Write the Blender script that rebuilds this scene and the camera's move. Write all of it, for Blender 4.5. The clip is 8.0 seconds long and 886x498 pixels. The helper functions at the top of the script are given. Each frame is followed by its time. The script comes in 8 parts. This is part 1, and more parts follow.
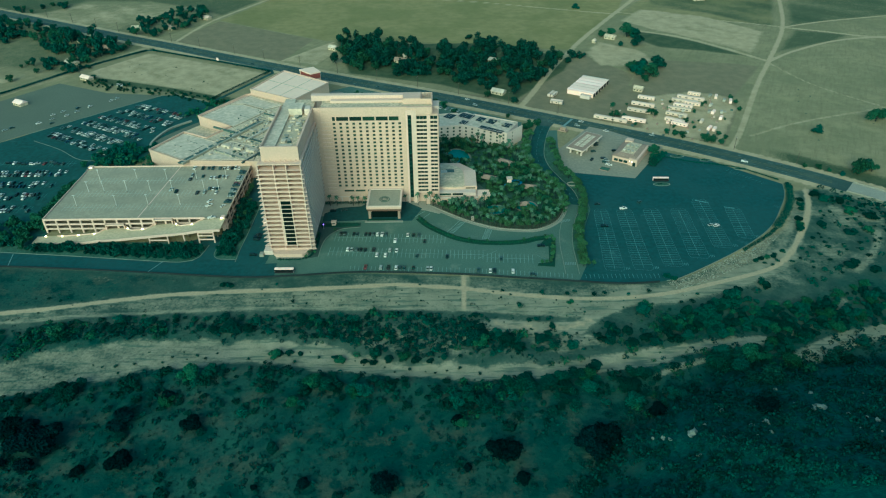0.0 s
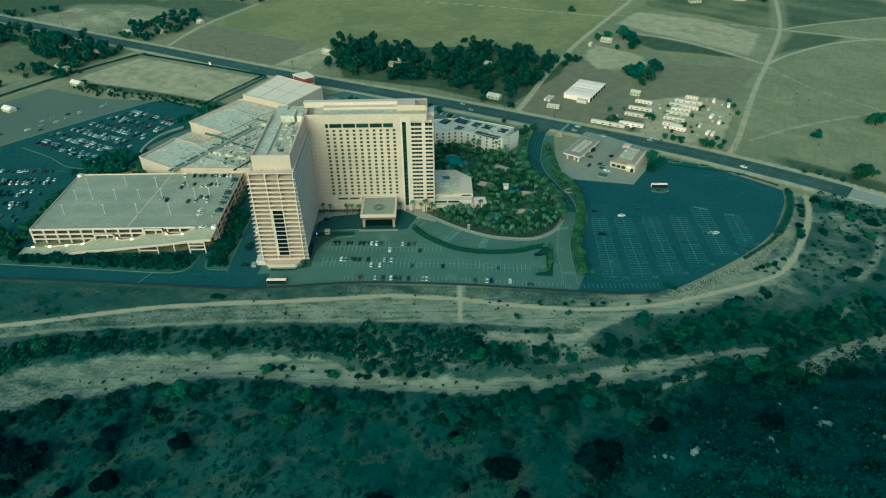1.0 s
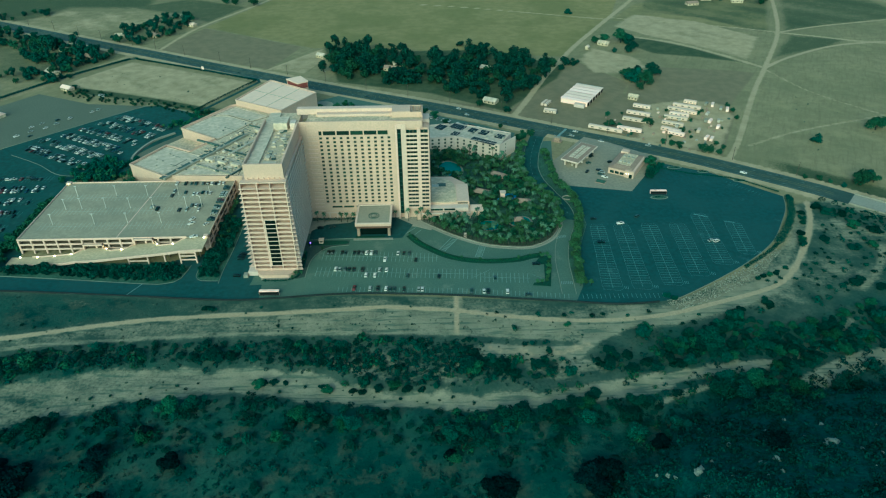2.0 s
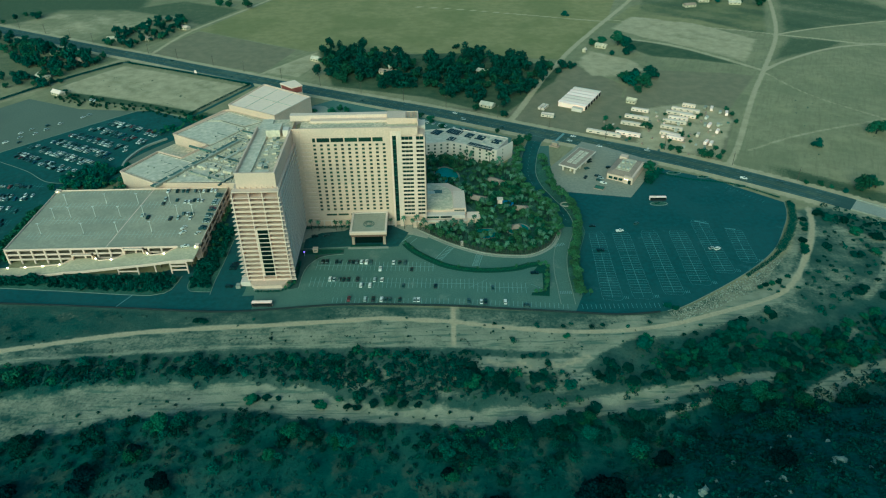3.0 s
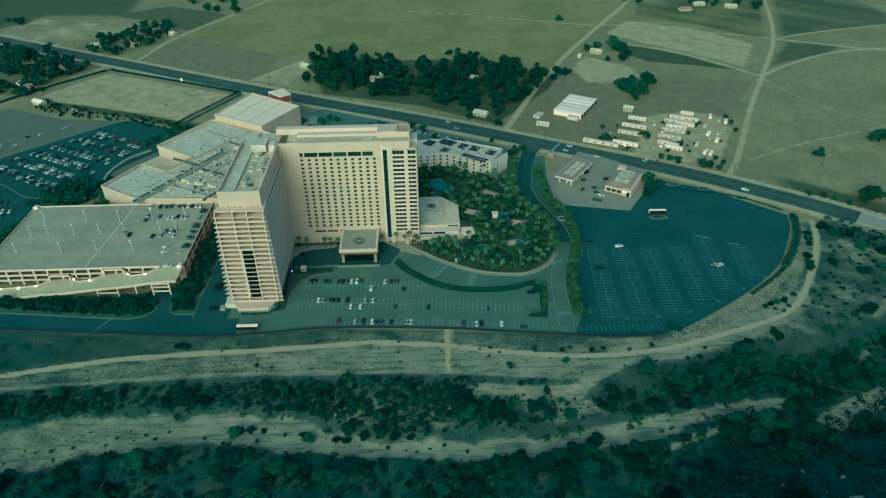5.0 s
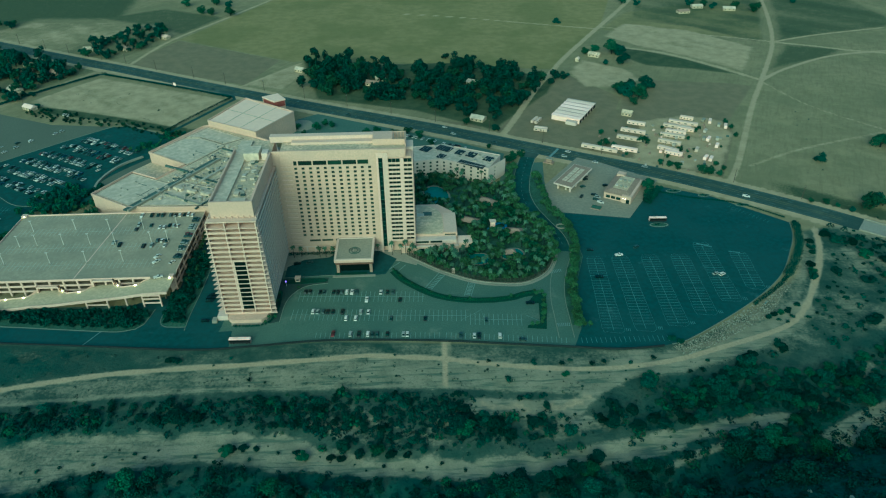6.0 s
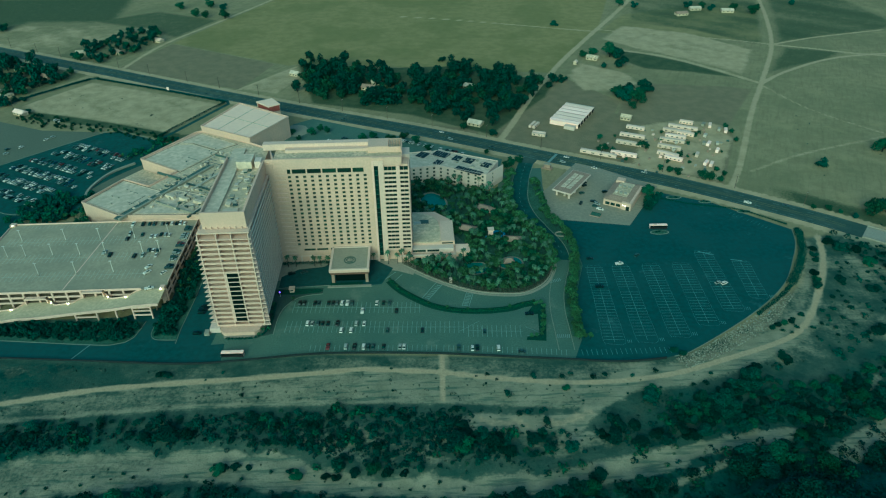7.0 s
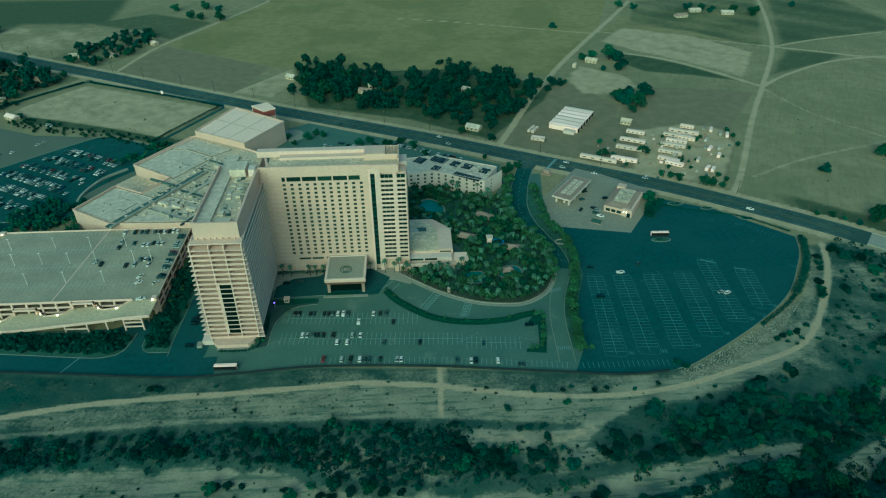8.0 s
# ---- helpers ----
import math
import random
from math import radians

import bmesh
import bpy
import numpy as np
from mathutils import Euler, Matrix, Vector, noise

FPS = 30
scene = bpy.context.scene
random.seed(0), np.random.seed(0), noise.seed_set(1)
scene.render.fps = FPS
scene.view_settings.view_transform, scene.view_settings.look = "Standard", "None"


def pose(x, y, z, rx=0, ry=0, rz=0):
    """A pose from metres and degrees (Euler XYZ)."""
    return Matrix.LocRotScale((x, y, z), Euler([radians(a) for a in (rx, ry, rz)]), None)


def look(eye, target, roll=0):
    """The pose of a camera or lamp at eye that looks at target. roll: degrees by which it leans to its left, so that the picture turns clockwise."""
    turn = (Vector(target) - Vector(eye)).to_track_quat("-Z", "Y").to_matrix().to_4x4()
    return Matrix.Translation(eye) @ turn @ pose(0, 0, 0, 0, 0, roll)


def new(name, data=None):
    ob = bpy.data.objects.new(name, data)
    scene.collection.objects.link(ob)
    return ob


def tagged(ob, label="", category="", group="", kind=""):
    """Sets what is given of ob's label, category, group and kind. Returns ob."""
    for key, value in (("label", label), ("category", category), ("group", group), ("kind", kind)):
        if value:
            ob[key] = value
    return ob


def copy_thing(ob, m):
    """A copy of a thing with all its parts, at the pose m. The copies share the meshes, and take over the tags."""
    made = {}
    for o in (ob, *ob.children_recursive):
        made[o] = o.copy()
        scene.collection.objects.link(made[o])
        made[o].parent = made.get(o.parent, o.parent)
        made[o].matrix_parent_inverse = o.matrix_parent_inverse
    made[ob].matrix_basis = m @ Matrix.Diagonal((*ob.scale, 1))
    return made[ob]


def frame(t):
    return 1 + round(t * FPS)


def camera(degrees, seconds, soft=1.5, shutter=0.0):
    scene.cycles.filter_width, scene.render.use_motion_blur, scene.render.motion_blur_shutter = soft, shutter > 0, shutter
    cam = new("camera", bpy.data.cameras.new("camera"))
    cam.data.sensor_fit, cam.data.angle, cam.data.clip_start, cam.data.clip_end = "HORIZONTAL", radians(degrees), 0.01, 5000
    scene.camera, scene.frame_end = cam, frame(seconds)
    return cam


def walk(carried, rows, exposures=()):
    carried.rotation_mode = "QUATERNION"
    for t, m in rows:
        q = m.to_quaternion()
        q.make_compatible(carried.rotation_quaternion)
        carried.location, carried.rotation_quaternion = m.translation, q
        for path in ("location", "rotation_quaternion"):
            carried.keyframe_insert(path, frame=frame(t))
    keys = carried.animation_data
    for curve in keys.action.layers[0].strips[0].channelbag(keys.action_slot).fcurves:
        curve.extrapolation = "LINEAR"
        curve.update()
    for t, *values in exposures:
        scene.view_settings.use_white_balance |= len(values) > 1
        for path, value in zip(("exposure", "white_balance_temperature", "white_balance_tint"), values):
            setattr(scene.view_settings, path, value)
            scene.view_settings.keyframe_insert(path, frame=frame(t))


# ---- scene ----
cam = camera(65.7, 8.0, soft=1.15)
METRES, EYE, TILT, LEAN, TURN = 80.7, 256.0, 0.0, 0.0, 0.0
ROWS = [
    (0.0, 0.0, 0.0, 0.0, -0.37, -33.82, 0.55),
    (0.5, 0.0033, 0.0622, -0.0006, -0.56, -33.78, 0.55),
    (1.0, 0.0063, 0.1243, -0.0001, -0.75, -33.75, 0.56),
    (1.5, 0.0088, 0.1857, 0.0, -0.93, -33.71, 0.56),
    (3.0, 0.0171, 0.375, 0.0007, -1.43, -33.67, 0.57),
    (3.5, 0.0196, 0.4369, 0.0005, -1.58, -33.66, 0.56),
    (4.0, 0.0218, 0.4994, 0.0013, -1.74, -33.65, 0.56),
    (4.5, 0.025, 0.5621, 0.0013, -1.89, -33.65, 0.56),
    (6.0, 0.0327, 0.7499, 0.001, -2.33, -33.57, 0.53),
    (6.5, 0.0351, 0.8114, 0.001, -2.47, -33.55, 0.53),
    (7.0, 0.0383, 0.8744, 0.0008, -2.61, -33.53, 0.53),
    (7.5, 0.0413, 0.9365, 0.0004, -2.73, -33.53, 0.53),
    (8.0, 0.0451, 0.9989, 0.0005, -2.79, -33.53, 0.51),
]
walk(cam, [(t, pose(0, 0, EYE, TILT, LEAN, TURN) @ pose(METRES * x, METRES * y, METRES * z, 90 + pitch, roll, yaw)) for t, x, y, z, yaw, pitch, roll in ROWS],
     exposures=[(0.0, 0.63, 4370, -41), (4.5, 0.44, 4210, -45), (8.0, 0.24, 4100, -49)])

# ---- light: a hazy low sun behind the camera, wide and soft, under a clear evening sky ----
SUN_EL, SUN_AZ = 28.0, 198.0            # degrees; azimuth clockwise from +y
world = bpy.data.worlds.new("sky")
scene.world = world
world.use_nodes = True
wn = world.node_tree.nodes
sky = wn.new("ShaderNodeTexSky")
sky.sky_type, sky.sun_disc = "NISHITA", False
sky.sun_elevation, sky.sun_rotation = radians(SUN_EL), radians(SUN_AZ)
sky.air_density, sky.dust_density, sky.ozone_density = 1.0, 2.0, 1.0
world.node_tree.links.new(sky.outputs[0], wn["Background"].inputs[0])
wn["Background"].inputs[1].default_value = 0.10
sun = new("sun", bpy.data.lights.new("sun", "SUN"))
sun.data.energy, sun.data.angle, sun.data.color = 1.35, radians(40), (1.0, 0.78, 0.58)
sx, sy = math.sin(radians(SUN_AZ)) * math.cos(radians(SUN_EL)), math.cos(radians(SUN_AZ)) * math.cos(radians(SUN_EL))
sun.matrix_world = look((300 * sx, 300 * sy, 300 * math.sin(radians(SUN_EL))), (0, 0, 0))


# ---- materials ----
def node(tree, kind, **inputs):
    n = tree.nodes.new(kind)
    for key, value in inputs.items():
        n.inputs[key.replace("_", " ")].default_value = value
    return n


def ramp(tree, fac, lo, hi, a=0.0, b=1.0):
    """Map fac from lo..hi to a..b, clamped."""
    n = tree.nodes.new("ShaderNodeMapRange")
    n.interpolation_type = "SMOOTHSTEP"
    for i, v in ((1, lo), (2, hi), (3, a), (4, b)):
        n.inputs[i].default_value = v
    tree.links.new(fac, n.inputs[0])
    return n.outputs[0]


def mixc(tree, fac, a, b):
    n = tree.nodes.new("ShaderNodeMix")
    n.data_type = "RGBA"
    for sock, v in ((n.inputs[0], fac), (n.inputs[6], a), (n.inputs[7], b)):
        if isinstance(v, bpy.types.NodeSocket):
            tree.links.new(v, sock)
        else:
            sock.default_value = v if isinstance(v, float) else (*v, 1)
    return n.outputs[2]


def noise_tex(tree, vec, scale, detail=4.0, rough=0.55):
    n = node(tree, "ShaderNodeTexNoise", Scale=scale, Detail=detail, Roughness=rough)
    tree.links.new(vec, n.inputs["Vector"])
    return n.outputs[0]


def material(name, col, rough=0.85, var=0.25, fine=1.5, big=0.06, bump=0.15, metal=0.0, rnd=0.0, island=0.0, stain=None):
    """A procedural surface in world coordinates: fine grain, broad mottling, optional stains and differences from piece to piece."""
    m = bpy.data.materials.new(name)
    m.use_nodes = True
    t = m.node_tree
    bsdf = t.nodes["Principled BSDF"]
    bsdf.inputs["Roughness"].default_value, bsdf.inputs["Metallic"].default_value = rough, metal
    bsdf.inputs["Specular IOR Level"].default_value = 0.3
    pos = t.nodes.new("ShaderNodeNewGeometry")
    n1, n2 = noise_tex(t, pos.outputs["Position"], fine, 5.0), noise_tex(t, pos.outputs["Position"], big, 4.0)
    dark, light = tuple(c * (1 - var) for c in col), tuple(min(1.0, c * (1 + var)) for c in col)
    c1 = mixc(t, ramp(t, n1, 0.3, 0.7), dark, light)
    c2 = mixc(t, ramp(t, n2, 0.35, 0.65, 0.0, 0.55), c1, tuple(c * (1 - 0.9 * var) for c in col) if stain is None else stain)
    for sock, k in ((pos.outputs["Random Per Island"], island),):
        if k:
            hs = node(t, "ShaderNodeHueSaturation")
            t.links.new(ramp(t, sock, 0.0, 1.0, 1 - k, 1 + k), hs.inputs["Value"])
            t.links.new(c2, hs.inputs["Color"])
            c2 = hs.outputs[0]
    if rnd:
        info, hs = t.nodes.new("ShaderNodeObjectInfo"), node(t, "ShaderNodeHueSaturation")
        t.links.new(ramp(t, info.outputs["Random"], 0.0, 1.0, 1 - rnd, 1 + rnd), hs.inputs["Value"])
        t.links.new(ramp(t, info.outputs["Random"], 0.0, 1.0, 0.5 + 0.05 * rnd, 0.5 - 0.05 * rnd), hs.inputs["Hue"])
        t.links.new(c2, hs.inputs["Color"])
        c2 = hs.outputs[0]
    t.links.new(c2, bsdf.inputs["Base Color"])
    if bump:
        b = node(t, "ShaderNodeBump", Strength=bump, Distance=0.3)
        t.links.new(n1, b.inputs["Height"])
        t.links.new(b.outputs[0], bsdf.inputs["Normal"])
    return m


def leaf_material(name, a, b, gloss=0.15):
    """Foliage: leaf colour differs from clump to clump and from plant to plant."""
    m = bpy.data.materials.new(name)
    m.use_nodes = True
    t = m.node_tree
    bsdf = t.nodes["Principled BSDF"]
    bsdf.inputs["Roughness"].default_value, bsdf.inputs["Specular IOR Level"].default_value = 0.75, gloss
    geo, info = t.nodes.new("ShaderNodeNewGeometry"), t.nodes.new("ShaderNodeObjectInfo")
    c = mixc(t, ramp(t, geo.outputs["Random Per Island"], 0.0, 1.0, 0.2, 0.75), a, b)
    hs = node(t, "ShaderNodeHueSaturation")
    t.links.new(ramp(t, info.outputs["Random"], 0.0, 1.0, 0.65, 1.15), hs.inputs["Value"])
    t.links.new(ramp(t, info.outputs["Random"], 0.0, 1.0, 0.492, 0.505), hs.inputs["Hue"])
    t.links.new(c, hs.inputs["Color"])
    t.links.new(hs.outputs[0], bsdf.inputs["Base Color"])
    return m


def glass_material(name, col=(0.008, 0.03, 0.022)):
    m = material(name, col, rough=0.3, var=0.3, fine=0.4, bump=0.0, rnd=0.35)
    m.node_tree.nodes["Principled BSDF"].inputs["Specular IOR Level"].default_value = 0.25
    return m


def lamp_material(name, col, strength):
    m = bpy.data.materials.new(name)
    m.use_nodes = True
    b = m.node_tree.nodes["Principled BSDF"]
    b.inputs["Base Color"].default_value = b.inputs["Emission Color"].default_value = (*col, 1)
    b.inputs["Emission Strength"].default_value = strength
    return m


M_STUCCO = material("cream_stucco", (0.7, 0.47, 0.312), 0.9, 0.08, 0.8, 0.05, 0.05, stain=(0.57, 0.405, 0.285))
M_STUCCO_PALE = material("pale_stucco", (0.71, 0.55, 0.41), 0.9, 0.07, 0.8, 0.05, 0.05)
# hotel stucco lightened in colour to brighten the shaded east balconies
M_STUCCO_LIFTED = material("lightened_side_stucco", (0.86, 0.71, 0.54), 0.85, 0.06, 1.0, 0.1, 0.03)
M_TRIM = material("cream_trim", (0.74, 0.52, 0.365), 0.85, 0.08, 1.0, 0.1, 0.03, rnd=0.06)
M_ROOF = material("gravel_roof", (0.66, 0.5, 0.305), 0.95, 0.28, 0.5, 0.09, 0.1, stain=(0.45, 0.38, 0.24))
M_ROOF_PALE = material("pale_membrane_roof", (0.66, 0.525, 0.355), 0.9, 0.2, 0.3, 0.09, 0.03, stain=(0.52, 0.43, 0.29))
M_ROOF_TAN = material("tan_membrane_roof", (0.97, 0.665, 0.45), 0.9, 0.05, 0.3, 0.05, 0.03)
M_DUCT = material("galvanised_unit", (0.47, 0.41, 0.29), 0.6, 0.2, 2.0, 0.2, 0.05, rnd=0.3)
M_DUCT_DARK = material("dark_grey_metal", (0.08, 0.115, 0.085), 0.6, 0.2, 2.0, 0.2, 0.05, rnd=0.3)
M_GLASS = glass_material("dark_window_glass")
M_GLASS_HOTEL = glass_material("curtained_window_glass", (0.022, 0.05, 0.03))
# shade put into the colour: garage interior, inner ramp piers, roof rim strips
M_SHADE = material("brown_shade_tone", (0.17, 0.135, 0.085), 0.9, 0.15, 1.0, 0.1, 0.05)
M_RECESS = material("dark_recess", (0.007, 0.014, 0.011), 0.95, 0.3, 1.0, 0.1, 0.0)
M_RECESS.node_tree.nodes["Principled BSDF"].inputs["Specular IOR Level"].default_value = 0.0
M_DECK = material("parking_deck_concrete", (0.415, 0.343, 0.215), 0.9, 0.12, 0.6, 0.04, 0.05, stain=(0.275, 0.25, 0.165))
M_CONC = material("concrete", (0.34, 0.31, 0.22), 0.9, 0.15, 1.0, 0.06, 0.05)
M_KERB = material("kerb_concrete", (0.24, 0.26, 0.18), 0.9, 0.15, 1.0, 0.1, 0.05)
M_ASPHALT = material("grey_asphalt", (0.118, 0.166, 0.112), 0.9, 0.2, 1.2, 0.05, 0.1, stain=(0.085, 0.135, 0.095))
M_ASPHALT_NEW = material("sealed_dark_asphalt", (0.023, 0.07, 0.06), 0.85, 0.2, 0.3, 0.03, 0.05, stain=(0.037, 0.086, 0.073))
M_ASPHALT_LOT = material("patched_lot_asphalt", (0.024, 0.068, 0.052), 0.9, 0.3, 0.25, 0.045, 0.05, stain=(0.03, 0.085, 0.068))
M_ASPHALT_ROAD = material("road_asphalt", (0.052, 0.082, 0.06), 0.85, 0.2, 1.0, 0.03, 0.1)
M_ASPHALT_OLD = material("worn_pale_asphalt", (0.15, 0.158, 0.1), 0.9, 0.15, 0.8, 0.03, 0.1)
def worn(mat, col, scale, lo, hi, amount):
    """Add pale scuffed patches to a surface."""
    t = mat.node_tree
    bsdf = t.nodes["Principled BSDF"]
    old = bsdf.inputs["Base Color"].links[0].from_socket
    pos = t.nodes.new("ShaderNodeNewGeometry").outputs["Position"]
    t.links.new(mixc(t, ramp(t, noise_tex(t, pos, scale, 8.0, 0.68), lo, hi, 0.0, amount), old, col), bsdf.inputs["Base Color"])


worn(M_ASPHALT_NEW, (0.1, 0.17, 0.145), 0.05, 0.6, 0.74, 0.8)
worn(M_ASPHALT_LOT, (0.07, 0.12, 0.095), 0.07, 0.56, 0.72, 0.7)
worn(M_ASPHALT, (0.2, 0.23, 0.155), 0.06, 0.54, 0.7, 0.7)
worn(M_ASPHALT_ROAD, (0.1, 0.125, 0.085), 0.035, 0.48, 0.68, 0.7)
worn(M_DECK, (0.48, 0.39, 0.245), 0.05, 0.52, 0.7, 0.6)
M_PAINT = material("white_road_paint", (0.24, 0.31, 0.26), 0.8, 0.3, 1.5, 0.2, 0.0)
M_PAINT_LOT = material("dim_road_paint", (0.17, 0.28, 0.24), 0.8, 0.4, 0.8, 0.1, 0.0)
M_PAINT_FAINT = material("worn_road_paint", (0.25, 0.335, 0.26), 0.8, 0.3, 1.5, 0.2, 0.0)
M_PAINT_YELLOW = material("yellow_road_paint", (0.22, 0.2, 0.07), 0.8, 0.2, 1.5, 0.2, 0.0)
M_SOLAR = material("solar_panel_glass", (0.004, 0.022, 0.022), 0.6, 0.3, 0.5, 0.2, 0.0)
M_RED = material("red_sign_panel", (0.24, 0.07, 0.05), 0.6, 0.2, 0.6, 0.2, 0.0)
M_TILE = material("brown_roof_tile", (0.36, 0.25, 0.165), 0.9, 0.2, 1.5, 0.2, 0.1)
M_WHITE_METAL = material("white_sheet_metal", (0.97, 0.665, 0.48), 0.6, 0.1, 0.8, 0.1, 0.03, rnd=0.25)
M_SOIL = material("garden_soil", (0.075, 0.135, 0.08), 0.95, 0.3, 0.8, 0.08, 0.3, stain=(0.015, 0.05, 0.03))
M_LAWN = material("lawn", (0.02, 0.065, 0.035), 0.95, 0.3, 1.5, 0.1, 0.2)
M_SANDPAVE = material("sand_paving", (0.3, 0.28, 0.19), 0.9, 0.12, 1.0, 0.1, 0.05)
M_POOL = material("pool_water", (0.03, 0.22, 0.17), 0.3, 0.2, 0.8, 0.1, 0.05)
M_WALL_DARK = material("dark_red_wall", (0.025, 0.035, 0.03), 0.9, 0.2, 0.6, 0.1, 0.05)
M_WOODWALL = material("brown_lattice_fence", (0.06, 0.065, 0.04), 0.9, 0.3, 1.5, 0.2, 0.1)
M_BARK = material("bark", (0.015, 0.03, 0.024), 0.95, 0.3, 3.0, 0.3, 0.2)
M_ROCK = material("pale_boulder", (0.25, 0.27, 0.195), 0.9, 0.25, 1.5, 0.2, 0.4)
M_RIPRAP = material("riprap_stone", (0.27, 0.255, 0.17), 0.9, 0.2, 1.5, 0.2, 0.3, island=0.35)
M_TYRE = material("tyre_rubber", (0.02, 0.02, 0.02), 0.9, 0.2, 3.0, 0.5, 0.0)
M_POLE = material("pole_metal", (0.78, 0.7, 0.56), 0.6, 0.1, 2.0, 0.5, 0.0)
M_WOODPOLE = material("wooden_pole", (0.1, 0.075, 0.05), 0.9, 0.2, 2.0, 0.5, 0.1)
M_LAMP = lamp_material("warm_lamp", (1.0, 0.8, 0.48), 13.0)
M_LAMP_VIOLET = lamp_material("violet_lamp", (0.3, 0.12, 0.9), 2.2)
M_LEAF = leaf_material("oak_leaf", (0.018, 0.07, 0.036), (0.052, 0.135, 0.058))
M_LEAF_DARK = leaf_material("dark_leaf", (0.01, 0.05, 0.035), (0.03, 0.1, 0.06))
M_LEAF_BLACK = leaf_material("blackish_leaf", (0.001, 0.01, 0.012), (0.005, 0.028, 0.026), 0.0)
M_BRUSH = leaf_material("brush_leaf", (0.003, 0.03, 0.023), (0.014, 0.068, 0.044), 0.05)
M_LEAF_BRIGHT = leaf_material("bright_leaf", (0.04, 0.11, 0.04), (0.1, 0.175, 0.064))
M_LEAF_PALM = leaf_material("palm_frond", (0.06, 0.13, 0.065), (0.15, 0.215, 0.115))
M_SCRUB = leaf_material("scrub_leaf", (0.006, 0.048, 0.034), (0.028, 0.108, 0.062))
M_SCRUB_LOW = leaf_material("low_scrub_leaf", (0.005, 0.038, 0.03), (0.012, 0.062, 0.043))
# chaparral colour is lowered to carry the vignette over the hillside
M_CHAPARRAL = leaf_material("chaparral_leaf", (0.007, 0.054, 0.041), (0.019, 0.09, 0.06))
M_WASH_LEAF = leaf_material("wash_brush_leaf", (0.016, 0.075, 0.04), (0.06, 0.145, 0.062), 0.05)
M_SAGE = leaf_material("sage_leaf", (0.02, 0.062, 0.045), (0.05, 0.105, 0.07))
CAR_PAINT = {
    "white": material("white_car_paint", (0.8, 0.72, 0.58), 0.35, 0.03, 1.0, 0.3, 0.0),
    "silver": material("silver_car_paint", (0.42, 0.42, 0.34), 0.4, 0.03, 1.0, 0.3, 0.0),
    "black": material("black_car_paint", (0.004, 0.016, 0.016), 0.3, 0.03, 1.0, 0.3, 0.0),
    "grey": material("grey_car_paint", (0.05, 0.085, 0.075), 0.4, 0.03, 1.0, 0.3, 0.0),
    "red": material("red_car_paint", (0.13, 0.03, 0.03), 0.35, 0.03, 1.0, 0.3, 0.0),
    "blue": material("blue_car_paint", (0.02, 0.06, 0.1), 0.35, 0.03, 1.0, 0.3, 0.0),
}


# ---- mesh helpers ----
def mesh_of(name, bm, *mats):
    me = bpy.data.meshes.new(name)
    bmesh.ops.recalc_face_normals(bm, faces=bm.faces)
    bm.to_mesh(me)
    bm.free()
    for m in mats:
        me.materials.append(m)
    return me


def part(name, bm, mat, parent, label="", kind=""):
    """One mesh object from a bmesh (or from a shared mesh), under a thing or a part."""
    me = bm if isinstance(bm, bpy.types.Mesh) else mesh_of(name, bm, mat)
    ob = new(name, me)
    if parent is not None:
        ob.parent = parent
        ob.matrix_parent_inverse = parent.matrix_world.inverted() if False else Matrix()
    return tagged(ob, label, kind=kind)


def thing(name, x, y, z, rz, label, category, group="", kind=""):
    ob = new(name)
    ob.empty_display_size = 0.5
    ob.matrix_basis = pose(x, y, z, 0, 0, rz)
    return tagged(ob, label, category, group, kind)


def box(bm, x0, x1, y0, y1, z0, z1):
    v = [bm.verts.new(p) for p in ((x0, y0, z0), (x1, y0, z0), (x1, y1, z0), (x0, y1, z0), (x0, y0, z1), (x1, y0, z1), (x1, y1, z1), (x0, y1, z1))]
    for f in ((3, 2, 1, 0), (4, 5, 6, 7), (0, 1, 5, 4), (1, 2, 6, 5), (2, 3, 7, 6), (3, 0, 4, 7)):
        bm.faces.new([v[i] for i in f])
    return bm


def cube(x0, x1, y0, y1, z0, z1):
    return box(bmesh.new(), x0, x1, y0, y1, z0, z1)


def prism(bm, pts, z0, z1):
    """A closed prism over a plan polygon."""
    lo, hi = [bm.verts.new((x, y, z0)) for x, y in pts], [bm.verts.new((x, y, z1)) for x, y in pts]
    top, bot = bm.faces.new(hi), bm.faces.new(lo[::-1])
    for i in range(len(pts)):
        j = (i + 1) % len(pts)
        bm.faces.new((lo[i], lo[j], hi[j], hi[i]))
    top.normal_update(), bot.normal_update()
    bmesh.ops.triangulate(bm, faces=[top, bot])
    return bm


def smooth_line(pts, step=3.0, closed=False):
    """A Catmull-Rom curve through plan points."""
    p = [Vector(q) for q in pts]
    n, out = len(p), []
    for i in range(n if closed else n - 1):
        a, b, c, d = (p[(i + k) % n] if closed else p[min(max(i + k, 0), n - 1)] for k in (-1, 0, 1, 2))
        m = max(1, int((c - b).length / step))
        for k in range(m):
            t = k / m
            out.append(tuple(0.5 * (2 * b + (c - a) * t + (2 * a - 5 * b + 4 * c - d) * t * t + (3 * b - a - 3 * c + d) * t ** 3)))
    if not closed:
        out.append(tuple(p[-1]))
    return out


def offset(pts, d):
    """The line shifted d to its left."""
    out = []
    for i, q in enumerate(pts):
        a, b = Vector(pts[max(i - 1, 0)]), Vector(pts[min(i + 1, len(pts) - 1)])
        t = (b - a).normalized()
        out.append((q[0] - t.y * d, q[1] + t.x * d))
    return out


def ribbon(pts, half):
    return offset(pts, half) + offset(pts, -half)[::-1]


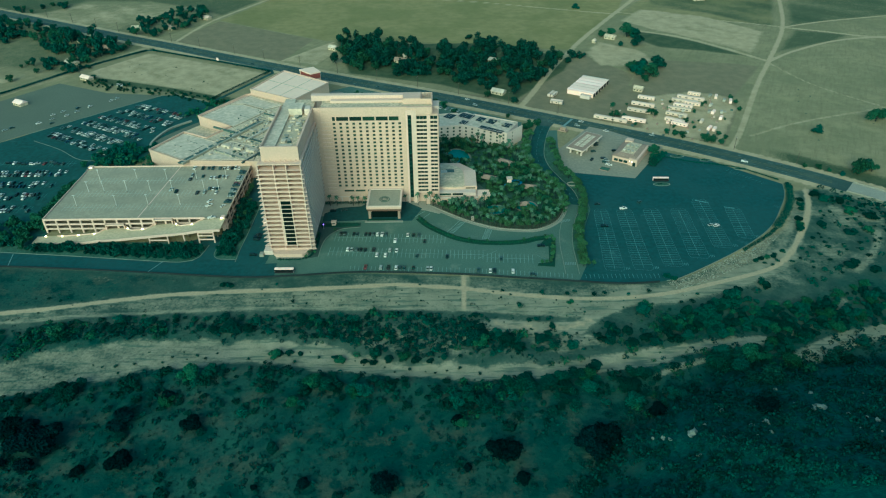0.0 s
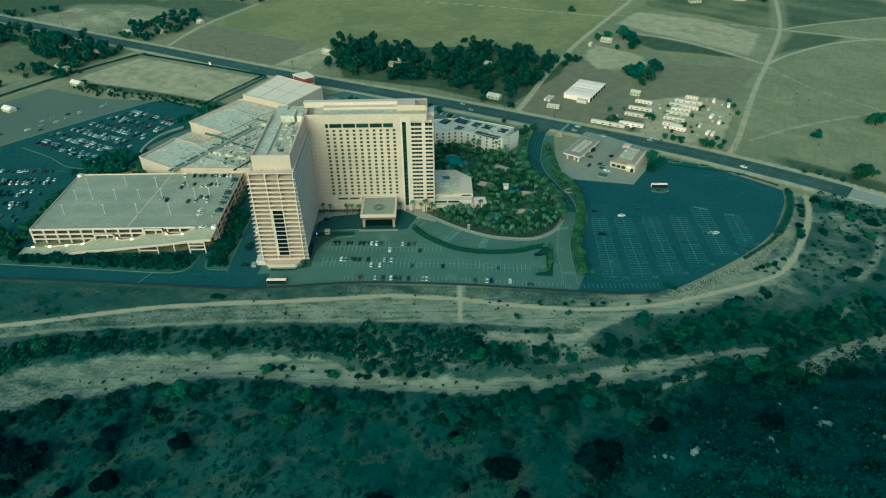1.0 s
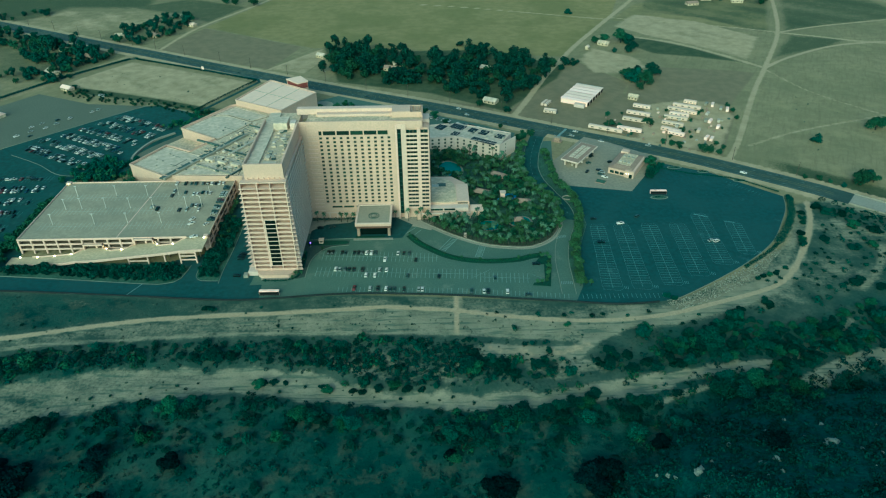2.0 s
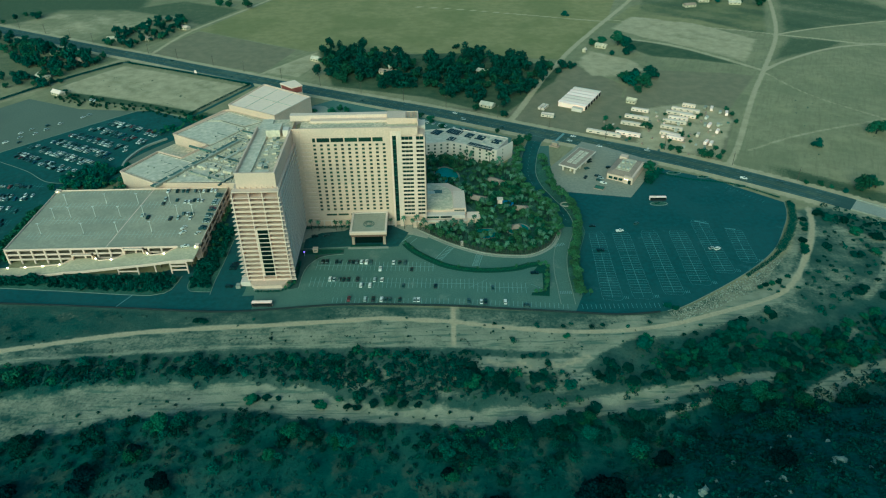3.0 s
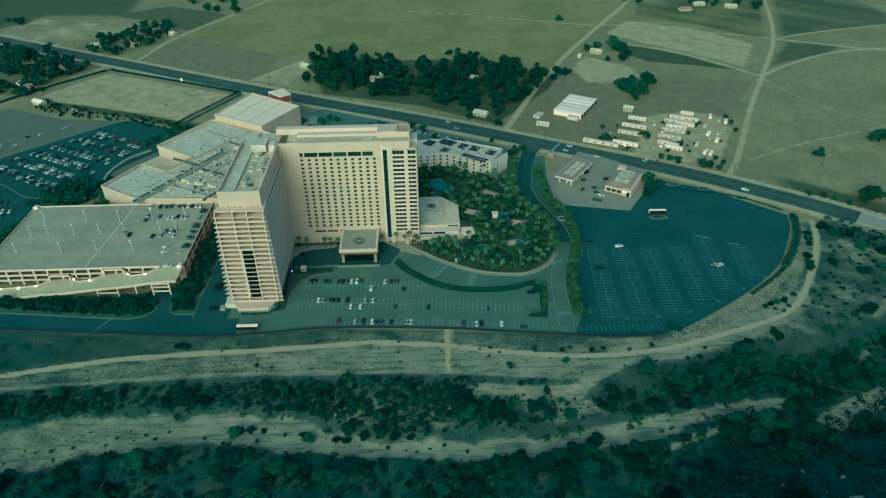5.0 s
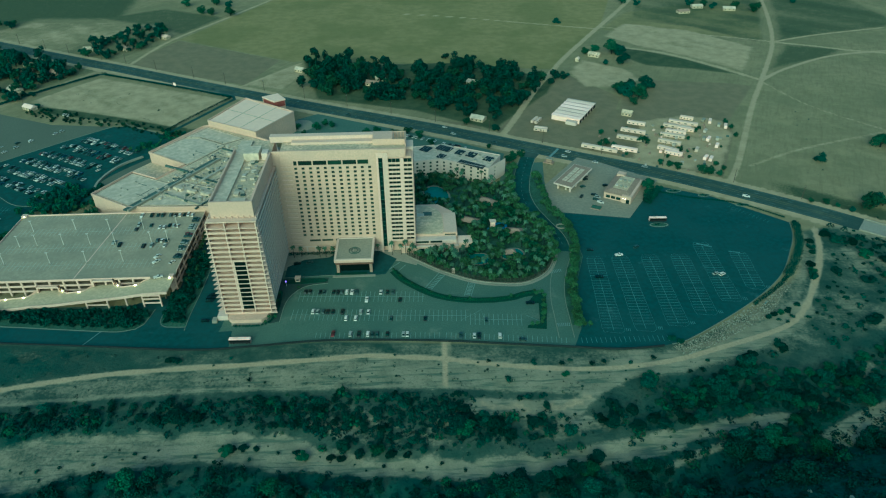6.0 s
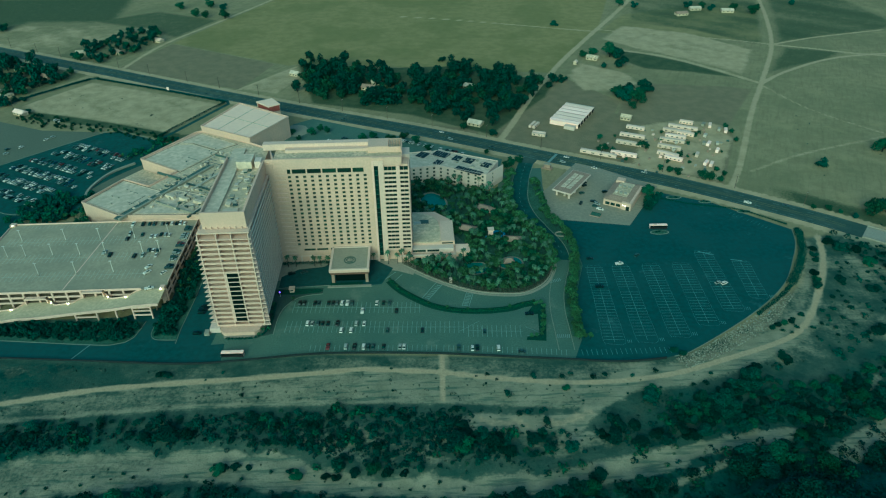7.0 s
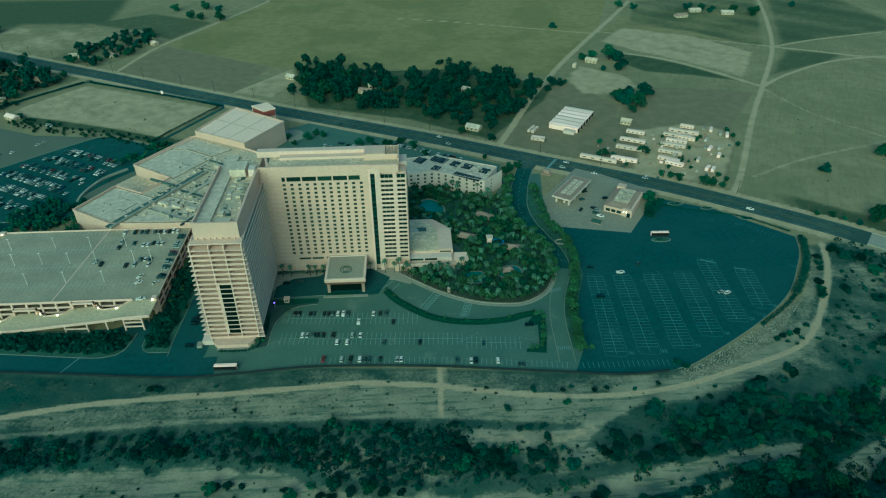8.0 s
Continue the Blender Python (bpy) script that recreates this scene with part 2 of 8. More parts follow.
def strip(bm, pts, half, z0, z1):
    """A band of rectangular section along a plan line."""
    l, r = offset(pts, half), offset(pts, -half)
    rows = [[bm.verts.new((*q, z)) for q, z in ((a, z0), (a, z1), (b, z1), (b, z0))] for a, b in zip(l, r)]
    for p, q in zip(rows, rows[1:]):
        for i in range(4):
            j = (i + 1) % 4
            bm.faces.new((p[i], p[j], q[j], q[i]))
    bm.faces.new(rows[0])
    bm.faces.new(rows[-1][::-1])
    return bm


def dashes(pts, dash, gap):
    """Cut a plan line into dashes."""
    out, run, left, on = [], [pts[0]], dash, True
    for a, b in zip(pts, pts[1:]):
        a, b = Vector(a), Vector(b)
        while (b - a).length > left:
            a = a + (b - a).normalized() * left
            if on:
                out.append(run + [tuple(a)])
            on, run = not on, [tuple(a)]
            left = dash if on else gap
        left -= (b - a).length
        run.append(tuple(b))
    return out


def tube(bm, a, b, r0, r1, n=6):
    a, b = Vector(a), Vector(b)
    q = (b - a).to_track_quat("Z", "Y")
    ra, rb = [[bm.verts.new(o + q @ Vector((r * math.cos(k * math.tau / n), r * math.sin(k * math.tau / n), 0))) for k in range(n)] for o, r in ((a, r0), (b, r1))]
    for i in range(n):
        bm.faces.new((ra[i], ra[(i + 1) % n], rb[(i + 1) % n], rb[i]))
    bm.faces.new(ra[::-1]), bm.faces.new(rb)
    return bm


HW = radians(-29.8)                      # the highway's direction, which most of the far plots follow
HU, HV = Vector((math.cos(HW), math.sin(HW))), Vector((-math.sin(HW), math.cos(HW)))
HWDEG = math.degrees(HW)
# ---- the ground: one sheet, with river bed, tracks, fields and the foot of a hill ----
HIGHWAY = [(-900, 1146), (-640, 1004), (-407, 874), (-329, 832), (-249, 787), (-109, 711), (11, 650), (114, 592), (204, 541), (279, 488), (312, 461), (345, 433), (470, 330), (640, 190)]
UPPER_TRACK = [(-340, 306), (-264, 319), (-232, 323.6), (-200, 330), (-168, 335), (-134, 337.4), (-92, 339), (-50, 341.5), (-30, 343), (-8, 340.5), (11, 338.5), (40, 332.5), (74, 327.5), (107, 327), (136, 331), (162, 338.6), (203, 352.7), (222, 365), (243, 391.6), (266, 429), (277, 458)]
LOWER_TRACK = [(-340, 306), (-259, 311), (-212, 315.3), (-130, 320), (-62, 320.5), (5, 317.7), (38, 315), (84, 310)]
WASH_TOP = [(-340, 262), (-290, 268), (-241, 277), (-216, 288), (-186, 294), (-133, 295), (-97, 293), (-62, 290), (-48, 281), (-26, 274), (4, 272), (34, 273), (58, 270), (83, 276), (95, 276.5), (121, 281), (142, 287), (162, 291)]
WASH_BOT = [(-340, 226), (-290, 238), (-227, 250), (-202, 257.6), (-174, 262.5), (-159, 269), (-138, 271), (-112, 275), (-93, 272.7), (-50, 265.5), (4, 259.6), (28, 260), (58, 261), (83, 267), (95, 267), (121, 275), (142, 282), (162, 287)]
TOE_X, TOE_Y = [-400, 20, 60, 85, 110, 150, 220, 300, 420, 700], [60, 120, 188, 222, 246, 262, 272, 290, 300, 310]


def seg_dist(X, Y, pts):
    d = np.full(X.shape, 1e9)
    for (ax, ay), (bx, by) in zip(pts, pts[1:]):
        L = max((bx - ax) ** 2 + (by - ay) ** 2, 1e-6)
        t = np.clip(((X - ax) * (bx - ax) + (Y - ay) * (by - ay)) / L, 0, 1)
        d = np.minimum(d, np.hypot(X - ax - t * (bx - ax), Y - ay - t * (by - ay)))
    return d


def poly_in(X, Y, pts):
    """Signed distance, positive inside."""
    c = np.zeros(X.shape, bool)
    for (ax, ay), (bx, by) in zip(pts, pts[1:] + pts[:1]):
        if ay != by:
            c ^= ((ay > Y) != (by > Y)) & (X < (bx - ax) * (Y - ay) / (by - ay) + ax)
    d = seg_dist(X, Y, pts + pts[:1])
    return np.where(c, d, -d)


def soft(d, w):
    return np.clip(0.5 + d / w, 0, 1)


def wave(X, Y, s, k=0.0):
    """A cheap uneven field in -1..1."""
    return (np.sin(X / s + 1.3 * np.sin(Y / s * 0.7 + k)) + np.sin(Y / s * 1.1 - 1.7 * np.sin(X / s * 0.6 - k)) + np.sin((X + Y) / s * 1.9 + k)) / 3


def ground_height(X, Y):
    X, Y = np.asarray(X, float), np.asarray(Y, float)
    d = (np.interp(X, TOE_X, TOE_Y) - Y) * 0.86
    d = d + 4.0 * wave(X, Y, 17.0)
    rise = 0.5 * (d + np.sqrt(d * d + 60.0)) - np.sqrt(60.0) / 2 * np.exp(-np.abs(d) / 12)
    rise = np.maximum(rise, 0)
    hill = 88 * np.tanh(0.66 * rise / 88) + np.clip(d / 30, 0, 1) * (1.6 * wave(X, Y, 7.0, 2.0) + 2.2 * wave(X, Y, 23.0, 1.0))
    # the open land is uneven; the built-up land is level
    wild = np.clip((345 - Y - 8) / 25, 0, 1)
    bed = -1.6 * soft(poly_in(X, Y, WASH_TOP + WASH_BOT[::-1]), 8) * wild
    rough = wild * (0.35 * wave(X, Y, 9.0, 0.5) + 0.5 * wave(X, Y, 31.0, 1.5))
    return np.where(d > -10, np.maximum(hill, 0), 0) + bed + rough - 0.04


def ground_z(x, y):
    return float(ground_height(np.array([x]), np.array([y]))[0])


def make_ground():
    xs = np.concatenate([[-6000, -3500, -2000, -1300], np.arange(-900, -480, 8.0), np.arange(-480, -300, 3.0), np.arange(-300, 300, 2.5), np.arange(300, 560, 3.0), np.arange(560, 760, 8.0), [900, 1300, 2000, 3500, 6000]])
    ys = np.concatenate([[-4000, -2000, -1000, -500, -250, -120, -40, 20, 60, 90, 120, 140, 155], np.arange(165, 360, 2.0), np.arange(360, 520, 4.0), np.arange(520, 1000, 3.0), np.arange(1000, 1150, 6.0), np.arange(1150, 1500, 25.0), [1600, 1900, 2400, 3200, 4500, 7000]])
    X, Y = np.meshgrid(xs, ys)
    Z = ground_height(X, Y)
    me = bpy.data.meshes.new("ground")
    nx, ny = len(xs), len(ys)
    idx = np.arange(nx * ny).reshape(ny, nx)
    quads = np.stack([idx[:-1, :-1], idx[:-1, 1:], idx[1:, 1:], idx[1:, :-1]], -1).reshape(-1, 4)
    me.from_pydata(np.stack([X, Y, Z], -1).reshape(-1, 3).tolist(), [], quads.tolist())

    sand = np.zeros(X.shape)

    def track(pts, half, k=1.0, w=2.0):
        nonlocal sand
        sand = np.maximum(sand, (k if pts[0][1] < 480 else 1.6 * k) * soft(half - seg_dist(X, Y, smooth_line(pts, 6.0)), w))

    def plot(pts, w=5.0):
        return soft(poly_in(X, Y, pts), w)

    trail = 1.2 * soft(1.5 - seg_dist(X, Y, smooth_line(UPPER_TRACK, 6.0)), 1.8)
    trail = np.maximum(trail, 0.36 * soft(1.2 - seg_dist(X, Y, smooth_line(LOWER_TRACK, 6.0)), 3.0))
    for p in ([(13.4, 352), (11.7, 318)], [(326, 680), (365, 749), (434, 877), (487, 1015), (540, 1180)], [(365, 749), (405, 783), (477, 823.6), (544, 837), (640, 845)], [(325, 1110), (278, 1025), (228, 938), (173, 840), (126, 745), (82, 640)]):
        trail = np.maximum(trail, soft(1.5 - seg_dist(X, Y, smooth_line(p, 6.0)), 2.4))
    trail = np.maximum(trail, 0.62 * soft(2.6 - seg_dist(X, Y, smooth_line([(30, 303), (53, 300.5), (74, 300.5), (84, 306)], 4.0)) + 3.4 * wave(X, Y, 2.4), 4.0))
    track(UPPER_TRACK, 1.7, 1.4)
    track(LOWER_TRACK, 1.8, 0.85, 4.0)
    # sand weakens to the left, standing in for the lens's corner darkening
    sand = np.maximum(sand, (0.62 - 0.16 * soft(-110 - X, 160) + 0.2 * soft(X + 40, 120) + 0.1 * wave(X * 0.16, Y, 2.6, 0.4) + 0.06 * wave(X, Y, 5.0, 2.4)) * soft(poly_in(X, Y, UPPER_TRACK[:15] + [(128, 322), (112, 320), (96, 313)] + LOWER_TRACK[::-1]) + 2.4 * wave(X, Y, 5.0, 0.3) + 2.0 * wave(X, Y, 2.1, 1.1), 8))
    LOT_SIDE = [(150, 338), (200, 366), (232, 394), (255, 430)]
    sand = np.maximum(sand, np.clip(0.34 + 0.5 * wave(X * 0.55, Y, 5.0, 0.5) + 0.25 * wave(X, Y, 2.4, 1.4), 0, 0.75) * plot([(-70, 292), (-48, 281), (-20, 275), (40, 275), (80, 279), (100, 282), (92, 300), (60, 306), (0, 308), (-60, 306)], 12))
    # dry verge below the perimeter road, sandy east bank
    sand = np.maximum(sand, (0.16 + 0.14 * wave(X * 0.4, Y, 5.0, 0.9) + 0.001 * (X + 240)) * plot([(-340, 372), (-243, 362), (-127, 351), (-52, 355), (6, 352), (85, 342), (140, 341), (107, 327), (40, 332), (-30, 343), (-134, 337), (-340, 306)], 5))
    sand = np.maximum(sand, (0.3 + 0.24 * wave(X, Y, 10.0, 1.2) + 0.12 * wave(X, Y, 4.0, 0.2) + 0.26 * soft(9 - seg_dist(X, Y, LOT_SIDE), 16)) * plot([(110, 326), (140, 338), (200, 374), (232, 402), (258, 447), (266, 470), (300, 462), (330, 440), (360, 400), (330, 372), (255, 345), (215, 333), (160, 326)], 10))
    # the wash also fades leftwards, which puts the vignette into its colour
    sand = np.maximum(sand, (0.86 - 0.3 * soft(-130 - X, 160)) * soft(poly_in(X, Y, WASH_TOP + WASH_BOT[::-1]) + 2.2 * wave(X, Y, 6.0, 0.8) + 1.6 * wave(X, Y, 2.3, 1.9), 5) - 0.3 * np.clip(wave(X * 0.35, Y, 2.6, 0.7) - 0.1, 0, 1) * soft(9 - seg_dist(X, Y, [(-260, 262), (-200, 277), (-140, 284), (-90, 281), (-60, 277), (-20, 266)]), 6))
    track([(58, 265), (84, 271), (100, 273), (118, 277)], 6.5, 0.95, 5.0)
    track([(118, 278), (150, 285), (178, 288)], 3.4, 0.95, 3.0)
    track([(112, 262), (128, 268), (146, 274)], 2.2, 0.75, 3.0)
    track([(195, 273), (224, 287), (249, 294), (300, 308)], 6.0, 0.9, 4.0)
    track([(13.4, 352), (11.7, 318)], 2.6)
    track([(112, 324), (91, 312.4), (79, 302), (70, 298)], 4.0, 0.95, 4.0)
    track([(27, 303), (53, 300.5), (76, 300)], 5.5, 1.05, 5.0)
    track([(107, 327), (140, 331), (175, 342), (205, 356), (225, 371)], 8.5, 0.95, 8.0)
    track([(300, 380), (330, 400), (300, 415), (285, 430)], 5.0, 0.7, 8.0)
    track([(262, 352), (278, 366), (292, 384), (300, 398)], 3.0, 0.7, 4.0)
    track([(310, 452), (325, 442), (345, 430)], 8.0, 0.75, 8.0)
    track([(228, 385), (248, 415), (264, 450)], 5.0, 0.6, 6.0)
    track([(130, 278), (160, 283), (190, 290), (215, 303), (240, 322)], 3.0, 0.5, 4.0)
    # farm tracks beyond the highway
    track([(238, 522), (247, 533), (268, 568), (326, 680), (365, 749), (434, 877), (487, 1015), (540, 1180)], 2.0, 0.85, 4.0)
    track([(365, 749), (405, 783), (477, 823.6), (544, 837), (640, 845)], 1.8, 0.75, 4.0)
    track([(363, 756), (333, 800), (293, 846), (250, 872)], 2.2, 0.9, 3.0)
    track([(433, 882), (475, 863), (525, 838), (640, 800)], 1.8, 0.9, 3.0)
    track([(436, 882), (371, 913), (240, 960)], 1.4, 0.7, 3.0)
    track([(434, 880), (500, 905), (600, 930)], 1.6, 0.8, 3.0)
    track([(365, 745), (383, 678), (424, 616), (470, 560)], 1.8, 0.45, 4.0)
    track([(273, 556), (331, 585), (424, 616)], 1.8, 0.45, 4.0)
    track([(325, 1110), (278, 1025), (228, 938), (173, 840), (147, 786), (126, 745), (82, 640), (66, 615)], 2.6, 0.8, 4.0)
    track([(-20, 1045), (60, 1020), (150, 985), (238, 951)], 1.6, 0.7, 3.0)
    track([(-329, 838), (-309, 933), (-263, 1033), (-200, 1170)], 2.4, 0.6, 4.0)
    track([(-460, 660), (-451, 673), (-406, 742), (-355, 826)], 6.0, 0.3, 4.0)
    track([(-181, 772), (-131, 840)], 2.0, 0.7, 3.0)
    track([(-700, 700), (-560, 735), (-470, 715)], 6.0, 0.5, 6.0)
    track(offset(HIGHWAY, 12.6), 3.0, 0.8, 3.0)
    track(offset(HIGHWAY, -12.6), 3.0, 0.8, 3.0)
    sand = np.maximum(sand, (0.82 + 0.22 * wave(X, Y, 8.0, 1.7) + 0.12 * wave(X, Y, 3.0)) * plot([(178, 572), (196, 610), (206, 650), (250, 664), (287, 648), (282, 618), (240, 538), (212, 556)], 8))
    dirt = [(-392, 738), (-345, 806), (-190, 731), (-231, 651), (-279, 675), (-353, 702)]
    sand = np.maximum(sand, (0.66 + 0.16 * wave(X, Y, 12.0, 0.6) + 0.12 * wave(X, Y, 4.0, 1.1)) * plot(dirt, 4))
    weedy = plot([(-395, 730), (-352, 702), (-280, 678), (-232, 654), (-205, 628), (-212, 662), (-232, 668), (-280, 690), (-350, 717)], 5)
    sand = sand * (1 - 0.85 * weedy)
    sand = np.maximum(sand, (0.8 + 0.3 * wave(X, Y, 9.0)) * plot([(168, 792), (193, 830), (232, 796), (240, 762), (215, 742), (176, 744)], 9))
    sand = np.maximum(sand, (0.72 + 0.25 * wave(X, Y, 14.0)) * plot([(236, 918), (276, 975), (350, 940), (404, 862), (358, 778), (318, 832), (270, 876)], 10))
    sand = np.maximum(sand, 0.6 * plot([(-181, 772), (-131, 840), (-120, 807), (-140, 757)], 4))
    sand = np.maximum(sand, (0.42 + 0.3 * wave(X, Y, 15.0)) * plot([(-600, 960), (-520, 1040), (-400, 1030), (-335, 1010), (-390, 940), (-460, 925)], 16))

    green = plot([(-257, 1033), (-200, 1160), (300, 1140), (240, 953), (152, 800), (-125, 851), (-140, 845), (-297, 942)], 6)
    green = np.maximum(green, 0.55 * plot([(290, 1030), (236, 945), (300, 930), (430, 890), (470, 1000), (480, 1100)], 8))
    bare = plot([(-297, 938), (-157, 852), (-181, 772), (-334, 848)], 4)
    bare = np.maximum(bare, plot([(70, 632), (130, 742), (160, 790), (206, 712), (192, 680), (290, 658), (284, 620), (240, 532), (120, 592)], 4))
    bare = np.maximum(bare, 0.75 * plot([(206, 712), (250, 760), (330, 745), (350, 735), (290, 645), (195, 680)], 6))
    bare = np.maximum(bare, 0.7 * plot([(-110, 700), (60, 655), (60, 640), (-110, 690)], 4))
    WEDGE = [(228, 858), (240, 876), (262, 868), (312, 824), (352, 768), (306, 790), (258, 806)]
    dark = np.maximum(0.8 * plot(WEDGE, 9), 0.9 * weedy)
    dark = np.maximum(dark, 0.75 * soft(13 - np.abs(seg_dist(X, Y, HIGHWAY) - 22), 12) * soft(X - 275, 30) * (Y > np.interp(X, [q[0] for q in HIGHWAY], [q[1] for q in HIGHWAY])))
    dark = np.maximum(dark, 0.6 * plot([(-680, 1090), (-520, 1067), (-549, 968), (-630, 990)], 12))
    dark = np.maximum(dark, 0.62 * plot([(-360, 1100), (-262, 1045), (-300, 960), (-345, 1000), (-440, 1050)], 14))
    dark = np.maximum(dark, 0.65 * plot([(385, 780), (405, 815), (446, 872), (510, 848), (475, 818)], 18))
    dark = np.maximum(dark, 0.55 * plot([(312, 900), (340, 915), (372, 890), (365, 868), (335, 880)], 14))
    dark = np.maximum(dark, 0.52 * plot([(-700, 930), (-560, 960), (-400, 880), (-345, 835), (-420, 735), (-520, 760), (-700, 800)], 25))
    dark = np.maximum(dark, 0.45 * plot([(-420, 930), (-330, 985), (-310, 920), (-350, 860), (-430, 880)], 15))
    dark = np.maximum(dark, 0.9 * plot([(-130, 850), (-60, 830), (60, 830), (150, 770), (135, 730), (70, 640), (0, 690), (-100, 728)], 8))
    dark = np.maximum(dark, 0.8 * plot([(-275, 672), (-230, 652), (-200, 625), (-185, 632), (-180, 660), (-228, 660), (-352, 706), (-372, 724)], 6))
    dark = np.maximum(dark, 0.7 * plot([(-265, 515), (-220, 540), (-215, 600), (-195, 625), (-230, 600), (-250, 560), (-300, 515)], 6))
    dark = np.maximum(dark, (0.6 + 0.14 * wave(X, Y, 22.0)) * plot([(445, 885), (640, 940), (640, 1130), (545, 1160), (490, 1010)], 20))
    dark = np.maximum(dark, (0.52 + 0.16 * wave(X, Y, 18.0, 0.7)) * plot([(285, 985), (360, 950), (415, 880), (432, 890), (480, 1010), (530, 1150), (330, 1110)], 14))
    dark = np.maximum(dark, 0.3 * plot([(470, 815), (545, 830), (640, 838), (640, 780), (520, 800), (400, 770)], 20))
    dark = np.maximum(dark, 0.7 * plot([(-900, 930), (-620, 960), (-520, 1050), (-400, 1040), (-420, 1200), (-900, 1200)], 30))
    # river-side scrub
    toe = np.interp(X, TOE_X, TOE_Y)
    low = np.interp(X, [-340, -240, -190, -130, -60, 0, 60, 100, 160, 220, 300], [300, 303, 306, 311, 312, 310, 309, 320, 322, 325, 380])
    low = low + 3.4 * wave(X, Y, 6.5, 1.2) + 2.6 * wave(X, Y, 2.4, 0.2)
    verge = plot([(-420, 380), (-243, 362), (-127, 351), (-60, 353), (-60, 345), (-134, 339), (-200, 333), (-264, 322), (-420, 300)], 5)
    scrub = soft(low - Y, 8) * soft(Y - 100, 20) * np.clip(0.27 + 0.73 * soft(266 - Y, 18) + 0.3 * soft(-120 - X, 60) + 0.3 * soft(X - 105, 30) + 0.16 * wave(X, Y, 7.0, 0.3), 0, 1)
    # the left verge is darkened, in part to carry the vignette
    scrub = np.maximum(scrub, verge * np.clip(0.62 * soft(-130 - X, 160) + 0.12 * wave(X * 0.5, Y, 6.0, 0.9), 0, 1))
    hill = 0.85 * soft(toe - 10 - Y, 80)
    bank = np.maximum(soft(np.interp(X, [-420, -340, -243, -127, -52, 85], [380, 374, 364, 353, 356, 345]) - Y, 6), soft(poly_in(X, Y, [(60, 300), (135, 338), (200, 372), (240, 405), (266, 455), (300, 462), (345, 425), (640, 180), (640, 0), (60, 0)]), 10))
    for key, val in (("sand", sand), ("green", green), ("bare", bare), ("dark", dark), ("scrub", scrub), ("hill", hill), ("bank", bank), ("trail", trail)):
        me.attributes.new(key, "FLOAT", "POINT").data.foreach_set("value", np.ascontiguousarray(val, np.float32).ravel())
    for p in (me.polygons,):
        p.foreach_set("use_smooth", np.ones(len(me.polygons), bool))

    m = bpy.data.materials.new("open_ground")
    m.use_nodes = True
    t = m.node_tree
    bsdf = t.nodes["Principled BSDF"]
    bsdf.inputs["Roughness"].default_value, bsdf.inputs["Specular IOR Level"].default_value = 0.95, 0.1
    pos = t.nodes.new("ShaderNodeNewGeometry").outputs["Position"]
    fine, mid, big = noise_tex(t, pos, 0.55, 6.0, 0.65), noise_tex(t, pos, 0.09, 5.0, 0.6), noise_tex(t, pos, 0.014, 4.0)

    def mask(key, spread, broad=1.0, grain=0.8):
        a = t.nodes.new("ShaderNodeAttribute")
        a.attribute_name = key
        add = t.nodes.new("ShaderNodeMath")
        add.operation = "MULTIPLY_ADD"
        t.links.new(mid, add.inputs[0])
        add.inputs[1].default_value = spread * broad
        t.links.new(a.outputs["Fac"], add.inputs[2])
        sub = t.nodes.new("ShaderNodeMath")
        sub.operation = "MULTIPLY_ADD"
        t.links.new(fine, sub.inputs[0])
        sub.inputs[1].default_value = spread * grain
        t.links.new(add.outputs[0], sub.inputs[2])
        return ramp(t, sub.outputs[0], 0.25 + spread * 0.9, 0.75 + spread * 0.9)

    col = mixc(t, ramp(t, mid, 0.3, 0.7), (0.27, 0.228, 0.113), (0.35, 0.29, 0.148))
    col = mixc(t, ramp(t, big, 0.4, 0.65, 0.0, 0.6), col, (0.215, 0.197, 0.096))
    col = mixc(t, ramp(t, fine, 0.55, 0.75, 0.0, 0.5), col, (0.15, 0.145, 0.062))
    rows = node(t, "ShaderNodeMapping", Rotation=(0, 0, 1.1), Scale=(26, 3.2, 3))
    rows.vector_type = "TEXTURE"
    t.links.new(pos, rows.inputs["Vector"])
    furrow = noise_tex(t, rows.outputs[0], 1.0, 4.0, 0.6)
    col = mixc(t, ramp(t, furrow, 0.46, 0.66, 0.0, 0.42), col, (0.2, 0.178, 0.086))
    patchy = noise_tex(t, pos, 0.03, 6.0, 0.7)
    col = mixc(t, ramp(t, patchy, 0.52, 0.68, 0.0, 0.7), col, (0.36, 0.295, 0.145))
    grn = mixc(t, ramp(t, mid, 0.3, 0.7), (0.262, 0.222, 0.084), (0.335, 0.27, 0.11))
    grn = mixc(t, ramp(t, big, 0.42, 0.62, 0.0, 0.6), grn, (0.2, 0.187, 0.066))
    col = mixc(t, mask("green", 0.3), col, grn)
    col = mixc(t, mask("bare", 0.4), col, mixc(t, ramp(t, mid, 0.3, 0.7), (0.212, 0.178, 0.096), (0.27, 0.215, 0.118)))
    col = mixc(t, mask("dark", 0.7), col, mixc(t, ramp(t, mid, 0.3, 0.7), (0.06, 0.086, 0.04), (0.11, 0.122, 0.058)))
    bnk = mixc(t, ramp(t, mid, 0.3, 0.7), (0.042, 0.079, 0.054), (0.104, 0.132, 0.085))
    bnk = mixc(t, ramp(t, fine, 0.5, 0.72, 0.0, 0.6), bnk, (0.03, 0.06, 0.04))
    col = mixc(t, mask("bank", 0.3), col, bnk)
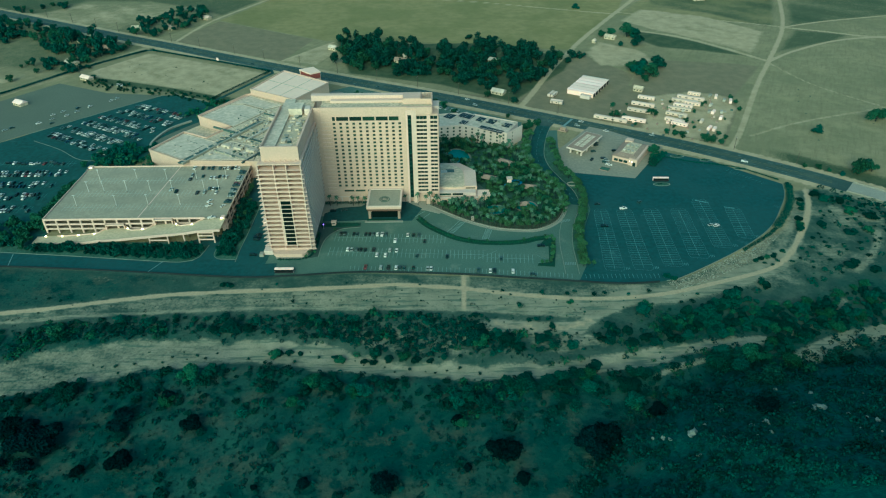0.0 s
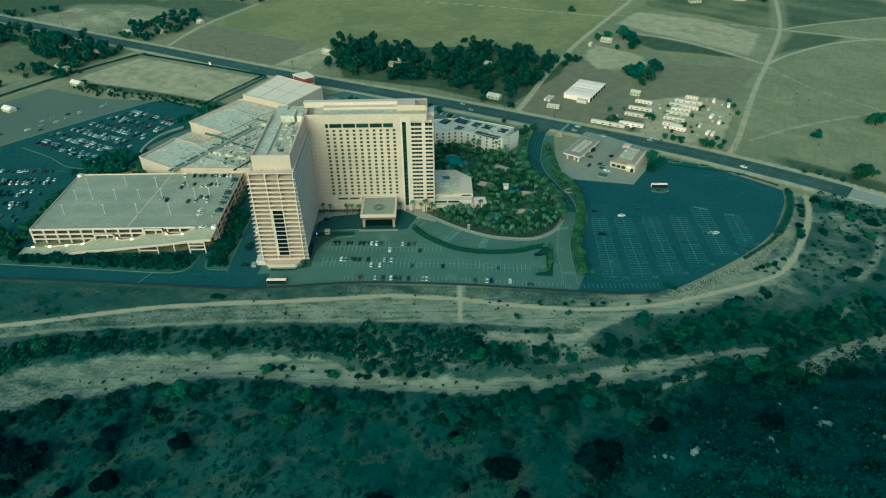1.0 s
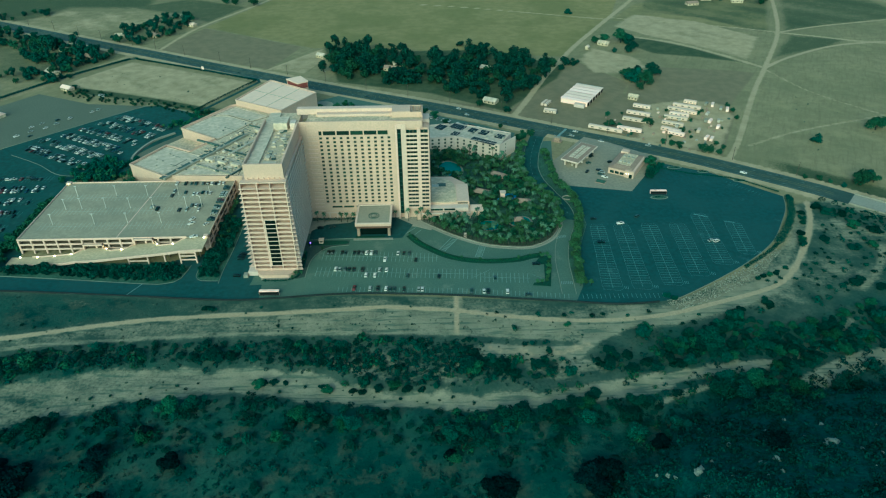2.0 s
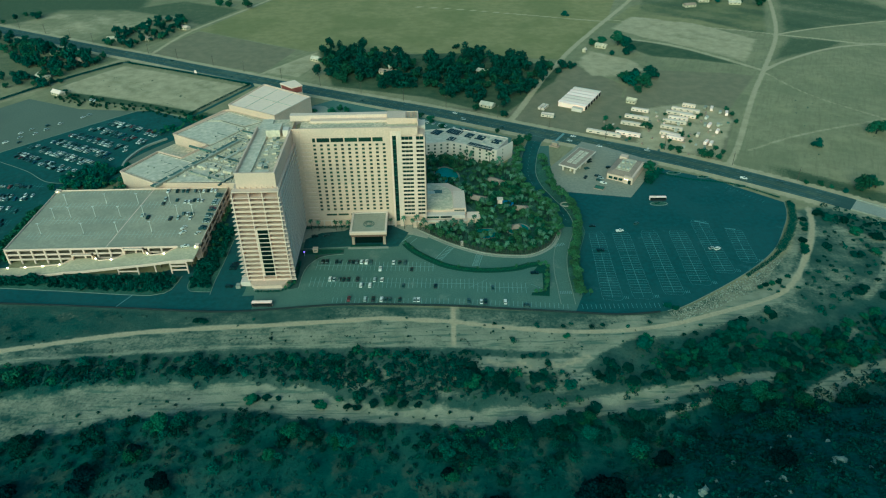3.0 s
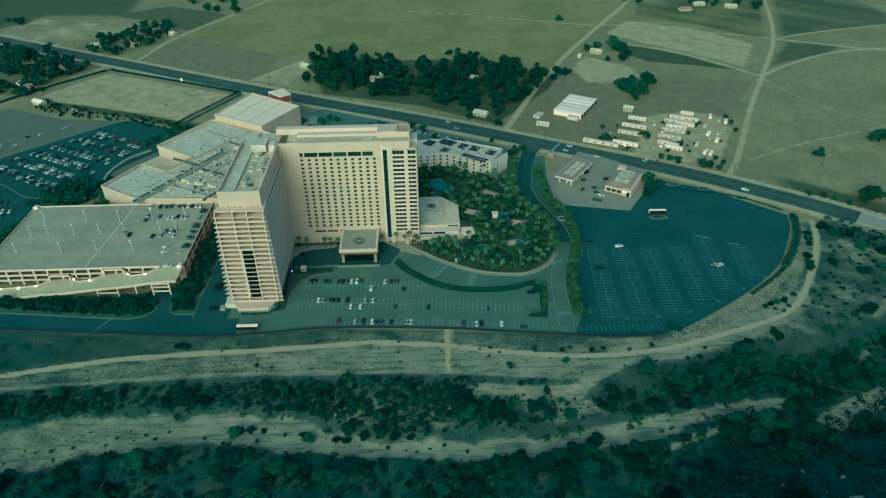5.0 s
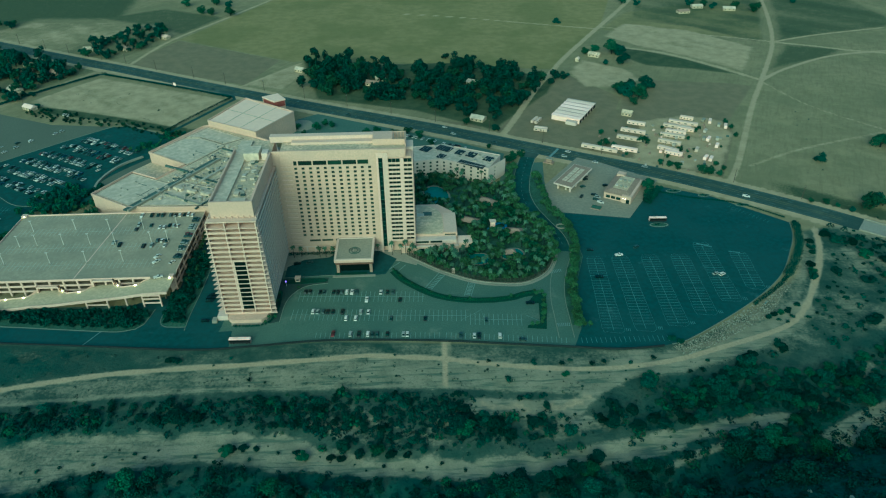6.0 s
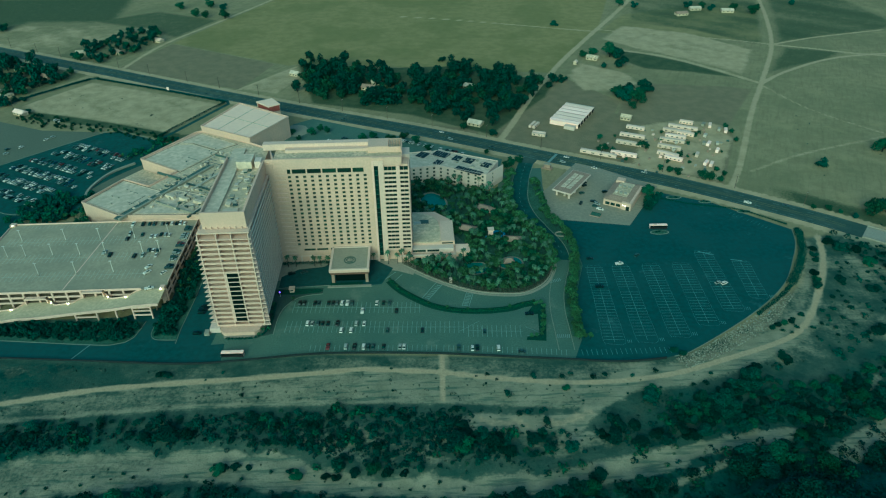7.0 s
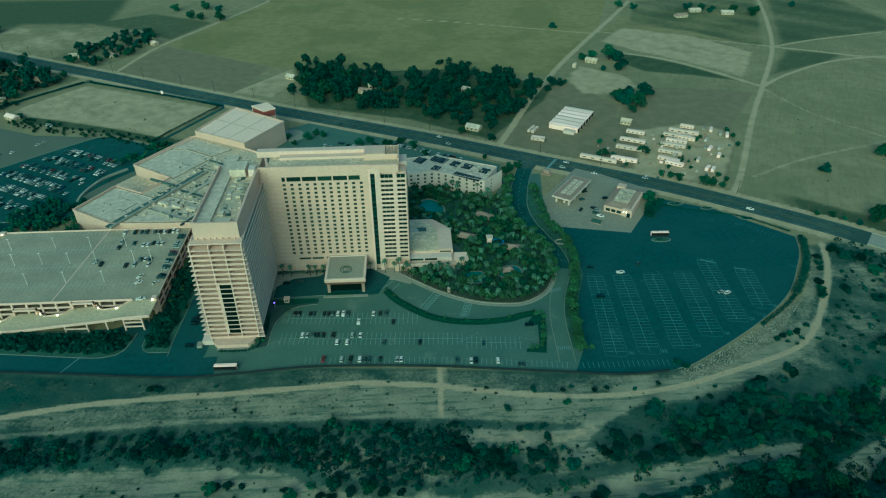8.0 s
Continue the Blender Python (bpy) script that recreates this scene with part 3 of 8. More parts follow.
    # scrub and hill colours are kept dark to carry foreground shade and vignette
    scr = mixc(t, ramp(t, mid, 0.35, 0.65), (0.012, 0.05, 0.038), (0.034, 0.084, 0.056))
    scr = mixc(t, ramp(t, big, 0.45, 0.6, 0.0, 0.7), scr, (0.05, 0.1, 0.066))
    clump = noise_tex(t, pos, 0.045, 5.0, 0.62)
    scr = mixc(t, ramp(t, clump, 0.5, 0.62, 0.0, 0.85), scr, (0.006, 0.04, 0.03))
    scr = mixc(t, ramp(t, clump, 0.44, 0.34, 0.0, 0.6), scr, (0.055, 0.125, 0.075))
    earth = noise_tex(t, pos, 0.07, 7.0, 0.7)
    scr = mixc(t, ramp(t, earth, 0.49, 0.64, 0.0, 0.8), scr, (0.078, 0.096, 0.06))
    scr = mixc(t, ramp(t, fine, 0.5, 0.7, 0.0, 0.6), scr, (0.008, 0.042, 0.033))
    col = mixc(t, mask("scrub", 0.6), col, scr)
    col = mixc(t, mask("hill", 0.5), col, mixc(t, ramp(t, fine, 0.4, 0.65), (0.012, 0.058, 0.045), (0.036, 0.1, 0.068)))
    flow = node(t, "ShaderNodeMapping", Scale=(0.05, 0.4, 0.4))
    t.links.new(pos, flow.inputs["Vector"])
    streak = noise_tex(t, flow.outputs[0], 1.0, 5.0, 0.6)
    snd = mixc(t, ramp(t, mid, 0.3, 0.7), (0.42, 0.325, 0.17), (0.53, 0.405, 0.225))
    near_bank = t.nodes.new("ShaderNodeAttribute")
    near_bank.attribute_name = "bank"
    mul = t.nodes.new("ShaderNodeMath")
    mul.operation = "MULTIPLY"
    bed = t.nodes.new("ShaderNodeAttribute")
    bed.attribute_name = "bank"
    t.links.new(bed.outputs["Fac"], mul.inputs[0])
    t.links.new(ramp(t, streak, 0.5, 0.64, 0.0, 0.8), mul.inputs[1])
    # sand on the river side takes a darker tone than the far sand
    snd = mixc(t, ramp(t, near_bank.outputs["Fac"], 0.2, 0.8), snd, mixc(t, ramp(t, mid, 0.3, 0.7), (0.25, 0.235, 0.14), (0.36, 0.318, 0.193)))
    snd = mixc(t, mul.outputs[0], snd, (0.11, 0.15, 0.095))
    snd = mixc(t, ramp(t, fine, 0.55, 0.75, 0.0, 0.45), snd, (0.13, 0.155, 0.1))
    col = mixc(t, mask("sand", 0.75, 0.55, 1.25), col, snd)
    col = mixc(t, mask("trail", 0.3), col, mixc(t, ramp(t, fine, 0.3, 0.7), (0.44, 0.335, 0.185), (0.54, 0.41, 0.235)))
    t.links.new(col, bsdf.inputs["Base Color"])
    b = node(t, "ShaderNodeBump", Strength=0.5, Distance=1.2)
    t.links.new(fine, b.inputs["Height"])
    t.links.new(b.outputs[0], bsdf.inputs["Normal"])
    me.materials.append(m)
    return tagged(new("ground", me), "dry river plain with sandy wash, tracks, fields and a scrub hillside", "ground", kind="structure")


make_ground()


# ---- roads and paved ground ----
def paved(name, pts, z, mat, label, category="pavement", thick=0.4):
    ob = part(name, prism(bmesh.new(), pts, z - thick, z), mat, None)
    return tagged(ob, label, category, kind="structure")


hw_line = smooth_line(HIGHWAY, 12.0)
cut = min(range(len(hw_line)), key=lambda i: (hw_line[i][0] - 309) ** 2 + (hw_line[i][1] - 463) ** 2)
road = tagged(part("road", strip(bmesh.new(), hw_line[:cut + 1], 9.6, -0.4, 0.10), M_ASPHALT_ROAD, None), "wide dark asphalt highway across the plain", "road", kind="structure")
bridge = tagged(part("bridge_deck", strip(bmesh.new(), hw_line[cut:], 8.6, -0.6, 0.14), M_CONC, None), "pale concrete highway bridge deck over the wash", "bridge", kind="structure")
for side in (8.8, -8.8):
    part("parapet", strip(bmesh.new(), offset(hw_line[cut:], side), 0.25, 0.0, 1.1), M_CONC, bridge)
lines = bmesh.new()
for d in (8.4, -8.4):
    strip(lines, offset(hw_line[:cut], d), 0.1, 0.10, 0.112)
for d in (4.9, -4.9):
    for run in dashes(offset(hw_line[:cut], d), 4.0, 8.0):
        strip(lines, run, 0.12, 0.10, 0.112)
part("lane_lines", lines, M_PAINT, road, "white lane and edge lines", "stuff")
mid_lines = bmesh.new()
for d in (1.5, 1.1, -1.1, -1.5):
    strip(mid_lines, offset(hw_line[:cut], d), 0.07, 0.10, 0.112)
part("centre_lines", mid_lines, M_PAINT_YELLOW, road, "yellow double lines along the turning lane", "stuff")

PERIM_BOTTOM = smooth_line([(-420, 375), (-350, 371), (-289, 367.6), (-243, 364), (-183, 358), (-127, 352.5), (-95, 353.7), (-52, 356.6), (6, 353.6), (50, 348.5), (85, 344.2)], 6.0)
LOT_EDGE = smooth_line([(85, 344.2), (111, 341.3), (139.4, 343.7), (156, 350.6), (198, 378), (228, 404), (248, 433), (258, 451), (263, 467)], 5.0)
paved("pavement_front", PERIM_BOTTOM + [(92, 360), (95, 394), (108, 432), (108, 467), (99, 491), (100, 540), (104, 572), (74, 572), (64, 540), (62, 500), (-4, 500), (-4, 470), (-88, 470), (-116, 490), (-150, 490), (-150, 395), (-300, 395), (-420, 400)], 0.04, M_ASPHALT, "grey asphalt forecourt and car park round the hotel")
paved("road_perimeter", ribbon(smooth_line([(-420, 387), (-350, 381.5), (-293, 376), (-247, 371), (-186, 364.6), (-130, 360), (-108, 360.5)], 6.0), 7.2), 0.09, M_ASPHALT_NEW, "dark sealed perimeter road with kerb", "road")
paved("pavement_service", [(-215, 372), (-187, 368), (-117, 361), (-115.5, 372), (-115, 384), (-115, 486), (-149, 486), (-150, 405), (-168, 398)], 0.07, M_ASPHALT_NEW, "dark asphalt service yard between garage and tower")
paved("pavement_blue_lot", LOT_EDGE + [(239, 490), (222, 507), (186, 526), (170, 506), (152, 479), (99, 491), (108, 467), (108, 432), (95, 394), (92, 360)], 0.09, M_ASPHALT_NEW, "large dark sealed overflow car park, nearly empty", "car park")
paved("pavement_left_lot", smooth_line([(-376, 574), (-362, 590), (-283, 668), (-270, 669), (-214, 638), (-205, 622), (-225, 600), (-244, 575), (-250, 540), (-256, 522), (-290, 508), (-278.5, 480), (-278.5, 396), (-300, 394), (-420, 400), (-470, 470)], 8.0, True), 0.06, M_ASPHALT_LOT, "dark asphalt car park full of parked cars", "car park")
paved("road_plot_path", ribbon([(-480, 640), (-454, 680), (-412, 742), (-382, 782), (-352, 816), (-342, 817)], 2.2), 0.05, M_ASPHALT_LOT, "narrow dark path round the dirt plot", "road")
paved("road_plot_verge", ribbon([(-342, 816), (-260, 777), (-187, 740), (-184, 732), (-206, 690), (-226, 652)], 2.0), 0.055, M_ASPHALT_LOT, "narrow dark path round the dirt plot", "road")
paved("pavement_grey_lot", [(-480, 600), (-443, 657), (-406, 707), (-343, 677), (-285, 669), (-377, 576), (-430, 520)], 0.05, M_ASPHALT_OLD, "worn pale asphalt overflow car park", "car park")
paved("pavement_rear_lot", [(-118, 652), (-112, 676), (-95, 688), (-20, 647), (40, 613), (74, 590), (66, 556), (20, 560), (-4, 558), (-4, 466), (-88, 466), (-116, 600)], 0.05, M_ASPHALT, "asphalt car park behind the hotel along the highway", "car park")
paved("pavement_rear_island", smooth_line([(-120, 658), (-113, 673), (-100, 671), (-96, 655), (-107, 648)], 3.0, True), 0.12, M_SANDPAVE, "pale concrete island behind the hall")
paved("road_service", ribbon(smooth_line([(-254, 541), (-246, 563), (-232, 585), (-214, 606), (-196, 622)], 5.0), 4.5), 0.10, M_ASPHALT_OLD, "curving pale service road to the loading dock", "road")
paved("pavement_gas", [(99, 532), (134, 579), (152, 568), (189, 535), (170, 506), (152, 479), (99, 491)], 0.11, material("petrol_yard_concrete", (0.31, 0.27, 0.178), 0.9, 0.15, 0.5, 0.06, 0.05), "pale concrete petrol station yard")
drive = smooth_line([(93, 582), (87, 562), (82.5, 542), (79.5, 520), (81.5, 498), (88.4, 480), (96, 459), (96.8, 439), (91, 421), (86, 404), (83.3, 386), (82.6, 368), (82, 352)], 4.0)
half = next(i for i, q in enumerate(drive) if q[1] < 442)
def drive_side(d):
    """An edge of the drive, which widens to three lanes towards the highway."""
    return [tuple(Vector(a).lerp(Vector(b), min(max((a[1] - 476) / 22, 0), 1))) for a, b in zip(offset(drive, d), offset(drive, d * 1.45))]


paved("road_drive", drive_side(4.4)[:half + 1] + drive_side(-4.4)[:half + 1][::-1], 0.10, M_ASPHALT_LOT, "dark curving entrance drive between tree rows", "road")
paved("road_drive_foot", ribbon(drive[half:], 4.0), 0.10, M_ASPHALT, "grey asphalt foot of the entrance drive", "road")
tagged(part("planting_bed", prism(bmesh.new(), [q for q in drive_side(4.6) if 362 < q[1] < 556] + [(91.6, 362), (94.8, 394), (107.6, 432), (107.6, 467), (98.8, 491), (98.6, 530), (97, 556)], 0.0, 0.2), M_SOIL, None), "planted bed of soil along the entrance drive", "planting bed", kind="structure")
drive_marks = bmesh.new()
for run in dashes(drive[:half], 2.5, 4.0):
    strip(drive_marks, run, 0.1, 0.10, 0.113)
tagged(part("drive_lines", drive_marks, M_PAINT, None), "white lane dashes along the entrance drive", "road marking", kind="stuff")
paved("road_cross_street", ribbon([(98, 590), (91, 578)], 6.0), 0.095, M_ASPHALT_ROAD, "short asphalt road mouth at the highway", "road")
paved("pavement_tower_lane", [(-88, 373), (-82.5, 375), (-81.5, 392), (-77, 403), (-70, 409), (-58, 411), (-58, 417), (-88, 417)], 0.075, M_ASPHALT_ROAD, "dark asphalt lane beside the tower")
paved("pavement_apron", [(-86, 417), (-56, 419.5), (-28, 418.5), (-22, 419), (-15, 436), (-27, 446), (-54, 446), (-60, 440), (-76, 438), (-86, 430)], 0.18, M_ASPHALT_NEW, "dark asphalt drop-off apron before the lobby")
paved("pavement_walk", [(-88, 426), (-70, 434), (-54, 436), (-26, 436), (-12, 433), (-2, 428), (2, 446), (-88, 446)], 0.16, M_CONC, "pale concrete walk along the hotel front")

# wall of the front car park and the kerbs
tagged(part("planting_bed", prism(bmesh.new(), smooth_line([(-151.6, 392), (-152.4, 385), (-152.2, 378), (-148, 374), (-136.8, 372.8), (-136.8, 382), (-136.1, 400), (-135.8, 413), (-135.6, 446), (-148, 446), (-148.6, 410)], 2.5, True), 0.0, 0.2), M_SOIL, None), "planted bed of soil beside the service yard", "planting bed", kind="structure")
tagged(part("planting_bed", prism(bmesh.new(), smooth_line([(-300, 392), (-262, 391), (-165, 391), (-159.2, 389), (-160.2, 383), (-161.8, 376.4), (-165.4, 372.4), (-172, 370.8), (-187, 371.8), (-250, 379.6), (-298, 384.8)], 4.0, True), 0.0, 0.2), M_SOIL, None), "planted bed of soil before the garage", "planting bed", kind="structure")
wall_line = PERIM_BOTTOM[10:] + LOT_EDGE[1:10]
tagged(part("wall_front", strip(bmesh.new(), offset(wall_line, -0.5), 0.3, -1.5, 1.1), M_WALL_DARK, None), "low dark retaining wall along the car park edge", "wall", kind="structure")
for line, name in ((LOT_EDGE[10:], "kerb_lot"), (smooth_line([(-376, 575), (-283, 669), (-268, 670), (-214, 639)], 5.0), "kerb_left_lot"),
                   (smooth_line([(-420, 398), (-350, 389), (-298, 384.2), (-250, 379), (-187, 371.2), (-172, 370.2), (-165, 372), (-161.4, 376), (-159.8, 383.4), (-158.9, 390)], 4.0), "kerb_perimeter"), (smooth_line([(-362, 562), (-330, 543), (-304, 523), (-275, 520)], 5.0), "kerb_lot_divider"),
                   (smooth_line([(-82.5, 374), (-81.5, 392), (-77, 403), (-70, 409), (-58, 411)], 3.0), "kerb_tower_lane"), ([(-86, 418), (-56, 419.5), (-28, 417)], "kerb_apron"), ([(-136.2, 369.4), (-136.6, 382), (-135.9, 400), (-135.6, 413), (-135.4, 446)], "kerb_yard"), (smooth_line([(-151.8, 392), (-152.6, 385), (-152.4, 378), (-149, 373.6), (-142, 372.6), (-136.6, 372.4)], 2.0), "kerb_planting"), (drive_side(4.3), "kerb_drive"), (drive_side(-4.3), "kerb_drive_inner")):
    tagged(part(name, strip(bmesh.new(), line, 0.14 if "yard" in name or "planting" in name else 0.2, 0.0, 0.26), M_KERB, None), "pale concrete kerb", "kerb", kind="structure")

tagged(part("wall_service", strip(bmesh.new(), smooth_line([(-252, 541), (-254.5, 555), (-252, 572), (-246, 587), (-233.5, 601)], 3.0), 0.9, 0.0, 1.5), M_CONC, None), "pale curved concrete retaining wall", "wall", kind="structure")


bars = bmesh.new()
for a, b in (((-284, 366.5), (-288, 382)), ((-190, 359.5), (-183, 373))):
    strip(bars, [a, b], 0.25, 0.09, 0.104)
for k in range(7):
    strip(bars, [(79 + 1.1 * k, 362.0), (79.2 + 1.1 * k, 365.0)], 0.25, 0.1, 0.114)
    strip(bars, [(84 + 1.1 * k, 414 + 0.3 * k), (83.6 + 1.1 * k, 417 + 0.3 * k)], 0.25, 0.1, 0.114)
strip(bars, [(111.5, 581.5), (121.5, 597.0)], 1.1, 0.1, 0.115)
tagged(part("stop_bars", bars, M_PAINT, None), "white bars across the perimeter road", "road marking", kind="stuff")


def stall_rows(bm, a, b, depth, double=True, pitch=2.7, z=0.10, w=0.09, skip=0.0):
    """Stall lines on both sides of a spine from a to b."""
    a, b = Vector(a), Vector(b)
    u = (b - a).normalized()
    v = Vector((-u.y, u.x))
    n = int((b - a).length / pitch)
    if double:
        strip(bm, [tuple(a), tuple(b)], w, z, z + 0.012)
    for i in range(n + 1):
        p = a + u * pitch * i
        lo, hi = (p - v * depth, p + v * depth) if double else (p, p + v * depth)
        if random.random() >= skip:
            strip(bm, [tuple(lo), tuple(hi)], w, z, z + 0.012)


marks = bmesh.new()
ROW_FRONT = [((-74, 398.4), (2, 394.2)), ((-76, 380.6), (27, 374.6)), ((29, 371.2), (60, 369))]
for a, b in ROW_FRONT:
    stall_rows(marks, a, b, 5.2, z=0.042, w=0.14)
stall_rows(marks, (-60, 358.6), (12, 355.2), 5.0, False, z=0.042, w=0.14)
stall_rows(marks, (14, 355), (82, 347.5), 5.0, False, z=0.042, w=0.14)
for tri in ([(24, 371), (36, 379.5), (37, 371.5)], [(62, 373), (71, 366), (62, 365)]):
    strip(marks, tri, 0.12, 0.042, 0.054)
for (ax, ay), (bx, by) in (((-13, 432), (-21, 423)), ((-9, 429), (-16, 419)), ((13, 420), (3, 403)), ((17, 418), (7, 401.5)), ((31, 409), (27, 394)), ((35, 408), (31, 393.4))):
    strip(marks, [(ax, ay), (bx, by)], 0.22, 0.042, 0.054)
for i in range(9):
    strip(marks, [(12.5 - 0.95 * i, 416 - 1.55 * i), (15.0 - 0.95 * i, 415 - 1.55 * i)], 0.35, 0.042, 0.054)
    strip(marks, [(31 - 0.4 * i, 406 - 1.4 * i), (33.6 - 0.4 * i, 405.6 - 1.4 * i)], 0.35, 0.042, 0.054)
part("parking_lines_front", marks, M_PAINT_FAINT, None)
tagged(bpy.data.objects["parking_lines_front"], "faded white stall lines on grey asphalt", "road marking", kind="stuff")
marks = bmesh.new()
ROW_BLUE = [((114.9, 429), (109.9, 357), 4.6, 6.2), ((132, 429), (128.6, 357.4), 5.4, 6.1), ((151.6, 429), (148.5, 361), 5.4, 6.2), ((171.6, 429), (168.1, 370), 5.6, 6.4), ((190.7, 442), (187.6, 382), 5.4, 6.4), ((211.3, 430), (207.4, 393), 5.2, 5.6)]
for a, b, w0, w1 in ROW_BLUE:
    stall_rows(marks, a, b, 5.6, z=0.092, w=0.12, skip=0.04)
    a, b = Vector(a), Vector(b)
    u = (b - a).normalized()
    v = Vector((-u.y, u.x))
    loop = [a + v * w0, a - u * 1.6, a - v * w0, a.lerp(b, 0.5) - v * (w0 + w1) / 2, b - v * w1 - u * 1.5, b - v * (w1 - 2) + u * 1.4, b + u * 2.0, b + v * (w1 - 2) + u * 2.4, b + v * w1 + u * 0.6, a.lerp(b, 0.5) + v * (w0 + w1) / 2]
    strip(marks, smooth_line([tuple(q) for q in loop], 1.5, True), 0.06, 0.092, 0.106)
    # hatched square at the lower corner
    c = b + v * (w1 + 1.2) - u * 0.6
    for k in range(3):
        strip(marks, [tuple(c + v * k * 1.0 - u * 1.3), tuple(c + v * k * 1.0 + u * 1.3)], 0.16, 0.092, 0.106)
for a, b in (((205, 376), (209, 379)), ((188, 443.5), (197, 439)), ((206, 433), (213, 431))):
    strip(marks, [a, b], 0.5, 0.092, 0.106)
stall_rows(marks, (90, 347), (139, 346.5), 4.6, False, z=0.092, w=0.11)
stall_rows(marks, (250, 470), (230, 494), 4.0, False, z=0.092, w=0.07, skip=0.3)
tagged(part("parking_lines_blue_lot", marks, M_PAINT_LOT, None), "faded white stall lines on dark asphalt", "road marking", kind="stuff")
marks = bmesh.new()
random.seed(5)
for k in range(6):
    p = Vector((-352, 590)) + HU * 10 + Vector((0.52, 0.85)) * (-14 + 17.0 * k)
    stall_rows(marks, tuple(p + HU * (6 - k)), tuple(p + HU * (76 - 3 * k)), 5.0, z=0.062, w=0.08, skip=0.2)
for y in (441, 460, 479, 498, 516):
    stall_rows(marks, (-400 + (y - 441) * 0.2, y), (-304, y), 5.0, z=0.062, w=0.08, skip=0.2)
tagged(part("parking_lines_left_lot", marks, M_PAINT_LOT, None), "faded white stall lines on dark asphalt", "road marking", kind="stuff")
# ---- buildings ----
def partw(name, bm, mat, parent, label=""):
    """A part built in world coordinates under a thing that stands at its base."""
    ob = part(name, bm, mat, parent, label)
    if parent.parent is None:
        ob.matrix_parent_inverse = parent.matrix_basis.inverted()
    return ob


def window_mesh(w, h, mullions=1):
    """A recessed pane with a frame and mullions, origin at the lower left corner of the opening."""
    bm = bmesh.new()
    n = mullions + 1
    xs = [w * k / n for k in range(n + 1)]
    row = [[bm.verts.new((x, y, z)) for x in xs] for y, z in ((0, 0), (0, h), (0.12, h), (0.12, 0))]
    for p, q in zip(row, row[1:] + row[:1]):
        for k in range(n):
            bm.faces.new((p[k], p[k + 1], q[k + 1], q[k]))
    for k in (0, n):
        bm.faces.new([r[k] for r in row])
    bm.faces.ensure_lookup_table()
    front = list(bm.faces)[:n]
    for f in bm.faces:
        f.material_index = 1
    bmesh.ops.inset_individual(bm, faces=front, thickness=0.07, depth=-0.03)
    for f in front:
        f.material_index = 0
    return mesh_of("window", bm, M_GLASS_HOTEL, M_DUCT_DARK)


def facade(parent, start, deg, length, z0, z1, openings, depth=0.5, mat=None, mullions=1, name="wall", win="window", thick=0.6):
    """A wall along a plan direction, its outer side to the right, pierced by openings (u0, u1, z0, z1) with a window in each."""
    mat = mat or M_STUCCO
    us = sorted({0.0, length, *(o[0] for o in openings), *(o[1] for o in openings)})
    zs = sorted({z0, z1, *(o[2] for o in openings), *(o[3] for o in openings)})
    m = pose(start[0], start[1], 0, 0, 0, deg)
    bm, cache = bmesh.new(), {}

    def v(u, y, z):
        key = (round(u, 3), y, round(z, 3))
        if key not in cache:
            cache[key] = bm.verts.new(m @ Vector((u, y, z)))
        return cache[key]

    holes = {(round(a, 3), round(c, 3)): None for u0, u1, c0, c1 in openings for a in us if u0 - 1e-6 <= a < u1 - 1e-6 for c in zs if c0 - 1e-6 <= c < c1 - 1e-6}
    for a, b in zip(us, us[1:]):
        for c, d in zip(zs, zs[1:]):
            if (round(a, 3), round(c, 3)) not in holes:
                bm.faces.new((v(a, 0, c), v(b, 0, c), v(b, 0, d), v(a, 0, d)))
    for u0, u1, c0, c1 in openings:
        for p, q in (((u0, c0), (u1, c0)), ((u1, c0), (u1, c1)), ((u1, c1), (u0, c1)), ((u0, c1), (u0, c0))):
            bm.faces.new([bm.verts.new(m @ Vector(k)) for k in ((p[0], 0, p[1]), (p[0], depth, p[1]), (q[0], depth, q[1]), (q[0], 0, q[1]))])
    # the wall's ends, head and foot
    for p, q in (((0, z0), (0, z1)), ((0, z1), (length, z1)), ((length, z1), (length, z0)), ((length, z0), (0, z0))):
        bm.faces.new([bm.verts.new(m @ Vector(k)) for k in ((p[0], 0, p[1]), (q[0], 0, q[1]), (q[0], thick, q[1]), (p[0], thick, p[1]))])
    me = bpy.data.meshes.new(name)
    bm.to_mesh(me)
    bm.free()
    me.materials.append(mat)
    partw(name, me, None, parent)
    shared = {}
    for u0, u1, c0, c1 in openings:
        key = (round(u1 - u0, 2), round(c1 - c0, 2))
        if key not in shared:
            shared[key] = window_mesh(u1 - u0, c1 - c0, mullions)
        ob = partw(win, shared[key], None, parent)
        ob.matrix_basis = m @ pose(u0, depth - 0.1, c0)
    return m


# the hotel: a near wing end-on to the wash and a long wing across it
hotel = thing("hotel", -60, 446, 0, 0, "cream stucco high-rise casino hotel in two wings", "hotel")
TOP, ST = 75.0, 3.12
FLOORS = [8.0 + ST * i for i in range(19)]               # sill levels of the storeys
# long wing
partw("core", cube(-84, -6.5, 447.0, 466.4, 0, 73.4), M_STUCCO, hotel, "plain cream core of the long wing")
cols = [(-75.9 + 4.58 * i, -75.9 + 4.58 * i + 1.85) for i in range(11)]
op = [(a + 89, b + 89, 13.6 + 2.86 * r, 13.6 + 2.86 * r + 1.6) for a, b in cols for r in range(18)]
op += [(13.0, 15.0, 65.2, 68.2)] + [(15.9 + 9.15 * i, 24.2 + 9.15 * i, 65.2, 68.2) for i in range(4)] + [(52.5, 59.2, 65.2, 68.2)]
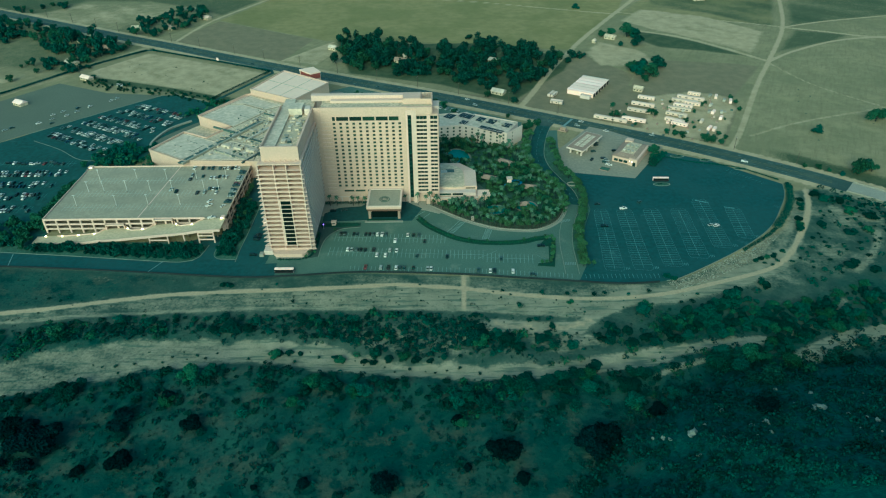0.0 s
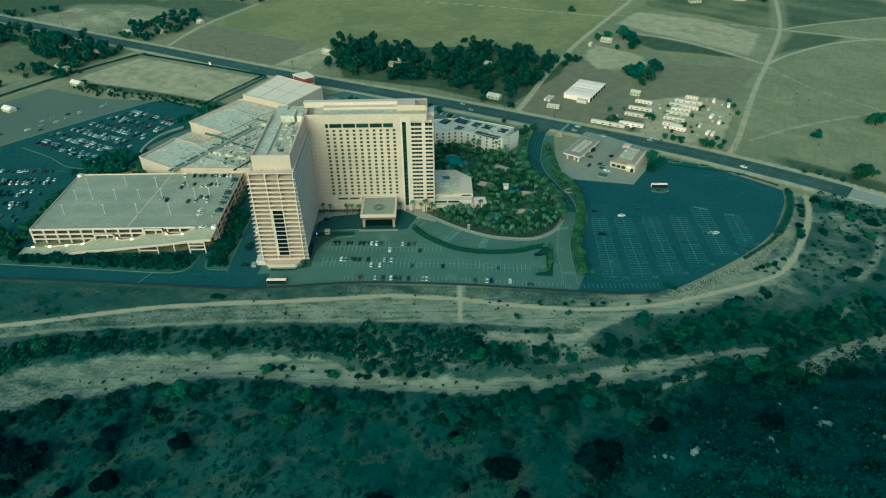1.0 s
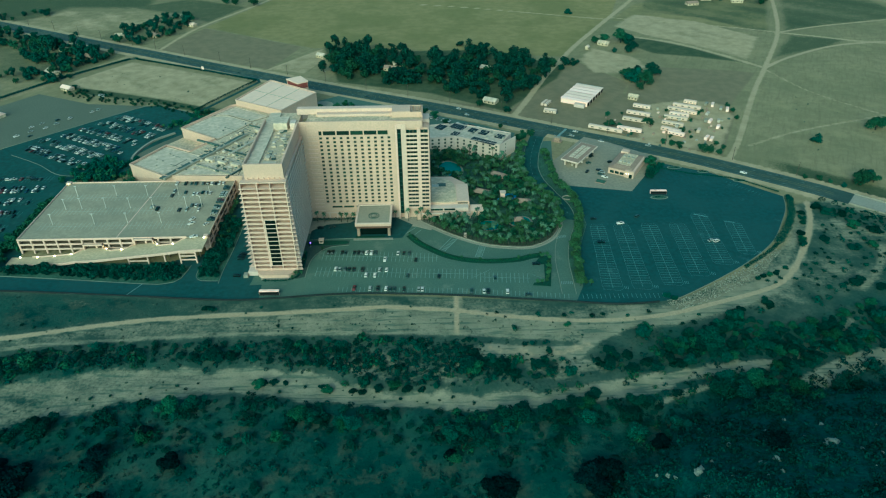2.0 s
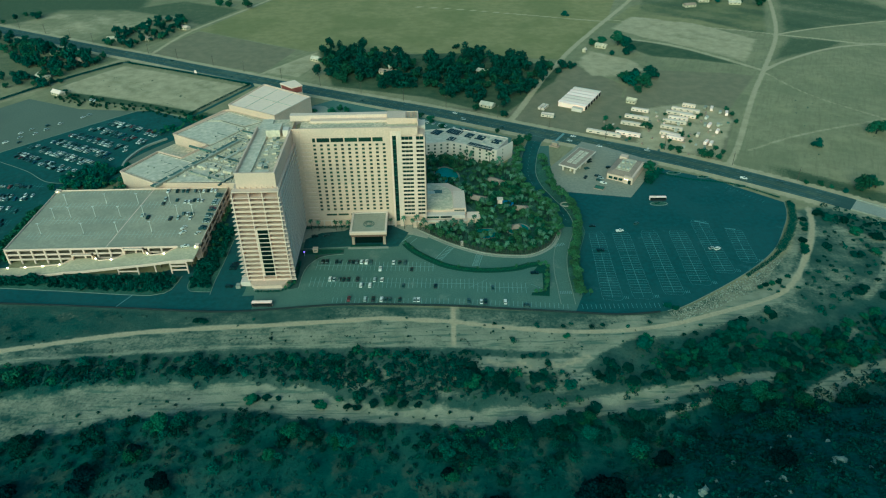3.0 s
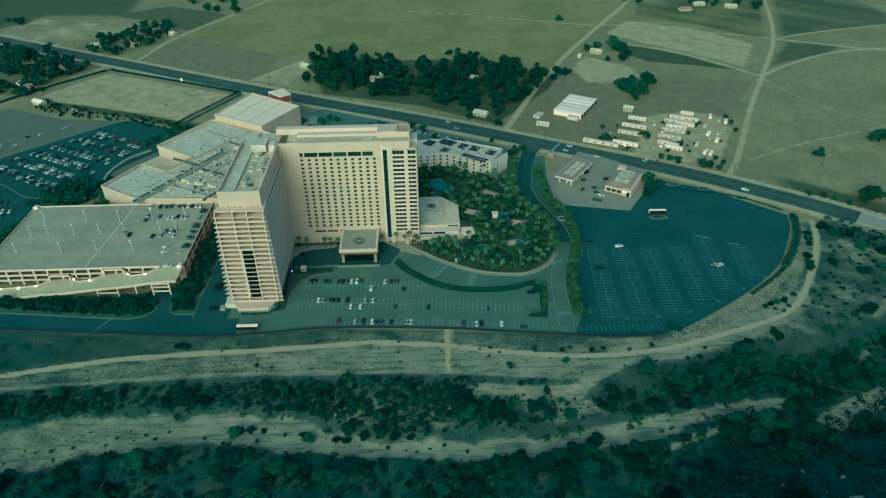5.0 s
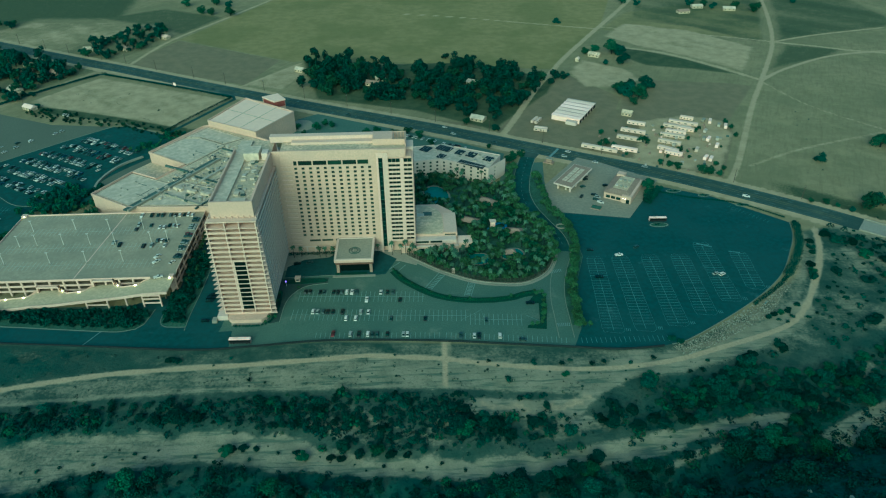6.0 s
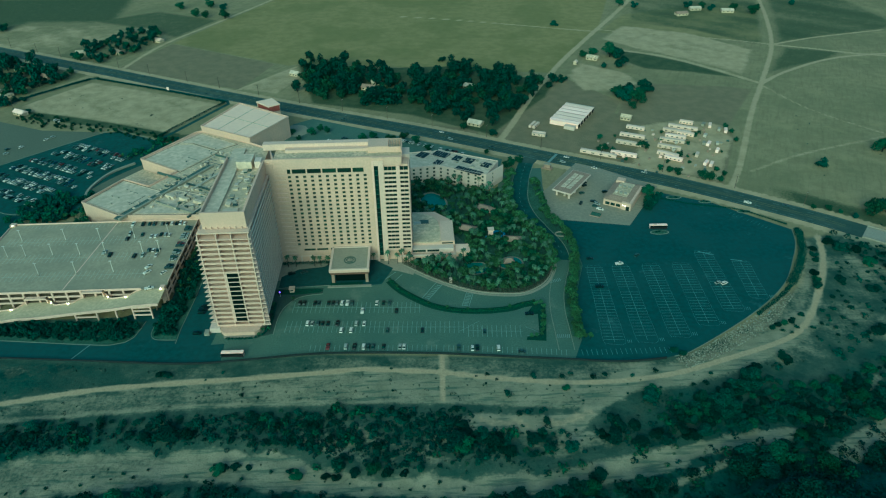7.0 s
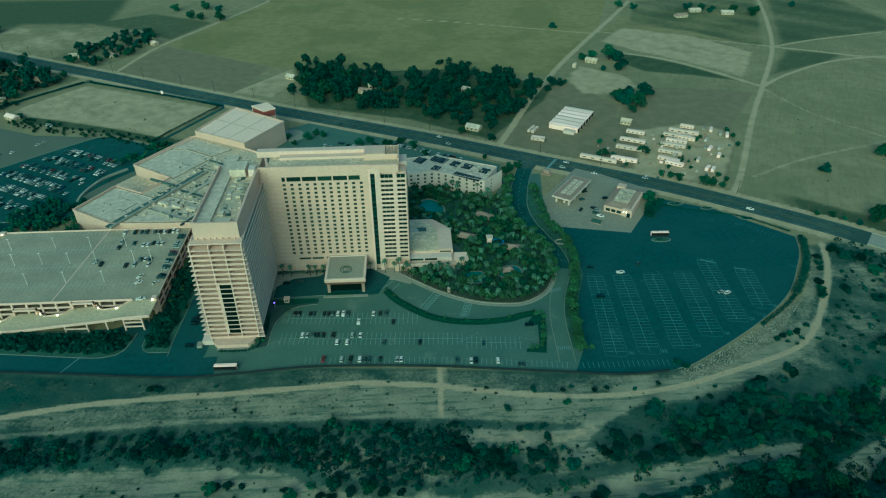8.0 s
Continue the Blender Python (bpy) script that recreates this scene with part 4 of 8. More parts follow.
op += [(16.8, 24.0, 9.3, 10.8), (25.0, 32.2, 9.3, 10.8), (34, 41, 9.3, 10.8), (43, 50, 9.3, 10.8)]
facade(hotel, (-89, 446), 0, 64.2, 5.5, 75, op, mullions=1)
facade(hotel, (-89, 446.5), 0, 64.2, 0.0, 5.5, [(4 + 5.4 * i, 8.4 + 5.4 * i, 0.4, 4.6) for i in range(11)], depth=0.8, mat=M_STUCCO_PALE, mullions=2, name="ground_wall", win="shopfront")
for i in range(20):
    partw("rib", cube(-86.0, -77.2, 445.7, 446.0, 7.0 + 3.0 * i, 7.7 + 3.0 * i), M_TRIM, hotel)
# lift shaft with its dark glazed slot
partw("pilaster", cube(-24.8, -23.5, 444.6, 447, 0, 73.0), M_TRIM, hotel)
partw("pilaster", cube(-20.9, -17.6, 444.6, 447, 0, 73.0), M_TRIM, hotel)
partw("slot_head", cube(-23.5, -20.9, 445.0, 447, 69.4, 73.0), M_TRIM, hotel)
for i in range(20):
    partw("slot_pane", cube(-23.5, -20.9, 445.5, 446.5, 4.2 + 3.26 * i, 7.2 + 3.26 * i), M_GLASS, hotel)
    partw("slot_mullion", cube(-23.5, -20.9, 445.35, 446.5, 7.2 + 3.26 * i, 7.46 + 3.26 * i), M_DUCT_DARK, hotel)
partw("shaft_head", cube(-24.8, -6.8, 445.2, 447.2, 69.6, TOP), M_STUCCO, hotel)
# balcony stack at the east end, with a narrower one round the corner
for i, z in enumerate(FLOORS + [FLOORS[-1] + ST]):
    z = 9.0 + 2.98 * i
    partw("balcony_slab", cube(-17.6, -2.2, 444.4, 456, z - 0.42, z), M_TRIM, hotel)
    if i < 20:
        partw("balcony_parapet", cube(-17.6, -10.2, 444.4, 444.62, z, z + 1.0), M_TRIM, hotel)
        partw("balcony_parapet", cube(-8.0, -2.2, 444.4, 444.62, z, z + 1.0), M_TRIM, hotel)
        partw("balcony_window", cube(-17.4, -10.3, 446.2, 446.4, z, z + 2.5), M_GLASS, hotel)
        partw("balcony_window", cube(-7.8, -3.0, 446.4, 446.6, z, z + 2.5), M_GLASS, hotel)
for x in (-15.2, -12.8, -5.6):
    partw("balcony_post", cube(x, x + 0.12, 444.35, 444.6, 8.6, 69.0), M_TRIM, hotel)
partw("fin", cube(-10.2, -8.0, 444.2, 456, 4.0, 69.6), M_TRIM, hotel)
partw("fin", cube(-2.9, -2.2, 444.2, 456, 4.0, 69.0), M_TRIM, hotel)
partw("end_core", cube(-17.6, -3.0, 446.6, 460, 0, 69.6), M_STUCCO, hotel)
# roof of the long wing: deck, parapets, plant screen and open beams
partw("roof_deck", cube(-84, -6.5, 447, 466.4, 73.4, 73.6), M_ROOF, hotel)
partw("roof_parapet", cube(-84, -24.8, 446.6, 447.4, 73.6, TOP), M_STUCCO, hotel)
partw("roof_parapet", cube(-6.9, -6.2, 447.2, 467, 60, TOP + 0.2), M_STUCCO, hotel)
partw("plant_screen", cube(-92, -26, 462.5, 467, 73.4, 77.4), M_TRIM, hotel, "long tan rooftop plant screen")
partw("plant_screen", cube(-78, -27, 458.0, 462.5, 73.4, 75.2), M_TRIM, hotel)
partw("plant_room", cube(-27, -14.5, 455.0, 467, 73.4, 77.6), M_STUCCO, hotel, "cream rooftop plant room")
for a in ((-14.5, -6.4, 466.4, 467, 73.4, 77.4), (-6.9, -6.3, 449, 466.4, 73.4, 77.4), (-14.5, -6.9, 455, 455.5, 73.4, 77.2)):
    partw("screen_wall", cube(*a), M_STUCCO, hotel)
for i in range(8):
    partw("screen_beam", cube(-14.0 + 0.95 * i, -13.7 + 0.95 * i, 455.5, 466.4, 76.8, 77.1), M_DUCT, hotel)
partw("corner_turret", cube(-6.2, -1.8, 456, 466, 60, 71.5), M_STUCCO_PALE, hotel)
partw("corner_turret_base", cube(-6.2, -1.8, 456, 466, 0, 60), M_STUCCO, hotel)
for i in range(18):
    partw("end_window", cube(-1.85, -1.72, 458.2, 460.2, 13.6 + 2.86 * i, 15.2 + 2.86 * i), M_GLASS, hotel)
    partw("end_window", cube(-1.85, -1.72, 462.2, 464.2, 13.6 + 2.86 * i, 15.2 + 2.86 * i), M_GLASS, hotel)
# near wing
partw("core", cube(-111.6, -91.2, 386.2, 470, 0, 71.6), M_STUCCO, hotel, "cream inner wall behind the balconies")
partw("side_core", cube(-91.2, -88.6, 386.2, 445.6, 5.8, 64.6), M_STUCCO, hotel)
crown = bmesh.new()
for a in ((-112, -88.6, 385.0, 386.2, 64.4, TOP), (-89.8, -88.6, 386.2, 446, 64.4, TOP), (-112, -111.2, 386.2, 452, 60, TOP), (-112, -89.8, 386.2, 470, 64.4, 71.2)):
    box(crown, *a)
partw("crown", crown, M_STUCCO, hotel, "smooth cream parapet crown")
near_roof = partw("roof_deck", cube(-111.2, -89.8, 386.2, 470, 71.3, 71.7), M_ROOF, hotel)
for a in ((-111, -103.6, 388, 468, 71.7, 73.0), (-101, -93, 388.5, 391.5, 71.7, 73.6)):
    partw("roof_plinth", cube(*a), M_ROOF_PALE, hotel)
partw("lift_house", cube(-104, -95, 441, 452, 71.7, 76.6), M_ROOF_PALE, hotel, "pale lift machine house")
partw("lift_house", cube(-93.5, -89.8, 442, 448, 71.7, 76.0), M_STUCCO_PALE, hotel)
random.seed(21)
for i in range(34):
    x, y = random.uniform(-102, -92), random.uniform(394, 438)
    partw("roof_unit", cube(x, x + random.uniform(1, 3), y, y + random.uniform(1.2, 4), 71.7, 72.0 + random.uniform(0.1, 0.8)), random.choice((M_DUCT, M_DUCT, M_DUCT_DARK, M_ROOF_PALE)), near_roof)
partw("eaves_slab", cube(-114.2, -86.9, 380.4, 447, 64.6, 65.3), M_TRIM, hotel, "projecting cream eaves slab")
for i in range(9):
    partw("eaves_bracket", cube(-113.6 + 3.2 * i, -113.2 + 3.2 * i, 383.9, 385.0, 65.3, 66.4), M_TRIM, hotel)
FINS = (-114.0, -104.2, -96.4, -87.4)
Z0, NS = 3.126, 20
PS = (64.6 - Z0) / NS
for i in range(NS):
    z = Z0 + PS * i
    flare = 1.1 + 2.7 * (1 - i / (NS - 1)) ** 0.8        # the lower balconies spread wider than the upper ones
    plan = [(-114.2 - flare, 379.6), (-87.2 + 0.85 * flare, 379.6), (-86.9, 386.2), (-114.3, 386.2)]
    partw("balcony_slab", prism(bmesh.new(), plan, z - 0.42, z), M_TRIM, hotel)
    top = i == NS - 1
    for k, (a, b) in enumerate(zip(FINS, FINS[1:])):
        a, b = a + 0.3, b - 0.3
        if k == 1 and 0 < i < 12:
            partw("balcony_glazing", cube(a + 0.9, b, 379.9, 380.3, z, z + PS - 0.42), M_RECESS, hotel, "dark full-height glazing")
            partw("balcony_jamb", cube(a, a + 0.9, 379.75, 380.3, z, z + PS - 0.42), M_TRIM, hotel)
        else:
            if not top:
                partw("balcony_parapet", cube(a, b, 379.75, 379.95, z, z + 0.62), M_STUCCO, hotel)
                partw("balcony_rail", cube(a, b, 379.7, 379.98, z + 0.62, z + 0.82), M_TRIM, hotel)
            partw("balcony_window", cube(a + 1.0, b - 1.0, 385.9, 386.15, z, z + PS - 0.8), M_GLASS if not top else M_RECESS, hotel)
    partw("balcony_end", cube(-114.1, -113.9, 379.8, 386.2, z, z + 0.8), M_TRIM, hotel)
    partw("balcony_end", cube(-87.5, -87.3, 379.8, 386.2, z, z + 0.8), M_TRIM, hotel)
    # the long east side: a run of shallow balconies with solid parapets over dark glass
    # slab and parapet colour is lightened to make up for this side's shade
    partw("side_slab", cube(-88.6, -86.9, 386.2, 445.6, z - 0.4, z), M_STUCCO_LIFTED, hotel)
    partw("side_parapet", cube(-87.15, -86.9, 386.2, 445.6, z, z + 1.0), M_STUCCO_LIFTED, hotel)
    for k in range(11):
        y = 387.0 + 5.3 * k
        partw("side_window", cube(-88.7, -88.5, y, y + 4.9, z, z + PS - 0.4), M_GLASS, hotel)
for x in FINS:
    partw("fin", cube(x - 0.3, x + 0.3, 379.5, 386.2, Z0 - 0.4, 64.6), M_TRIM, hotel)
# the side fins' paler stucco likewise lightens the shaded side
for k in range(12):
    partw("side_fin", cube(-88.6, -88.2, 386.25 + 5.3 * k, 386.6 + 5.3 * k, Z0 - 0.4, 64.6), M_STUCCO_PALE, hotel)
partw("inner_corner", cube(-91.2, -84, 445.6, 447, 0, 73), M_STUCCO, hotel)
partw("base", prism(bmesh.new(), [(-113.2, 381), (-112, 376.6), (-109.6, 374), (-92.6, 374), (-90.2, 376.6), (-88.8, 381), (-88.4, 386.2), (-88.4, 446), (-112.6, 446)], 0, 2.68), M_STUCCO, hotel, "pale solid base storey")
partw("terrace", cube(-118.6, -112.6, 377.5, 384, 0, 3.2), M_STUCCO_PALE, hotel, "small walled terrace at the tower foot")
partw("terrace_stair", cube(-121.4, -118.6, 375.0, 378.6, 0, 2.0), M_CONC, hotel)
partw("base_planter", prism(bmesh.new(), [(-109.6, 372.2), (-92.6, 372.2), (-91.8, 373.9), (-110.4, 373.9)], 0, 0.5), M_CONC, hotel)

# entrance canopy
canopy = thing("entrance_canopy", -42, 434, 0, 0, "square flat-roofed entrance canopy on stout piers", "canopy")
partw("roof_slab", cube(-54.0, -29.2, 419.8, 446.0, 9.3, 11.0), M_STUCCO, canopy)
rim = bmesh.new()
for a in ((-54.0, -29.2, 419.8, 420.9, 11.0, 11.7), (-54.0, -29.2, 445.0, 446.0, 11.0, 11.7), (-54.0, -52.6, 420.9, 445.0, 11.0, 11.7), (-30.6, -29.2, 420.9, 445.0, 11.0, 11.7)):
    box(rim, *a)
partw("parapet", rim, M_STUCCO_PALE, canopy)
partw("roof_covering", cube(-52.6, -30.6, 420.9, 445.0, 11.0, 11.14), M_CONC, canopy, "grey-brown roof covering")
partw("fascia", cube(-53.4, -29.8, 420.4, 445.8, 7.4, 9.3), material("brown_fascia", (0.16, 0.09, 0.055), 0.7, 0.15, 1.0, 0.2, 0.0), canopy, "brown lower fascia")
for r in (3.6, 2.2):
    partw("skylight_ring", strip(bmesh.new(), [(-41.6 + r * math.cos(k / 16 * math.tau), 430.5 + r * math.sin(k / 16 * math.tau)) for k in range(17)], 0.22, 11.14, 11.6), M_DUCT_DARK, canopy)
for k in range(4):
    partw("skylight_bar", cube(-44.0 + 1.4 * k, -43.4 + 1.4 * k, 428.4, 432.6, 11.14, 11.5), M_DUCT, canopy)
for x in (-53.0, -32.0):
    for y in (421.6, 431.6, 442.4):
        partw("pier", cube(x, x + 1.8, y, y + 1.8, 0, 7.4), M_TILE, canopy)
# added black box that stands in for the deep shade under the canopy
partw("canopy_shade_box", cube(-50.6, -32.6, 424, 445.6, 0, 7.4), M_RECESS, canopy, "near-black box standing in for the shade under the canopy")
partw("island", cube(-55.5, -28.4, 416.8, 419.0, 0, 0.35), M_CONC, canopy, "pale concrete kerb island")
partw("island_planting", cube(-54.0, -34.0, 419.0, 421.2, 0, 0.7), M_LAWN, canopy)

# east annex
annex = thing("hotel_annex", 10, 458, 0, 0, "low cream annex with stepped terraces beside the hotel", "building")
partw("body", prism(bmesh.new(), [(-6, 452), (26, 452), (26, 479), (14, 492), (-6, 492)], 0, 8.6), M_STUCCO, annex)
partw("roof", prism(bmesh.new(), smooth_line([(-5.4, 453), (16, 453), (16.4, 473), (14.6, 481), (10.6, 486.4), (4.6, 490), (-5.4, 491)], 3.0, False), 8.6, 9.0), M_ROOF, annex)
partw("upper_room", cube(16.8, 25.8, 452.3, 478.6, 8.6, 9.3), M_STUCCO, annex)
partw("upper_roof", cube(17.1, 25.5, 452.6, 478.3, 9.3, 9.36), M_TRIM, annex, "pale cream roof covering")
partw("roof_patch", cube(3.2, 9.4, 475.5, 480.5, 9.0, 9.12), M_DUCT_DARK, annex, "dark roof patch")
partw("terrace", cube(-12, 26.5, 442.5, 452.0, 0, 4.6), M_STUCCO, annex)
partw("terrace_upper", cube(-4, 25, 446.5, 451.9, 4.6, 7.1), M_STUCCO_PALE, annex)
for a in ((-2, 6.6), (7.6, 15.5)):
    partw("ribbon_window", cube(*a, 446.3, 446.6, 5.2, 6.6), M_GLASS, annex)
partw("ribbon_window", cube(17.5, 24.8, 451.9, 452.1, 7.5, 8.4), M_GLASS, annex)
partw("terrace_rail", cube(-12, 26.5, 442.4, 442.7, 4.6, 5.6), M_STUCCO_PALE, annex)
for x in (0, 6, 12):
    partw("doorway", cube(x, x + 3.4, 442.3, 442.55, 0.2, 3.2), M_GLASS, annex)
partw("skylight", cube(-1, 4, 474, 478, 9.0, 9.5), M_DUCT, annex)
partw("side_pavilion", cube(26.5, 36, 447, 456, 0, 4.2), M_ROOF_TAN, annex)

# the low casino halls, on the highway's grid
casino = thing("casino", -160, 545, 0, 0, "sprawling low cream casino with cluttered flat roof", "casino")
OUT = [(-238.5, 511), (-206, 490), (-153, 487.5), (-116, 487.5), (-112, 470), (-91, 470), (-88, 490), (-118, 592), (-136, 605), (-182, 632.5), (-187, 631), (-218.6, 580), (-183.5, 556), (-198, 533), (-220.5, 545.5)]
partw("wall", prism(bmesh.new(), OUT, 0, 13.8), M_STUCCO, casino, "plain cream stucco walls")
partw("dock_roof", prism(bmesh.new(), [(-219, 579.5), (-184, 555.6), (-198.6, 533.4), (-220.4, 545.8), (-232, 560)], 0, 5.6), M_ROOF, casino, "low shaded loading dock roof")
par = bmesh.new()
for a, b in zip(OUT, OUT[1:] + OUT[:1]):
    if a not in ((-112, 470),):
        strip(par, [a, b], 0.45, 13.2, 15.0)
partw("parapet", par, M_STUCCO, casino)
casino_roof = partw("roof", prism(bmesh.new(), [(-236.6, 511.4), (-205, 491.4), (-153, 489), (-90, 489), (-119.5, 591), (-136, 603), (-182, 630.6), (-216.6, 580), (-181.3, 555.6), (-197.6, 531.4), (-219.8, 543.6)], 13.6, 14.0), M_ROOF, casino, "grey gravel flat roof")
partw("roof_panel", prism(bmesh.new(), [(-235, 511.6), (-206, 493), (-186, 524), (-199, 531), (-219.4, 542.4)], 14.0, 14.12), M_ROOF_PALE, casino, "pale membrane roof field")
partw("roof_panel", prism(bmesh.new(), [(-214.6, 580), (-181, 557), (-160, 590), (-184, 606), (-197, 606)], 14.0, 14.12), M_ROOF_PALE, casino, "pale membrane roof field")
partw("roof_panel", prism(bmesh.new(), [(-196, 608), (-184, 608.5), (-161, 594), (-148, 604), (-182, 627)], 14.0, 14.10), M_ROOF_PALE, casino)
partw("roof_panel", prism(bmesh.new(), [(-198, 492.6), (-150, 491), (-150, 515), (-176, 526), (-184, 518)], 14.0, 14.10), M_ROOF_PALE, casino)


for field in ([(-235, 511.6), (-206, 493), (-186, 524), (-199, 531), (-219.4, 542.4)], [(-214.6, 580), (-181, 557), (-160, 590), (-184, 606), (-197, 606)], [(-196, 608), (-184, 608.5), (-161, 594), (-148, 604), (-182, 627)], [(-198, 492.6), (-150, 491), (-150, 515), (-176, 526), (-184, 518)]):
    for a, b in zip(field, field[1:] + field[:1]):
        partw("roof_kerb", strip(bmesh.new(), [a, b], 0.25, 14.0, 14.4), M_ROOF_PALE, casino)
    # flat dark strips: gutters, with the raised rims' shadow put into their colour
    c = Vector((sum(p[0] for p in field) / len(field), sum(p[1] for p in field) / len(field)))
    for a, b in zip(field, field[1:] + field[:1]):
        a, b = (c + (Vector(q) - c) * 1.06 for q in (a, b))
        partw("roof_gutter_shade", strip(bmesh.new(), [tuple(a), tuple(b)], 0.35, 14.0, 14.05), M_SHADE, casino)


def casino_unit(o, u, v, w, d, h, mat=None, name="roof_unit", deg=HWDEG):
    p = Vector(o) + HU * u + HV * v
    me = cube(-w / 2, w / 2, -d / 2, d / 2, 0, h)
    ob = partw(name, me, mat or M_DUCT, casino_roof)
    ob.matrix_basis = pose(p.x, p.y, 14.0, 0, 0, deg)


O = (-238.5, 511)
# long duct runs in the dark gutters
for u, v, w, d, h, mt in ((41, 40, 3.5, 92, 0.9, M_DUCT_DARK), (44.5, 40, 1.6, 92, 1.8, M_DUCT), (58, 82, 2.0, 66, 1.4, M_DUCT), (26, 58, 24, 1.5, 1.3, M_DUCT_DARK), (92, 62, 2.2, 62, 1.8, M_ROOF_PALE), (66, 24, 36, 1.4, 1.2, M_DUCT),
                           (70, 92, 30, 1.6, 1.6, M_ROOF_PALE), (84, 46, 1.4, 56, 1.0, M_DUCT_DARK), (60, 55, 26, 1.3, 1.0, M_DUCT_DARK), (52, 102, 40, 1.2, 1.0, M_DUCT_DARK)):
    casino_unit(O, u, v, w, d, h, mt, "duct")
for k in range(3):
    casino_unit(O, 48 + 14 * k, 96 - 2 * k, 9, 3.0, 2.4, M_ROOF_PALE, "air_handler")
    casino_unit(O, 52 + 12 * k, 34 + 1.5 * k, 8, 2.6, 2.2, M_ROOF_PALE, "air_handler")
random.seed(8)
units = 0
while units < 280:
    u, v = random.uniform(30, 118), random.uniform(-30, 112)
    p = Vector(O) + HU * u + HV * v
    if poly_in(np.array([p.x]), np.array([p.y]), [(-204, 496), (-130, 492), (-94, 492), (-121, 588), (-138, 600), (-180, 624), (-172, 560), (-192, 528)])[0] > 2:
        casino_unit(O, u, v, random.uniform(0.7, 2.8) * random.choice((1, 1, 1.5)), random.uniform(0.7, 1.8), random.uniform(0.5, 1.6), random.choice((M_DUCT, M_DUCT, M_ROOF_PALE, M_DUCT_DARK)), deg=HWDEG + random.choice((0, 90, 0)))
        units += 1
for k in range(190):
    u, v = random.uniform(10, 118), random.uniform(-30, 112)
    p = Vector(O) + HU * u + HV * v
    if poly_in(np.array([p.x]), np.array([p.y]), [(-230, 511), (-204, 495), (-130, 492), (-94, 492), (-121, 588), (-138, 600), (-182, 626), (-212, 580), (-178, 556), (-196, 528), (-219, 540)])[0] > 2.5:
        if k % 4:
            casino_unit(O, u, v, random.uniform(0.4, 0.9), random.uniform(0.4, 0.9), random.uniform(0.4, 1.2), random.choice((M_DUCT_DARK, M_DUCT)), "vent")
        else:
            casino_unit(O, u, v, random.uniform(5, 14), 0.25, 0.35, M_DUCT_DARK, "pipe", HWDEG + random.choice((0, 90)))
partw("stair_tower", cube(-107, -98, 486, 494, 13.8, 20), M_STUCCO_PALE, casino)
# the high box of the theatre and the red sign block behind it
hall = thing("casino_hall", -147, 642, 0, 0, "tall cream theatre box with panelled flat roof", "hall")
HALL = [(-183, 632.5), (-136, 604.5), (-110, 648), (-160, 684)]
partw("wall", prism(bmesh.new(), HALL, 0, 18.4), M_STUCCO, hall)
partw("roof", prism(bmesh.new(), [(-181.8, 632.6), (-136.2, 605.4), (-111.2, 647.6), (-159.9, 682.8)], 18.4, 18.8), M_ROOF_TAN, hall)
for s in (0.33, 0.66):
    a, b = Vector(HALL[0]).lerp(Vector(HALL[1]), s), Vector(HALL[3]).lerp(Vector(HALL[2]), s)
    partw("roof_seam", strip(bmesh.new(), [tuple(a), tuple(b)], 0.35, 18.8, 18.95), M_ROOF, hall)
a, b = Vector(HALL[0]).lerp(Vector(HALL[3]), 0.5), Vector(HALL[1]).lerp(Vector(HALL[2]), 0.5)
partw("roof_seam", strip(bmesh.new(), [tuple(a), tuple(b)], 0.35, 18.8, 18.95), M_ROOF, hall)
for a, b in zip(HALL, HALL[1:] + HALL[:1]):
    partw("parapet", strip(bmesh.new(), [a, b], 0.4, 18.2, 19.6), M_STUCCO, hall)
partw("ramp", prism(bmesh.new(), [(-128, 596), (-118, 590), (-112, 592), (-124, 601)], 0, 9), M_CONC, hall, "pale concrete ramp")
signblock = thing("sign_block", -131, 682, 0, 0, "red-sided roof block above the casino entrance", "sign")
red = bmesh.new()
prism(red, [(-144, 683), (-131, 670), (-122, 676), (-131, 690)], 0, 19.6)
partw("wall", red, M_STUCCO, signblock)
partw("red_panel", strip(bmesh.new(), [(-142.6, 681.2), (-131.2, 669.8), (-122.4, 675.6)], 0.35, 14.5, 19.4), M_RED, signblock, "red sign panels")
partw("roof", prism(bmesh.new(), [(-144.6, 683), (-131, 669.4), (-121.4, 676), (-131, 690.8)], 19.6, 20.6), M_ROOF_TAN, signblock)

# ---- the parking garage: open decks, perimeter beams, columns and the outer ramp ----
garage = thing("parking_garage", -213, 448, 0, 0, "open concrete parking garage with a front ramp", "parking garage")
GX0, GX1, GY0, GY1 = -277.5, -150.5, 408.0, 488.0
# lower decks, inner columns and back wall take the brown darkened for shade
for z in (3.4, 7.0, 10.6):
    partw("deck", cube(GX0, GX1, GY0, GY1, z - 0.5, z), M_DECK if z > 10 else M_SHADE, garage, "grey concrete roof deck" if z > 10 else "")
for a in ((GX0, GX1, GY1 - 0.4, GY1), (GX0, GX0 + 0.4, GY0, GY1), (GX1 - 0.4, GX1, 414, GY1), (GX0, -165.0, GY0 - 0.1, GY0 + 0.3)):
    partw("roof_parapet", cube(*a, 10.0, 11.5), M_TRIM, garage, "pale roof parapet")
PORTALS = ((-234.0, -221.4, 3.4), (-199.4, -187.4, 7.0))     # where the ramp enters the two upper floors
